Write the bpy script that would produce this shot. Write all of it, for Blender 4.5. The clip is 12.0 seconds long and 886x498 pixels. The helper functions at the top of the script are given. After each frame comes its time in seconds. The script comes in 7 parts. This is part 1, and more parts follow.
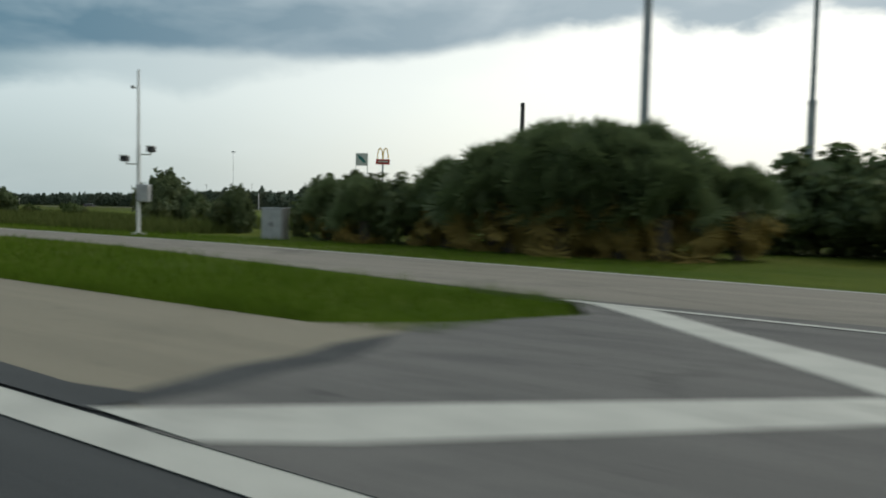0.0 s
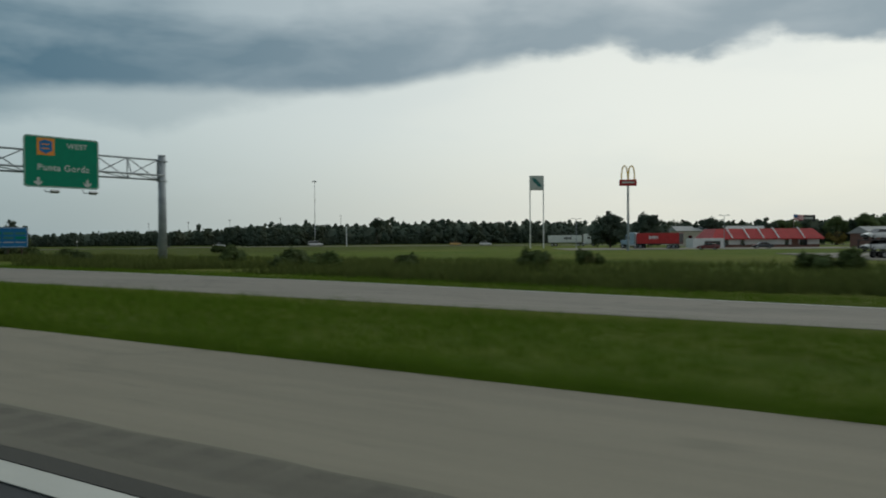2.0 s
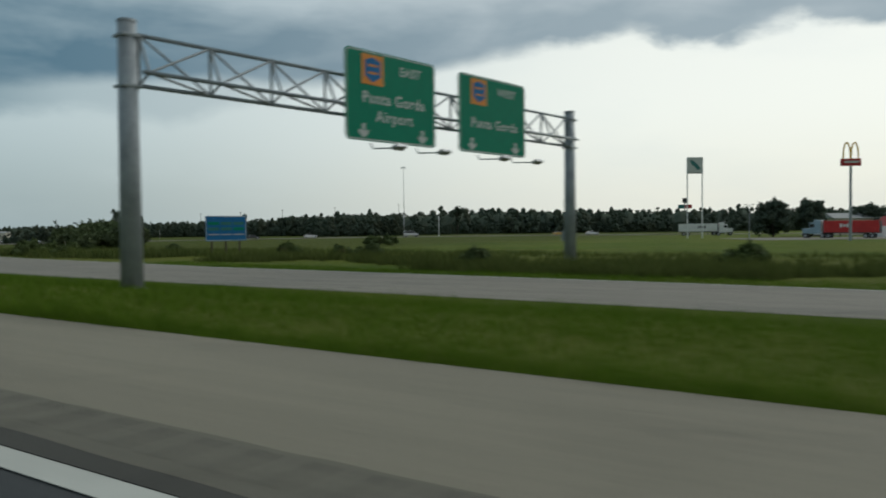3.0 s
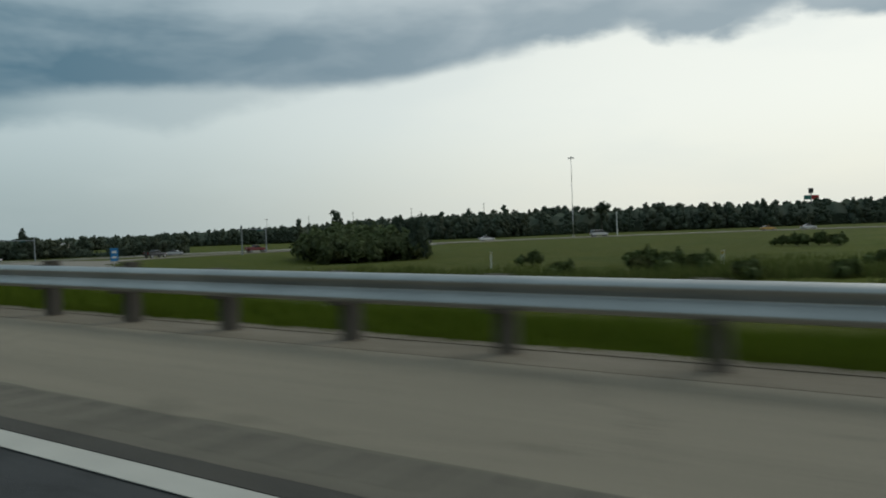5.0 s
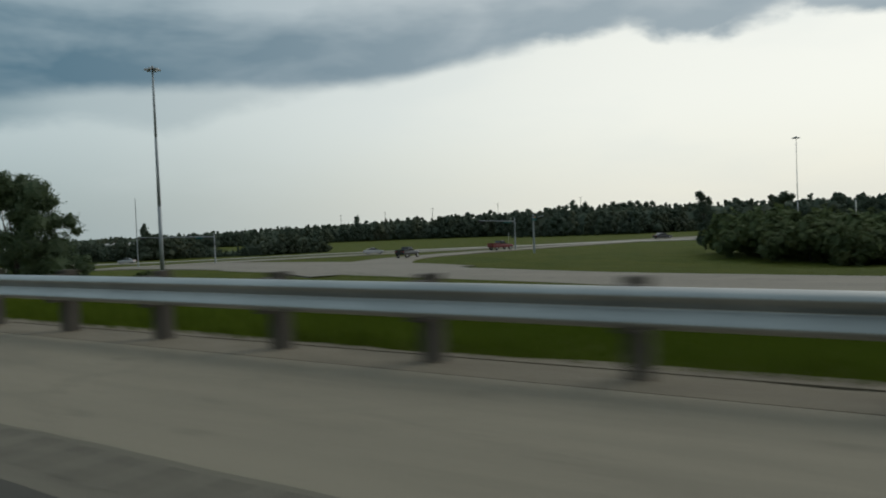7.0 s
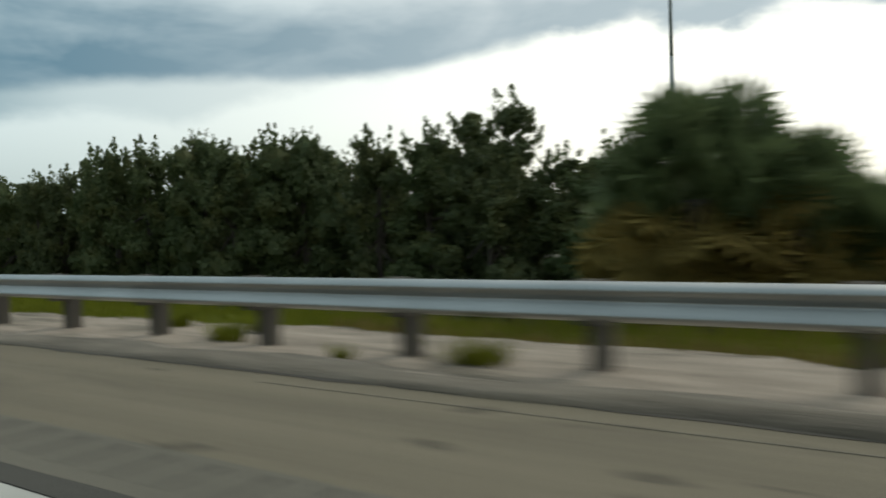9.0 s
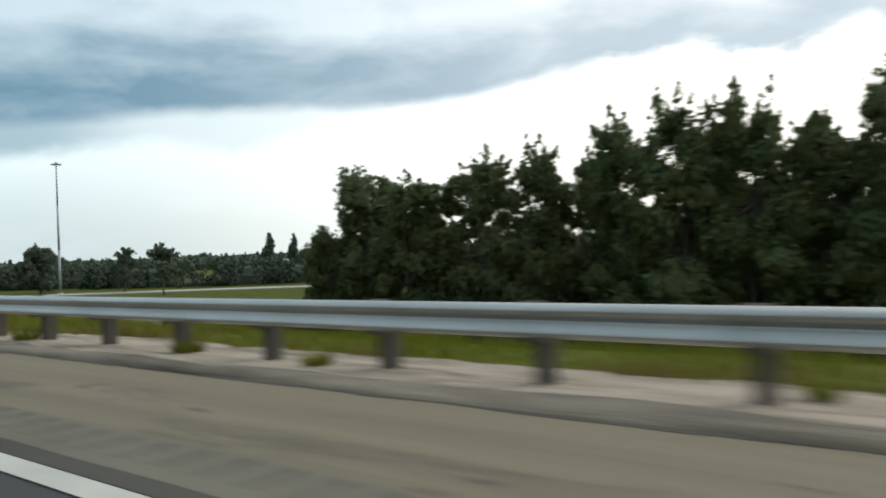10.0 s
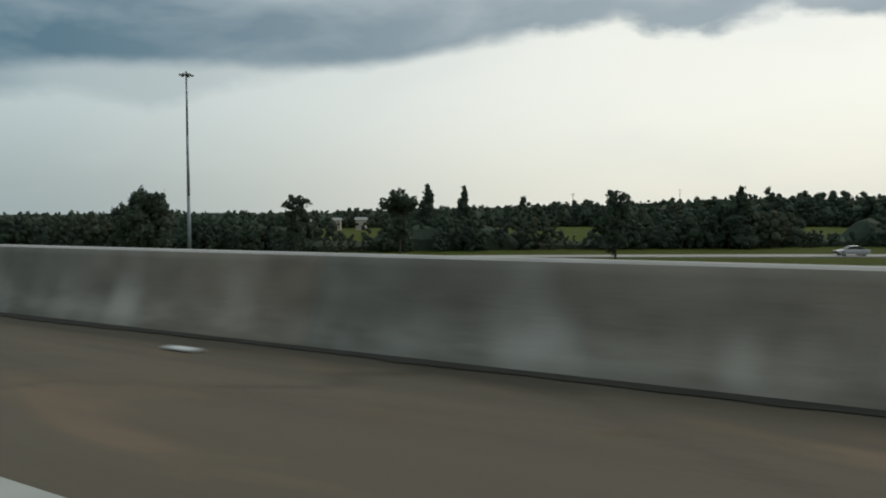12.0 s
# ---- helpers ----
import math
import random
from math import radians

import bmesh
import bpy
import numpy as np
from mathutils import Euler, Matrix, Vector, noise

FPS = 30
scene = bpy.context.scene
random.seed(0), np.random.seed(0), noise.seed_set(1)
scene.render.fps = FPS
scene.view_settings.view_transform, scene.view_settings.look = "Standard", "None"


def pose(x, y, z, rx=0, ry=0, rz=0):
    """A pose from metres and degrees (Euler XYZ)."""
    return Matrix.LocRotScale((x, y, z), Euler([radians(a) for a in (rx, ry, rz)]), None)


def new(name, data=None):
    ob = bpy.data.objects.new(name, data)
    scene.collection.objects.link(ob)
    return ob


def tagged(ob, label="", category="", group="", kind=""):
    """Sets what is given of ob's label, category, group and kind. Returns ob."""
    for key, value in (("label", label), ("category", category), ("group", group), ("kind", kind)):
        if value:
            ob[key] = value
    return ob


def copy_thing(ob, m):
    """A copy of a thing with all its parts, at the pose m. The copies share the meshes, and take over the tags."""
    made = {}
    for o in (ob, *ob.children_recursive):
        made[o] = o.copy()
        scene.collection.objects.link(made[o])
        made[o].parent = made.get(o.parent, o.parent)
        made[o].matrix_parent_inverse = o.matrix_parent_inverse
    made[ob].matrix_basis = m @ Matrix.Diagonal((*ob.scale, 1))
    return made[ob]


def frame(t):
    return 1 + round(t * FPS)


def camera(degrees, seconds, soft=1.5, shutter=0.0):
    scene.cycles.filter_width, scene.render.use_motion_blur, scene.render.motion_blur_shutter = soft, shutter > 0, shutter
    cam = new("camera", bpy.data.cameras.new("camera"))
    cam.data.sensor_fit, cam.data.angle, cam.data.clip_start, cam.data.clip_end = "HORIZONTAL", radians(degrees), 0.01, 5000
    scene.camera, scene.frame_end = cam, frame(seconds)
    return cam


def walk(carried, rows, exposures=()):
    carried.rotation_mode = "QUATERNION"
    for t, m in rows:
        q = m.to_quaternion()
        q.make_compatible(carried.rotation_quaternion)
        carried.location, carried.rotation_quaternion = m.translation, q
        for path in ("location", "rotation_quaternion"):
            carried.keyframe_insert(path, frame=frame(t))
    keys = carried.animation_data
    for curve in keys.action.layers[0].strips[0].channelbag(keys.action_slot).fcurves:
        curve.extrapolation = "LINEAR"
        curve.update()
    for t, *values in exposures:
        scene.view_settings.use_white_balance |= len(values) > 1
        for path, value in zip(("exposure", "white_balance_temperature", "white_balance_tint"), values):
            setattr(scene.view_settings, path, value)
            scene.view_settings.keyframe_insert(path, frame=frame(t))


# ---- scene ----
cam = camera(60.47, 12.0, soft=1.9, shutter=0.2)
PATH = [
    (0, pose(-0.01, -0.25, 1.08, 86.98, -1.21, 33.71)),
    (0.5, pose(-17.52, -0.20, 1.18, 86.52, -0.86, 32.70)),
    (1, pose(-35.02, -0.19, 1.23, 87.82, 1.15, 31.57)),
    (1.5, pose(-52.53, -0.22, 1.29, 88.32, 0.37, 30.58)),
    (2, pose(-70.06, -0.13, 1.42, 89.24, 0.37, 31.32)),
    (2.5, pose(-87.59, -0.04, 1.56, 88.40, -0.02, 30.21)),
    (3, pose(-105.18, -0.05, 1.70, 88.46, 0.62, 32.82)),
    (3.2, pose(-112.18, -0.10, 1.76, 88.63, 1.39, 32.82)),
    (4.8, pose(-168.27, -0.25, 2.43, 89.26, 2.81, 33.11)),
    (5, pose(-175.27, -0.28, 2.56, 88.58, 2.07, 32.89)),
    (5.5, pose(-192.78, -0.14, 2.85, 89.53, 3.03, 34.59)),
    (6, pose(-210.26, 0.16, 3.07, 87.82, 1.67, 31.80)),
    (6.5, pose(-227.80, 0.30, 3.21, 88.49, 2.46, 33.02)),
    (8.3, pose(-290.88, 0.36, 3.78, 88.20, 1.79, 32.26)),
    (8.5, pose(-297.90, 0.33, 3.81, 87.78, 1.91, 33.45)),
    (9, pose(-315.41, 0.22, 3.83, 87.98, 2.05, 33.52)),
    (9.5, pose(-332.94, 0.13, 3.78, 89.56, 2.59, 35.99)),
    (10, pose(-350.45, -0.04, 3.73, 90.09, 2.06, 37.54)),
    (10.5, pose(-368.01, 0.01, 3.70, 90.56, 1.09, 36.95)),
    (11, pose(-385.50, -0.00, 3.68, 88.51, -0.13, 36.60)),
    (11.5, pose(-403.03, 0.08, 3.66, 88.92, 0.36, 35.35)),
    (12, pose(-420.55, 0.21, 3.57, 87.48, 0.24, 31.69)),
]
walk(cam, PATH, exposures=[(0, 0.35, 6600, 9), (0.5, 0.44, 6580, 10), (1.0, 0.40, 6560, 9), (1.5, 0.13, 6520, 8), (2.0, -0.11, 6420, 7), (2.5, 0.02, 6370, 7), (5.0, 0.0, 6420, 7), (5.5, -0.02, 6480, 7), (6.5, 0.0, 6500, 8), (8.3, 0.0, 6600, 10), (8.6, 0.12, 6640, 10), (9.0, 0.51, 6760, 8), (9.5, 0.93, 6700, 11), (10.1, 0.86, 6650, 12), (10.5, 0.53, 6640, 10), (11.0, 0.17, 6520, 10), (11.5, 0.0, 6550, 9), (12.0, 0.0, 6580, 9)])

# ---------------- sky and sun ----------------
world = bpy.data.worlds.new("sky")
scene.world = world
world.use_nodes = True
wt = world.node_tree
wt.nodes.clear()


def node(tree, kind, **inputs):
    n = tree.nodes.new(kind)
    for key, value in inputs.items():
        k = key.replace("_", " ")
        sock = n.inputs[int(k[1:])] if k[0] == "i" and k[1:].isdigit() else n.inputs[k]
        if isinstance(value, bpy.types.NodeSocket):
            tree.links.new(value, sock)
        else:
            sock.default_value = value
    return n


def math_node(tree, op, a, b=None, c=None, clamp=False):
    n = tree.nodes.new("ShaderNodeMath")
    n.operation, n.use_clamp = op, clamp
    for sock, value in zip(n.inputs, (a, b, c)):
        if value is None:
            continue
        if isinstance(value, bpy.types.NodeSocket):
            tree.links.new(value, sock)
        else:
            sock.default_value = value
    return n.outputs[0]


def mix_node(tree, fac, a, b, mode="MIX"):
    n = tree.nodes.new("ShaderNodeMix")
    n.data_type, n.blend_type = "RGBA", mode
    for sock, value in ((n.inputs[0], fac), (n.inputs[6], a), (n.inputs[7], b)):
        if isinstance(value, bpy.types.NodeSocket):
            tree.links.new(value, sock)
        elif sock.type == "RGBA":
            sock.default_value = (*value[:3], 1)
        else:
            sock.default_value = value
    return n.outputs[2]


def ramp_node(tree, value, lo, hi, smooth=True):
    n = tree.nodes.new("ShaderNodeMapRange")
    n.interpolation_type = "SMOOTHSTEP" if smooth else "LINEAR"
    tree.links.new(value, n.inputs[0])
    n.inputs[1].default_value, n.inputs[2].default_value = lo, hi
    return n.outputs[0]


def noise_node(tree, vec, scale, detail=6.0, rough=0.55, dist=0.0):
    n = tree.nodes.new("ShaderNodeTexNoise")
    if vec is not None:
        tree.links.new(vec, n.inputs["Vector"])
    n.inputs["Scale"].default_value, n.inputs["Detail"].default_value = scale, detail
    n.inputs["Roughness"].default_value, n.inputs["Distortion"].default_value = rough, dist
    return n.outputs[0]


SUN_DIR = Vector((0.25, 0.70, 0.67)).normalized()
sky = wt.nodes.new("ShaderNodeTexSky")
sky.sky_type, sky.sun_disc = "NISHITA", False
sky.sun_elevation = math.asin(SUN_DIR.z)
sky.sun_rotation = math.atan2(SUN_DIR.x, SUN_DIR.y)
sky.dust_density = 3.0
way = wt.nodes.new("ShaderNodeTexCoord").outputs["Generated"]
sep = node(wt, "ShaderNodeSeparateXYZ", i0=way)
dx, dy, dz = sep.outputs
# across runs over the view and ahead away from it
across = math_node(wt, "ADD", math_node(wt, "MULTIPLY", dx, 0.839), math_node(wt, "MULTIPLY", dy, 0.545))
ahead = math_node(wt, "ADD", math_node(wt, "MULTIPLY", dx, -0.545), math_node(wt, "MULTIPLY", dy, 0.839))
dome = node(wt, "ShaderNodeCombineXYZ", i0=across, i1=math_node(wt, "MULTIPLY", dz, 2.0), i2=ahead).outputs[0]
flat = node(wt, "ShaderNodeCombineXYZ", i0=across, i1=math_node(wt, "MULTIPLY", dz, 3.0), i2=ahead).outputs[0]
azimuth = math_node(wt, "ARCTAN2", across, ahead)
height = math_node(wt, "ARCSINE", dz)


def skyline(stops):
    """Height of a cloud edge round the horizon, from (azimuth, height) in radians."""
    n = wt.nodes.new("ShaderNodeValToRGB")
    n.color_ramp.interpolation = "B_SPLINE"
    els = n.color_ramp.elements
    pts = [(-math.pi, 0.20), *stops, (math.pi, 0.20)]
    els[0].position, els[1].position = 0.0, 1.0
    while len(els) < len(pts):
        els.new(0.5)
    for e, (a, h) in zip(els, pts):
        e.position = a / (2 * math.pi) + 0.5
        e.color = (h * 3, h * 3, h * 3, 1)
    wt.links.new(math_node(wt, "ADD", math_node(wt, "DIVIDE", azimuth, 2 * math.pi), 0.5), n.inputs[0])
    return math_node(wt, "DIVIDE", n.outputs[0], 3.0)


def ripple(scale, detail, amount, vec=None, rough=0.55, dist=0.2):
    return math_node(wt, "MULTIPLY", math_node(wt, "SUBTRACT", noise_node(wt, vec or dome, scale, detail, rough, dist), 0.5), amount)


# the cloud deck ends along a slanting edge; torn tufts hang from it where it rises
edge = skyline([(-0.8, 0.150), (-0.60, 0.158), (-0.49, 0.174), (-0.36, 0.188), (-0.24, 0.188), (-0.12, 0.186), (-0.04, 0.197), (0.04, 0.213), (0.12, 0.231), (0.20, 0.232),
                (0.255, 0.248), (0.285, 0.224), (0.33, 0.219), (0.40, 0.228), (0.45, 0.250), (0.475, 0.219), (0.57, 0.222), (0.8, 0.235)])
torn = ramp_node(wt, azimuth, 0.0, 0.25)
inside = math_node(wt, "ADD", math_node(wt, "SUBTRACT", height, edge),
                   math_node(wt, "ADD", ripple(9.0, 5, 0.018), math_node(wt, "MULTIPLY", ripple(13.0, 4, 0.055, None, 0.5, 0.2), math_node(wt, "MULTIPLY_ADD", torn, 0.8, 0.2))))
side = ramp_node(wt, azimuth, -0.66, 0.36)
m_deck = ramp_node(wt, inside, -0.010, 0.013)
# a thinner shelf of cloud hangs under the deck's edge on one side
under_edge = skyline([(-0.8, 0.115), (-0.60, 0.122), (-0.52, 0.134), (-0.43, 0.146), (-0.366, 0.136), (-0.335, 0.126), (-0.298, 0.142), (-0.25, 0.161), (-0.20, 0.170), (-0.117, 0.184), (0.0, 0.225), (0.3, 0.26)])
shelf = math_node(wt, "ADD", math_node(wt, "SUBTRACT", height, under_edge), math_node(wt, "ADD", ripple(8.0, 4, 0.02), ripple(24.0, 5, 0.02)))
m_shelf = math_node(wt, "MULTIPLY", ramp_node(wt, shelf, -0.010, 0.016), math_node(wt, "MULTIPLY_ADD", ramp_node(wt, azimuth, -0.43, -0.57), 0.50, 0.40))
bright = ramp_node(wt, across, -0.62, 0.32)
low = mix_node(wt, bright, (0.30, 0.375, 0.395), (0.73, 0.735, 0.665))
hi = mix_node(wt, bright, (0.43, 0.51, 0.525), (0.79, 0.80, 0.735))
clear = mix_node(wt, ramp_node(wt, dz, 0.02, 0.16), low, hi)
veil = noise_node(wt, flat, 3.0, 5, 0.55)
clear = mix_node(wt, math_node(wt, "MULTIPLY", ramp_node(wt, veil, 0.42, 0.70), 0.22), clear, (0.56, 0.62, 0.63))
clear = mix_node(wt, 1.0, clear, mix_node(wt, 0.015, (0, 0, 0), sky.outputs[0]), "ADD")
# the deck: darkest just above its edge, lighter and billowing further up
n_tex = noise_node(wt, flat, 7.0, 4, 0.5, 0.3)
n_soft = noise_node(wt, dome, 5.5, 4, 0.5, 0.6)
depth = ramp_node(wt, math_node(wt, "ADD", math_node(wt, "SUBTRACT", height, edge), ripple(4.5, 4, 0.13, flat)), 0.025, 0.115)
dark = mix_node(wt, side, (0.082, 0.168, 0.232), (0.33, 0.40, 0.445))
light = mix_node(wt, side, (0.335, 0.43, 0.48), (0.575, 0.625, 0.65))
lit = math_node(wt, "ADD", math_node(wt, "MULTIPLY", depth, 0.85),
                math_node(wt, "ADD", math_node(wt, "MULTIPLY", math_node(wt, "SUBTRACT", n_tex, 0.47), 0.8),
                          math_node(wt, "MULTIPLY", math_node(wt, "SUBTRACT", n_soft, 0.47), 1.1)), clamp=True)
body = mix_node(wt, lit, dark, light)
sky_col = mix_node(wt, m_shelf, clear, mix_node(wt, side, (0.19, 0.285, 0.335), (0.52, 0.57, 0.585)))
sky_col = mix_node(wt, m_deck, sky_col, body)
# under the horizon
sky_col = mix_node(wt, ramp_node(wt, dz, -0.02, 0.0), (0.10, 0.12, 0.08), sky_col)
# the unseen sky behind the view is dimmed, to darken faces turned that way
dim_behind = math_node(wt, "MULTIPLY", ramp_node(wt, ahead, 0.25, -0.45), ramp_node(wt, dz, -0.01, 0.02))
sky_col = mix_node(wt, dim_behind, sky_col, mix_node(wt, 0.25, sky_col, (0.0, 0.0, 0.0)))
bg = node(wt, "ShaderNodeBackground", Color=sky_col, Strength=1.0)
wout = wt.nodes.new("ShaderNodeOutputWorld")
wt.links.new(bg.outputs[0], wout.inputs[0])

sun = new("sun", bpy.data.lights.new("sun", "SUN"))
sun.data.energy, sun.data.angle, sun.data.color = 0.85, radians(25), (1.0, 0.96, 0.88)
sun.matrix_world = Matrix.Translation((0, 0, 60)) @ SUN_DIR.to_track_quat("Z", "Y").to_matrix().to_4x4()


# ---------------- materials ----------------
def mat(name, c1, c2=None, scale=4.0, rough=0.8, metal=0.0, bump=0.15, fine=40.0, stain=None, stain_scale=0.25,
        stain_amt=0.5, stretch=(1, 1, 1), spec=0.4, coat=0.0):
    """A surface with fine grain, a broader mottle, and stains of their own shape."""
    m = bpy.data.materials.new(name)
    m.use_nodes = True
    t = m.node_tree
    b = t.nodes["Principled BSDF"]
    co = t.nodes.new("ShaderNodeTexCoord").outputs["Object"]
    mp = t.nodes.new("ShaderNodeMapping")
    t.links.new(co, mp.inputs[0])
    mp.inputs["Scale"].default_value = stretch
    v = mp.outputs[0]
    c2 = c2 or tuple(x * 0.8 for x in c1)
    n1 = noise_node(t, v, scale, 5)
    n2 = noise_node(t, v, fine, 3)
    col = mix_node(t, ramp_node(t, n1, 0.3, 0.7), c1, c2)
    col = mix_node(t, math_node(t, "MULTIPLY", ramp_node(t, n2, 0.35, 0.75), 0.35), col, tuple(x * 0.72 for x in c1))
    if stain:
        n3 = noise_node(t, v, stain_scale, 6, 0.6, 0.6)
        col = mix_node(t, math_node(t, "MULTIPLY", ramp_node(t, n3, 0.48, 0.68), stain_amt), col, stain)
    t.links.new(col, b.inputs["Base Color"])
    b.inputs["Roughness"].default_value, b.inputs["Metallic"].default_value = rough, metal
    b.inputs["Specular IOR Level"].default_value = spec
    b.inputs["Coat Weight"].default_value = coat
    if bump:
        bp = t.nodes.new("ShaderNodeBump")
        bp.inputs["Strength"].default_value = bump
        bp.inputs["Distance"].default_value = 0.02
        t.links.new(math_node(t, "ADD", n2, n1), bp.inputs["Height"])
        t.links.new(bp.outputs[0], b.inputs["Normal"])
    return m


def leaf_mat(name, c1, c2, c3, through_light=0.25, patch=None, patch_scale=0.55, sheen=0.0):
    """Leaves that differ from one to the next and from plant to plant."""
    m = bpy.data.materials.new(name)
    m.use_nodes = True
    t = m.node_tree
    t.nodes.clear()
    geo = t.nodes.new("ShaderNodeNewGeometry")
    info = t.nodes.new("ShaderNodeObjectInfo")
    col = mix_node(t, geo.outputs["Random Per Island"], c1, c2)
    col = mix_node(t, math_node(t, "MULTIPLY", info.outputs["Random"], 0.6), col, c3)
    if patch:
        # whole sprays that have turned paler
        co = t.nodes.new("ShaderNodeTexCoord").outputs["Object"]
        col = mix_node(t, math_node(t, "MULTIPLY", ramp_node(t, noise_node(t, co, patch_scale, 3, 0.5), 0.50, 0.66), 0.7), col, patch)
    dif = node(t, "ShaderNodeBsdfDiffuse", Color=col)
    tra = node(t, "ShaderNodeBsdfTranslucent", Color=col)
    mx = node(t, "ShaderNodeMixShader", i0=through_light, i1=dif.outputs[0], i2=tra.outputs[0])
    if sheen:
        # waxy leaf faces that catch the sky
        wax = node(t, "ShaderNodeBsdfGlossy", Color=(0.9, 0.95, 0.95, 1.0), Roughness=0.5)
        mx = node(t, "ShaderNodeMixShader", i0=sheen, i1=mx.outputs[0], i2=wax.outputs[0])
    out = t.nodes.new("ShaderNodeOutputMaterial")
    t.links.new(mx.outputs[0], out.inputs[0])
    return m


def ground_mat():
    m = bpy.data.materials.new("meadow")
    m.use_nodes = True
    t = m.node_tree
    b = t.nodes["Principled BSDF"]
    co = t.nodes.new("ShaderNodeTexCoord").outputs["Object"]
    mp = t.nodes.new("ShaderNodeMapping")
    t.links.new(co, mp.inputs[0])
    mp.inputs["Scale"].default_value = (0.55, 1.0, 1.0)
    n0 = noise_node(t, mp.outputs[0], 0.035, 5, 0.6)
    n1 = noise_node(t, mp.outputs[0], 0.4, 6, 0.62, 0.4)
    n2 = noise_node(t, co, 7.0, 4, 0.65)
    n3 = noise_node(t, co, 60.0, 2, 0.6)
    col = mix_node(t, ramp_node(t, n1, 0.32, 0.68), (0.062, 0.110, 0.007), (0.106, 0.146, 0.014))
    col = mix_node(t, math_node(t, "MULTIPLY", ramp_node(t, n0, 0.38, 0.62), 0.75), col, (0.150, 0.156, 0.026))
    col = mix_node(t, math_node(t, "MULTIPLY", ramp_node(t, n2, 0.45, 0.75), 0.45), col, (0.042, 0.065, 0.008))
    col = mix_node(t, math_node(t, "MULTIPLY", ramp_node(t, n3, 0.5, 0.8), 0.3), col, (0.13, 0.13, 0.06))
    # ranker, darker grass round the junction
    place = node(t, "ShaderNodeSeparateXYZ", i0=co).outputs
    rank = math_node(t, "MULTIPLY", ramp_node(t, math_node(t, "ADD", place[0], math_node(t, "MULTIPLY", n1, 30.0)), -135.0, -185.0),
                     math_node(t, "SUBTRACT", 1.0, math_node(t, "MULTIPLY", ramp_node(t, place[0], -250.0, -275.0), ramp_node(t, place[1], 24.0, 15.0))))
    col = mix_node(t, math_node(t, "MULTIPLY", rank, 0.85), col, mix_node(t, ramp_node(t, n1, 0.35, 0.65), (0.050, 0.068, 0.009), (0.076, 0.084, 0.013)))
    # dry yellow tufts on the bank towards the bridge
    dry = math_node(t, "MULTIPLY", math_node(t, "MULTIPLY", ramp_node(t, place[0], -264.0, -300.0), ramp_node(t, place[1], 22.0, 14.0)), ramp_node(t, n1, 0.35, 0.60))
    col = mix_node(t, math_node(t, "MULTIPLY", dry, 0.75), col, mix_node(t, n2, (0.120, 0.150, 0.022), (0.220, 0.200, 0.060)))
    t.links.new(col, b.inputs["Base Color"])
    b.inputs["Roughness"].default_value = 0.95
    b.inputs["Specular IOR Level"].default_value = 0.1
    bp = t.nodes.new("ShaderNodeBump")
    bp.inputs["Strength"].default_value, bp.inputs["Distance"].default_value = 0.8, 0.08
    t.links.new(math_node(t, "ADD", n2, n3), bp.inputs["Height"])
    t.links.new(bp.outputs[0], b.inputs["Normal"])
    return m


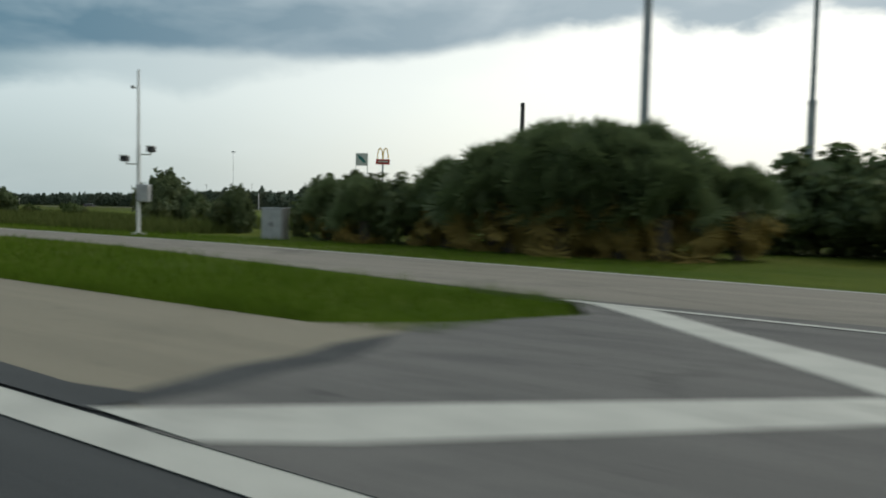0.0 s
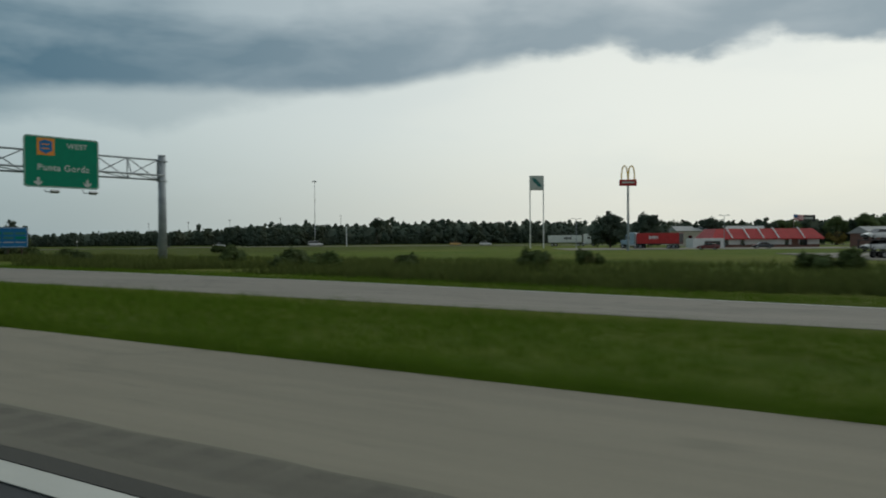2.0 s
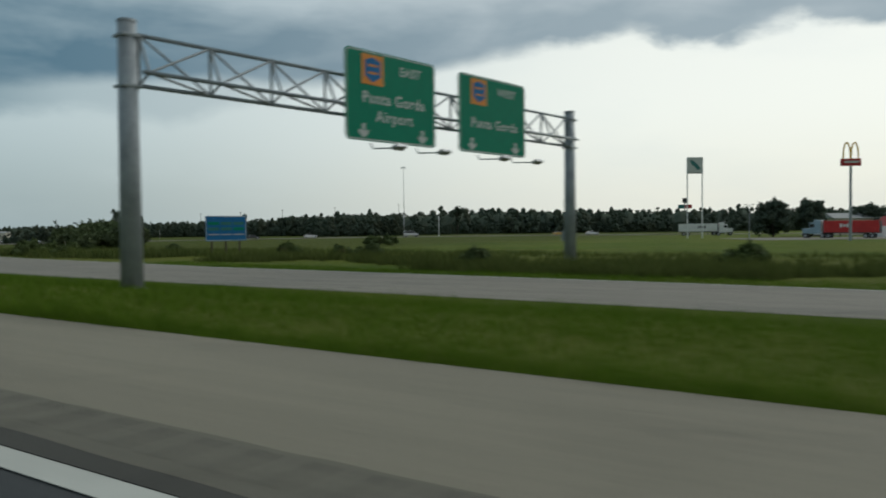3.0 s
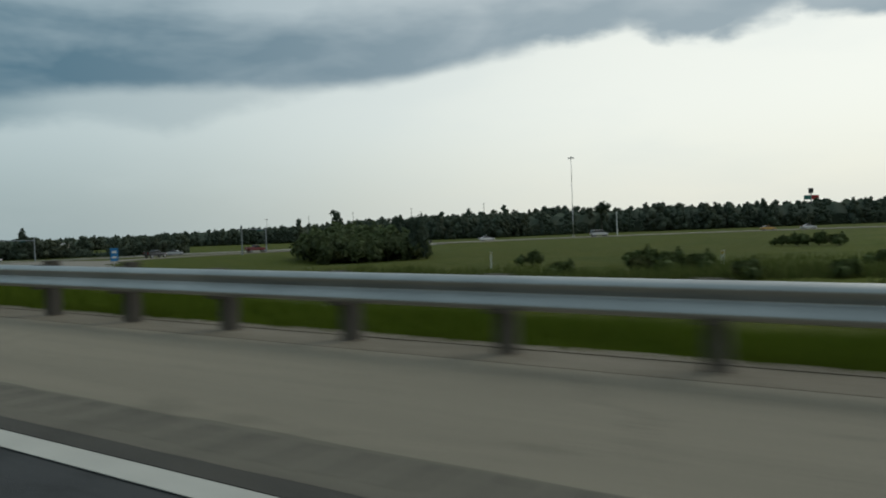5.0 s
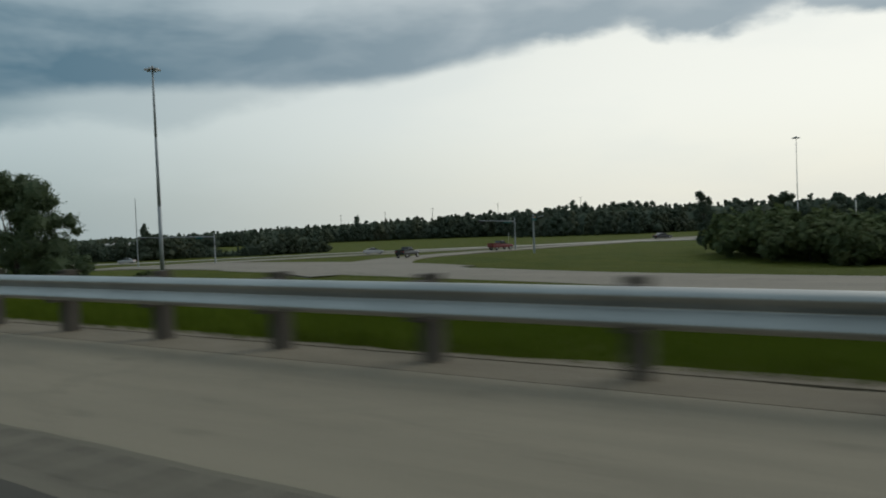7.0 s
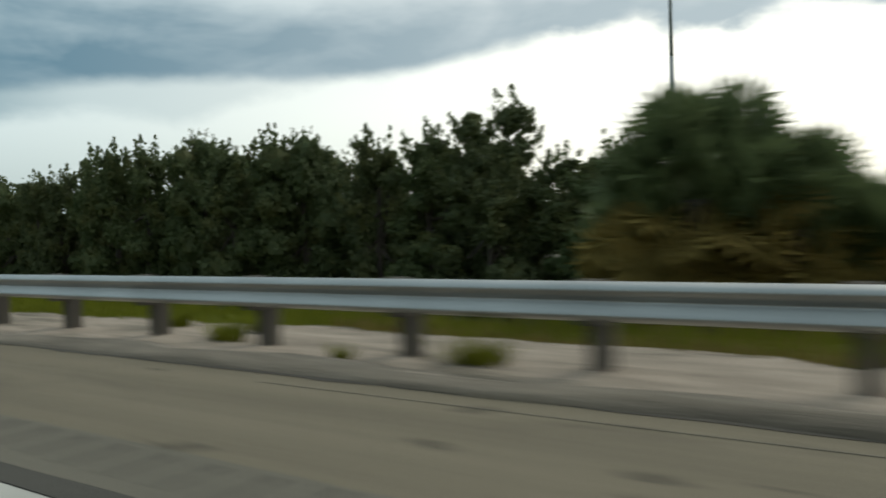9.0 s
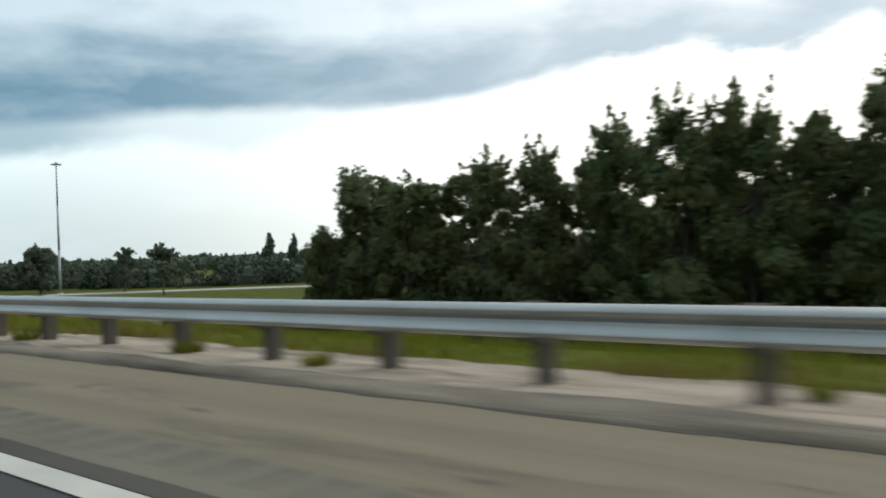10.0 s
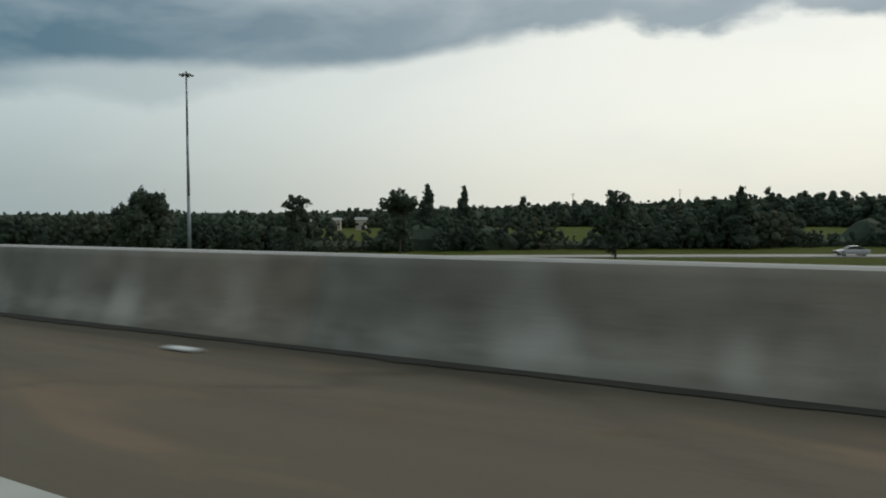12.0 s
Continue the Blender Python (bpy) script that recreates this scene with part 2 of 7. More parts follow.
def asphalt_mat(name, c1, c2, stain, cracks=0.0, speckle=0.5, patchy=0.45, blotchy=0.75, marks=()):
    """Worn asphalt: wheel streaks along the road, blotches, oil drips, stone grain, fine cracks."""
    m = bpy.data.materials.new(name)
    m.use_nodes = True
    t = m.node_tree
    b = t.nodes["Principled BSDF"]
    co = t.nodes.new("ShaderNodeTexCoord").outputs["Object"]

    def stretched(sx, sy):
        mp = t.nodes.new("ShaderNodeMapping")
        t.links.new(co, mp.inputs[0])
        mp.inputs["Scale"].default_value = (sx, sy, 1.0)
        return mp.outputs[0]
    streak = noise_node(t, stretched(0.05, 1.0), 2.2, 5, 0.6)
    blotch = noise_node(t, stretched(0.35, 1.0), 0.8, 6, 0.62, 0.7)
    patch = noise_node(t, stretched(0.12, 0.5), 0.35, 3, 0.5)
    grain = noise_node(t, co, 95.0, 2, 0.7)
    coarse = noise_node(t, co, 22.0, 3, 0.6)
    col = mix_node(t, ramp_node(t, streak, 0.32, 0.68), c1, c2)
    col = mix_node(t, math_node(t, "MULTIPLY", ramp_node(t, patch, 0.45, 0.60), patchy), col, tuple(x * 0.75 for x in c1))
    col = mix_node(t, math_node(t, "MULTIPLY", ramp_node(t, blotch, 0.52, 0.72), blotchy), col, stain)
    drip = noise_node(t, stretched(0.5, 1.0), 2.6, 3, 0.5)
    col = mix_node(t, math_node(t, "MULTIPLY", ramp_node(t, drip, 0.66, 0.72), 0.8 * blotchy), col, tuple(x * 0.7 for x in stain))
    col = mix_node(t, math_node(t, "MULTIPLY", ramp_node(t, grain, 0.48, 0.75), speckle), col, tuple(x * 0.62 for x in c1))
    col = mix_node(t, math_node(t, "MULTIPLY", ramp_node(t, coarse, 0.55, 0.8), 0.3), col, tuple(min(1, x * 1.35) for x in c1))
    place = node(t, "ShaderNodeSeparateXYZ", i0=co).outputs if marks else None
    for x0, x1, y0, y1, depth in marks:
        # rubber and oil rubbed into the surface along a stretch of the road
        wander = math_node(t, "MULTIPLY", math_node(t, "SUBTRACT", blotch, 0.5), 0.5)
        py = math_node(t, "ADD", place[1], wander)
        m1 = math_node(t, "MULTIPLY", ramp_node(t, place[0], x0, x0 + 5), ramp_node(t, place[0], x1, x1 - 5))
        m2 = math_node(t, "MULTIPLY", ramp_node(t, py, y0, y0 + 0.08), ramp_node(t, py, y1, y1 - 0.10))
        col = mix_node(t, math_node(t, "MULTIPLY", math_node(t, "MULTIPLY", m1, m2), depth), col, (0.026, 0.025, 0.021))
    if cracks:
        v = t.nodes.new("ShaderNodeTexVoronoi")
        v.feature = "DISTANCE_TO_EDGE"
        wander = node(t, "ShaderNodeVectorMath", i0=stretched(0.45, 1.0), i1=node(t, "ShaderNodeCombineXYZ", i0=blotch, i1=coarse, i2=0.0).outputs[0])
        t.links.new(wander.outputs[0], v.inputs["Vector"])
        v.inputs["Scale"].default_value = 0.45
        line = math_node(t, "MULTIPLY", ramp_node(t, v.outputs["Distance"], 0.014, 0.004), ramp_node(t, patch, 0.40, 0.55))
        col = mix_node(t, math_node(t, "MULTIPLY", line, cracks), col, tuple(x * 0.35 for x in c1))
    t.links.new(col, b.inputs["Base Color"])
    b.inputs["Roughness"].default_value, b.inputs["Specular IOR Level"].default_value = 0.88, 0.35
    bp = t.nodes.new("ShaderNodeBump")
    bp.inputs["Strength"].default_value, bp.inputs["Distance"].default_value = 0.5, 0.015
    t.links.new(math_node(t, "ADD", grain, coarse), bp.inputs["Height"])
    t.links.new(bp.outputs[0], b.inputs["Normal"])
    return m


def barrier_mat():
    """Cast concrete: grey mottle, pale lime runs that widen downwards, dust along the foot."""
    m = mat("barrier_concrete", (0.315, 0.285, 0.235), (0.215, 0.193, 0.158), 1.6, 0.88, bump=0.35, fine=40)
    t = m.node_tree
    b = t.nodes["Principled BSDF"]
    col = b.inputs["Base Color"].links[0].from_socket
    co = t.nodes.new("ShaderNodeTexCoord").outputs["Object"]
    x, y, z = node(t, "ShaderNodeSeparateXYZ", i0=co).outputs
    run = noise_node(t, node(t, "ShaderNodeCombineXYZ", i0=math_node(t, "MULTIPLY", x, 1.5), i1=0.0, i2=math_node(t, "MULTIPLY", z, 0.5)).outputs[0], 1.0, 5, 0.55, 0.25)
    grime = noise_node(t, node(t, "ShaderNodeCombineXYZ", i0=math_node(t, "MULTIPLY", x, 0.7), i1=0.0, i2=math_node(t, "MULTIPLY", z, 1.8)).outputs[0], 1.3, 5, 0.6)
    fall = math_node(t, "MULTIPLY_ADD", ramp_node(t, z, 3.05, 2.50), 0.8, 0.2)
    col = mix_node(t, math_node(t, "MULTIPLY", ramp_node(t, grime, 0.50, 0.72), 0.5), col, (0.130, 0.118, 0.098))
    col = mix_node(t, math_node(t, "MULTIPLY", math_node(t, "MULTIPLY", ramp_node(t, run, 0.50, 0.70), fall), 0.85), col, (0.60, 0.575, 0.52))
    dust = math_node(t, "MULTIPLY", ramp_node(t, z, 2.74, 2.46), ramp_node(t, grime, 0.62, 0.36))
    col = mix_node(t, math_node(t, "MULTIPLY", dust, 0.6), col, (0.46, 0.43, 0.37))
    t.links.new(col, b.inputs["Base Color"])
    return m


M = {}
MARKS = ((-313, -279, 1.9, 2.78, 0.95), (-387, -363, 2.25, 2.80, 0.7), (-347, -336, 2.45, 2.75, 0.5), (-306, -295, 3.1, 3.7, 0.4))
M["ground"] = ground_mat()
M["lane"] = asphalt_mat("lane_asphalt", (0.044, 0.047, 0.048), (0.060, 0.063, 0.063), (0.032, 0.034, 0.035), 0.5)
M["shoulder"] = asphalt_mat("shoulder_asphalt", (0.232, 0.209, 0.156), (0.203, 0.183, 0.137), (0.124, 0.112, 0.083), 0.35, 0.45, 0.2, 0.32)
M["shoulder_brown"] = asphalt_mat("shoulder_brown_asphalt", (0.182, 0.157, 0.108), (0.143, 0.124, 0.085), (0.070, 0.061, 0.043), 0.5, 0.5, 0.55, 0.8, MARKS)
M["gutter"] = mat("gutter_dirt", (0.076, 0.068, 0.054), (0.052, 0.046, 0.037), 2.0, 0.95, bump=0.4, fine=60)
M["bridge_deck"] = asphalt_mat("bridge_deck_concrete", (0.170, 0.142, 0.100), (0.108, 0.092, 0.066), (0.205, 0.142, 0.092), 0.5, 0.5, 0.8, 0.9)
M["seam"] = asphalt_mat("dark_asphalt_seam", (0.072, 0.068, 0.056), (0.056, 0.053, 0.044), (0.040, 0.038, 0.032), 0.3)
M["rumble"] = asphalt_mat("rumble_asphalt", (0.154, 0.142, 0.109), (0.127, 0.117, 0.090), (0.078, 0.072, 0.055), 0.3, 0.45, 0.3, 0.5, MARKS)
M["groove"] = mat("groove_dirt", (0.094, 0.086, 0.068), (0.068, 0.063, 0.050), 2.0, 0.95, fine=80)
M["groove_end"] = mat("groove_silt", (0.034, 0.031, 0.026), (0.055, 0.050, 0.040), 3.0, 0.95, fine=80)
M["ramp"] = asphalt_mat("ramp_asphalt", (0.232, 0.211, 0.174), (0.190, 0.173, 0.143), (0.145, 0.133, 0.112), 0.5, 0.3)
M["palelane"] = asphalt_mat("pale_concrete_lane", (0.42, 0.40, 0.36), (0.36, 0.345, 0.31), (0.30, 0.285, 0.255), 0.3, 0.2)
M["gore"] = asphalt_mat("gore_asphalt", (0.140, 0.136, 0.127), (0.110, 0.107, 0.101), (0.065, 0.065, 0.064), 0.8)
M["paint"] = mat("road_paint", (0.48, 0.48, 0.43), (0.40, 0.40, 0.36), 2.0, 0.75, bump=0.15, fine=120, stain=(0.30, 0.295, 0.265), stain_scale=1.3, stain_amt=0.55)
M["sand"] = mat("sandy_verge", (0.365, 0.308, 0.245), (0.240, 0.202, 0.158), 2.2, 0.95, bump=1.0, fine=30, stain=(0.085, 0.078, 0.052), stain_scale=1.3, stain_amt=0.75, stretch=(0.4, 1.3, 1))
M["dirt"] = mat("dirt_verge", (0.172, 0.149, 0.108), (0.132, 0.115, 0.083), 2.0, 0.95, bump=0.6, fine=40, stain=(0.215, 0.19, 0.145), stain_scale=0.9, stain_amt=0.5, stretch=(0.5, 1, 1))
M["kerb"] = mat("asphalt_kerb", (0.250, 0.216, 0.168), (0.160, 0.137, 0.105), 3.2, 0.95, bump=1.0, fine=30, stain=(0.072, 0.062, 0.047), stain_scale=0.7, stain_amt=0.7, stretch=(0.3, 1.6, 1))
M["slab"] = mat("weathered_slab", (0.36, 0.33, 0.265), (0.29, 0.265, 0.215), 3.0, 0.9, bump=0.3, fine=50, stain=(0.20, 0.18, 0.14), stain_scale=1.5)
M["galv"] = mat("galvanised_steel", (0.46, 0.475, 0.465), (0.37, 0.385, 0.378), 3.0, 0.34, 0.85, bump=0.03, fine=50, stain=(0.25, 0.265, 0.26), stain_scale=1.2, stretch=(0.3, 1, 1))
M["greysteel"] = mat("grey_steel", (0.31, 0.345, 0.365), (0.25, 0.28, 0.30), 2.0, 0.55, 0.2, bump=0.05, fine=40, stain=(0.15, 0.165, 0.18), stain_scale=0.8)
M["darksteel"] = mat("dark_steel", (0.05, 0.052, 0.055), (0.035, 0.036, 0.04), 2.0, 0.55, 0.2, bump=0.05)
M["wood"] = mat("weathered_post", (0.090, 0.083, 0.070), (0.056, 0.051, 0.042), 6.0, 0.9, bump=0.4, fine=70, stain=(0.045, 0.038, 0.03), stain_scale=2.0, stretch=(1, 1, 0.15))
M["brownwood"] = mat("brown_wood", (0.085, 0.065, 0.05), (0.06, 0.045, 0.035), 6.0, 0.9, bump=0.4, fine=60, stretch=(1, 1, 0.15))
M["barrier"] = barrier_mat()
M["cap"] = mat("pale_concrete", (0.46, 0.45, 0.42), (0.38, 0.37, 0.345), 2.0, 0.85, bump=0.2, fine=60, stain=(0.27, 0.26, 0.24), stain_scale=0.8)
M["black"] = mat("black_rubber", (0.018, 0.018, 0.019), None, 8, 0.8)
# near black: the shade inside the drain slot is put into the colour
M["slot_shade"] = mat("drain_shade", (0.010, 0.010, 0.011), (0.006, 0.006, 0.007), 3.0, 1.0, bump=0.1, spec=0.0)
M["green"] = mat("sign_green", (0.0, 0.215, 0.125), (0.0, 0.190, 0.112), 2.0, 0.6, bump=0.0, stain=(0.005, 0.165, 0.100), stain_scale=0.8, stain_amt=0.35, spec=0.2)
M["signwhite"] = mat("sign_white", (0.54, 0.58, 0.56), None, 3.0, 0.5, bump=0.0)
M["orange"] = mat("shield_orange", (0.75, 0.27, 0.03), None, 3.0, 0.5, bump=0.0)
M["blue"] = mat("sign_blue", (0.01, 0.145, 0.36), None, 2.0, 0.55, bump=0.0, spec=0.25)
M["teal"] = mat("sign_teal", (0.02, 0.17, 0.16), None, 2.0, 0.5, bump=0.0)
M["alu"] = mat("sign_aluminium", (0.45, 0.46, 0.47), None, 3.0, 0.45, 0.6, bump=0.03)
M["yellow"] = mat("sign_yellow", (0.75, 0.45, 0.03), None, 3.0, 0.5, bump=0.0)
M["red"] = mat("sign_red", (0.42, 0.03, 0.03), None, 3.0, 0.5, bump=0.0)
M["redroof"] = mat("red_roof", (0.45, 0.03, 0.03), (0.36, 0.025, 0.025), 0.8, 0.55, bump=0.1)
M["white"] = mat("white_paint", (0.74, 0.75, 0.74), (0.68, 0.69, 0.68), 1.0, 0.5, bump=0.03, stain=(0.5, 0.5, 0.48), stain_scale=0.4, stain_amt=0.3)
M["cream"] = mat("cream_wall", (0.55, 0.52, 0.44), (0.48, 0.45, 0.38), 0.8, 0.8, bump=0.1)
M["brick"] = mat("brown_wall", (0.20, 0.10, 0.075), (0.16, 0.085, 0.065), 1.0, 0.85, bump=0.2)
M["greyroof"] = mat("grey_roof", (0.36, 0.36, 0.35), (0.30, 0.30, 0.29), 0.8, 0.8, bump=0.1)
M["glass"] = mat("dark_glass", (0.02, 0.024, 0.028), None, 1.0, 0.08, bump=0.0, spec=0.8)
M["redbox"] = mat("red_trailer", (0.55, 0.035, 0.035), None, 0.7, 0.45, bump=0.02)
M["palecab"] = mat("pale_blue_cab", (0.30, 0.42, 0.50), None, 3.0, 0.35, bump=0.0, coat=0.4)
M["chrome"] = mat("chrome", (0.6, 0.6, 0.6), None, 4, 0.2, 1.0, bump=0.0)
M["lens"] = mat("pale_lens", (0.7, 0.7, 0.66), None, 4, 0.2, bump=0.0)
M["redlens"] = mat("red_lens", (0.5, 0.02, 0.02), None, 4, 0.25, bump=0.0)
M["bark"] = mat("bark", (0.085, 0.075, 0.062), (0.055, 0.048, 0.04), 6.0, 0.95, bump=0.6, fine=40, stretch=(1, 1, 0.2))
M["leaf"] = leaf_mat("leaf_dark", (0.074, 0.104, 0.046), (0.106, 0.142, 0.058), (0.088, 0.104, 0.052), 0.30, (0.118, 0.128, 0.048), sheen=0.012)
M["leaf_pale"] = leaf_mat("leaf_grey_green", (0.066, 0.098, 0.052), (0.098, 0.136, 0.066), (0.080, 0.110, 0.060), 0.25, sheen=0.02)
M["leaf2"] = leaf_mat("leaf_olive", (0.062, 0.097, 0.028), (0.110, 0.144, 0.044), (0.083, 0.103, 0.048), 0.25, (0.13, 0.12, 0.05), sheen=0.01)
# far leaves paled and blued: distance haze is mixed into the colour
M["leafhazed"] = leaf_mat("leaf_far_hazed", (0.072, 0.100, 0.074), (0.090, 0.118, 0.082), (0.080, 0.106, 0.078), 0.35, (0.110, 0.120, 0.074), 0.05, sheen=0.012)
M["frond"] = leaf_mat("frond_green", (0.092, 0.130, 0.056), (0.136, 0.176, 0.080), (0.110, 0.148, 0.066), 0.35, sheen=0.02)
M["deadfrond"] = leaf_mat("frond_brown", (0.185, 0.140, 0.048), (0.280, 0.215, 0.070), (0.225, 0.172, 0.056), 0.15)
M["blade"] = leaf_mat("grass_blade", (0.068, 0.132, 0.011), (0.130, 0.192, 0.023), (0.096, 0.158, 0.020))
M["blade_dry"] = leaf_mat("dry_grass_blade", (0.092, 0.128, 0.012), (0.200, 0.205, 0.030), (0.140, 0.150, 0.022))
M["blade_dead"] = leaf_mat("dead_grass_blade", (0.190, 0.125, 0.055), (0.235, 0.190, 0.085), (0.170, 0.100, 0.048))
M["blade_rank"] = leaf_mat("rank_grass_blade", (0.062, 0.106, 0.012), (0.112, 0.148, 0.020), (0.088, 0.122, 0.016))
M["straw"] = leaf_mat("tall_weed", (0.070, 0.098, 0.026), (0.130, 0.150, 0.050), (0.098, 0.118, 0.034))


def plain_car(name, col):
    return mat(name, col, None, 3.0, 0.3, 0.15, bump=0.0, coat=0.6)


# ---------------- making meshes ----------------
def part(name, bm, material, parent=None, label="", smooth=False):
    me = bpy.data.meshes.new(name)
    bm.to_mesh(me)
    bm.free()
    for m in (material if isinstance(material, (list, tuple)) else [material]):
        me.materials.append(m)
    if smooth:
        for p in me.polygons:
            p.use_smooth = True
    ob = new(name, me)
    if parent:
        ob.parent = parent
    if label:
        ob["label"] = label
    return ob


def data_part(name, verts, faces, material, parent=None, label="", slots=None, smooth=False):
    me = bpy.data.meshes.new(name)
    me.from_pydata([tuple(map(float, v)) for v in verts] if not isinstance(verts, np.ndarray) else verts.tolist(), [],
                   faces if not isinstance(faces, np.ndarray) else faces.tolist())
    for m in (material if isinstance(material, (list, tuple)) else [material]):
        me.materials.append(m)
    if slots is not None:
        me.polygons.foreach_set("material_index", np.asarray(slots, dtype=np.int32))
    if smooth:
        me.polygons.foreach_set("use_smooth", np.ones(len(me.polygons), dtype=bool))
    me.update()
    ob = new(name, me)
    if parent:
        ob.parent = parent
    if label:
        ob["label"] = label
    return ob


def empty(name, m=None):
    e = new(name)
    e.empty_display_size = 0.3
    if m is not None:
        e.matrix_basis = m
    return e


def box(bm, c, s, bevel=0.0, rot=None):
    m = Matrix.Translation(c) @ (rot.to_4x4() if rot else Matrix()) @ Matrix.Diagonal((*s, 1))
    r = bmesh.ops.create_cube(bm, size=1.0, matrix=m)
    if bevel:
        es = list({e for v in r["verts"] for e in v.link_edges})
        bmesh.ops.bevel(bm, geom=es, offset=bevel, segments=2, affect="EDGES", profile=0.6)
    return bm


def tube(bm, p0, p1, r0, r1=None, seg=12, caps=True):
    p0, p1 = Vector(p0), Vector(p1)
    d = p1 - p0
    m = Matrix.Translation((p0 + p1) / 2) @ d.to_track_quat("Z", "Y").to_matrix().to_4x4()
    bmesh.ops.create_cone(bm, cap_ends=caps, segments=seg, radius1=r0, radius2=r0 if r1 is None else r1, depth=d.length, matrix=m)
    return bm


def one(fn, *a, **k):
    return fn(bmesh.new(), *a, **k)


def loft(bm, rings):
    vs = [[bm.verts.new(p) for p in r] for r in rings]
    n = len(rings[0])
    for a, b in zip(vs, vs[1:]):
        for j in range(n):
            bm.faces.new((a[j], a[(j + 1) % n], b[(j + 1) % n], b[j]))
    bm.faces.new(vs[0][::-1])
    bm.faces.new(vs[-1])
    bmesh.ops.recalc_face_normals(bm, faces=bm.faces)
    return bm


def sheet(bm, outline, y0, y1):
    """A flat outline in x and z, drawn out from y0 to y1."""
    f = bm.faces.new([bm.verts.new((x, y0, z)) for x, z in outline])
    r = bmesh.ops.extrude_face_region(bm, geom=[f])
    bmesh.ops.translate(bm, verts=[g for g in r["geom"] if isinstance(g, bmesh.types.BMVert)], vec=(0, y1 - y0, 0))
    bmesh.ops.recalc_face_normals(bm, faces=bm.faces)
    return bm


def words(text, size, material, parent, x, z, y=-0.012, align="CENTER", name="lettering"):
    cu = bpy.data.curves.new(name, "FONT")
    cu.body, cu.size, cu.extrude, cu.align_x, cu.align_y = text, size, 0.004, align, "CENTER"
    cu.space_character, cu.offset = 1.12, size * 0.018
    tmp = bpy.data.objects.new(name, cu)
    scene.collection.objects.link(tmp)
    me = bpy.data.meshes.new_from_object(tmp.evaluated_get(bpy.context.evaluated_depsgraph_get()))
    bpy.data.objects.remove(tmp)
    bm = bmesh.new()
    bm.from_mesh(me)
    bm.verts.ensure_lookup_table()
    left, made = set(bm.verts), []
    while left:
        # one joined piece of the outline is one letter
        stack, piece = [left.pop()], []
        while stack:
            v = stack.pop()
            piece.append(v)
            for e in v.link_edges:
                o = e.other_vert(v)
                if o in left:
                    left.remove(o)
                    stack.append(o)
        made.append(piece)
    made.sort(key=lambda q: min(v.co.x for v in q))
    for piece in made:
        at = {v: k for k, v in enumerate(piece)}
        faces = [[at[v] for v in f.verts] for f in {f for v in piece for f in v.link_faces}]
        ob = data_part("letter", [v.co[:] for v in piece], faces, material, parent)
        ob.matrix_basis = pose(x, y, z, 90, 0, 0)
    bm.free()
    return ob


# ---------------- the lie of the land ----------------
RX = [-900, -600, -420, -403, -385, -368, -350, -333, -315, -298, -291, -260, -228, -210, -193, -175, -168, -140, -112, -105, -88, -70, -52, -35, -17, 0, 60, 900]
RZ = [1.0, 2.0, 2.38, 2.46, 2.49, 2.51, 2.54, 2.59, 2.64, 2.63, 2.59, 2.33, 2.03, 1.89, 1.67, 1.37, 1.25, 0.88, 0.57, 0.51, 0.37, 0.23, 0.11, 0.04, -0.037, -0.11, -0.37, -0.9]
NX = [-900, -420, -380, -300, -230, -180, -150, -100, -60, -20, 20, 900]
NZ = [-2.8, -2.7, -2.1, -1.25, -0.85, -0.6, -0.48, -0.43, -0.38, -0.25, -0.33, -1.2]


def road_z(x):
    return sum(np.interp(x + k, RX, RZ) for k in (-6, 0, 6)) / 3


def natural_z(x, y):
    n = np.interp(x, NX, NZ)
    far = np.minimum(n, -1.2)
    k = np.clip((np.abs(y) - 45) / 50, 0, 1)
    swale = 0.8 * np.exp(-((x + 252) / 22) ** 2 - ((y - 86) / 15) ** 2)
    dip = 0.5 * np.exp(-((x + 58) / 26) ** 2 - ((y - 114) / 22) ** 2)
    return n * (1 - k) + far * k - swale - dip


BRIDGE = (-482.0, -414.6)
RAMP_X = [60, 10, -5, -20, -35, -52, -65, -75, -90, -110, -140, -170, -200, -225, -250, -270, -290, -310, -335]
RAMP_N = [3.0, 8.2, 9.9, 12.7, 13.9, 14.8, 15.5, 16.2, 17.4, 18.9, 20.2, 23.0, 28.5, 35.0, 44.0, 53.0, 60.0, 67.0, 77.0]
RAMP_F = [8.6, 13.5, 14.8, 16.1, 17.2, 18.3, 19.8, 21.6, 24.6, 27.2, 29.6, 35.0, 42.8, 51.8, 59.0, 65.5, 74.0, 88.0, 98.0]
ramp_near = lambda x: np.interp(-x, [-v for v in RAMP_X], RAMP_N)
ramp_far = lambda x: np.interp(-x, [-v for v in RAMP_X], RAMP_F)


def ground_z(x, y):
    """Meadow level, or the bank that carries the highway; the bank stops short of the bridge."""
    x, y = np.asarray(x, float), np.asarray(y, float)
    n = natural_z(x, y)
    top_z = road_z(x) - 0.10
    steep = np.where(y > 0, np.clip(y - 6.7, 0, 3.0) * 0.06 + np.maximum(0, y - 9.7) * 0.36, np.maximum(0, -24 - y) * 0.3)
    gentle = np.maximum(0, y - 6.0) * np.maximum(0.01, (top_z - np.interp(x, NX, NZ)) / np.maximum(2.0, ramp_near(x) - 7.0))
    k = np.clip((x + 185) / 35, 0, 1)
    bank = top_z - np.where(y > 0, steep * (1 - k) + gentle * k, steep)
    into = np.minimum(x - BRIDGE[0], BRIDGE[1] - x)
    bank = bank - np.maximum(0, into) * 0.7
    return np.maximum(n, bank)


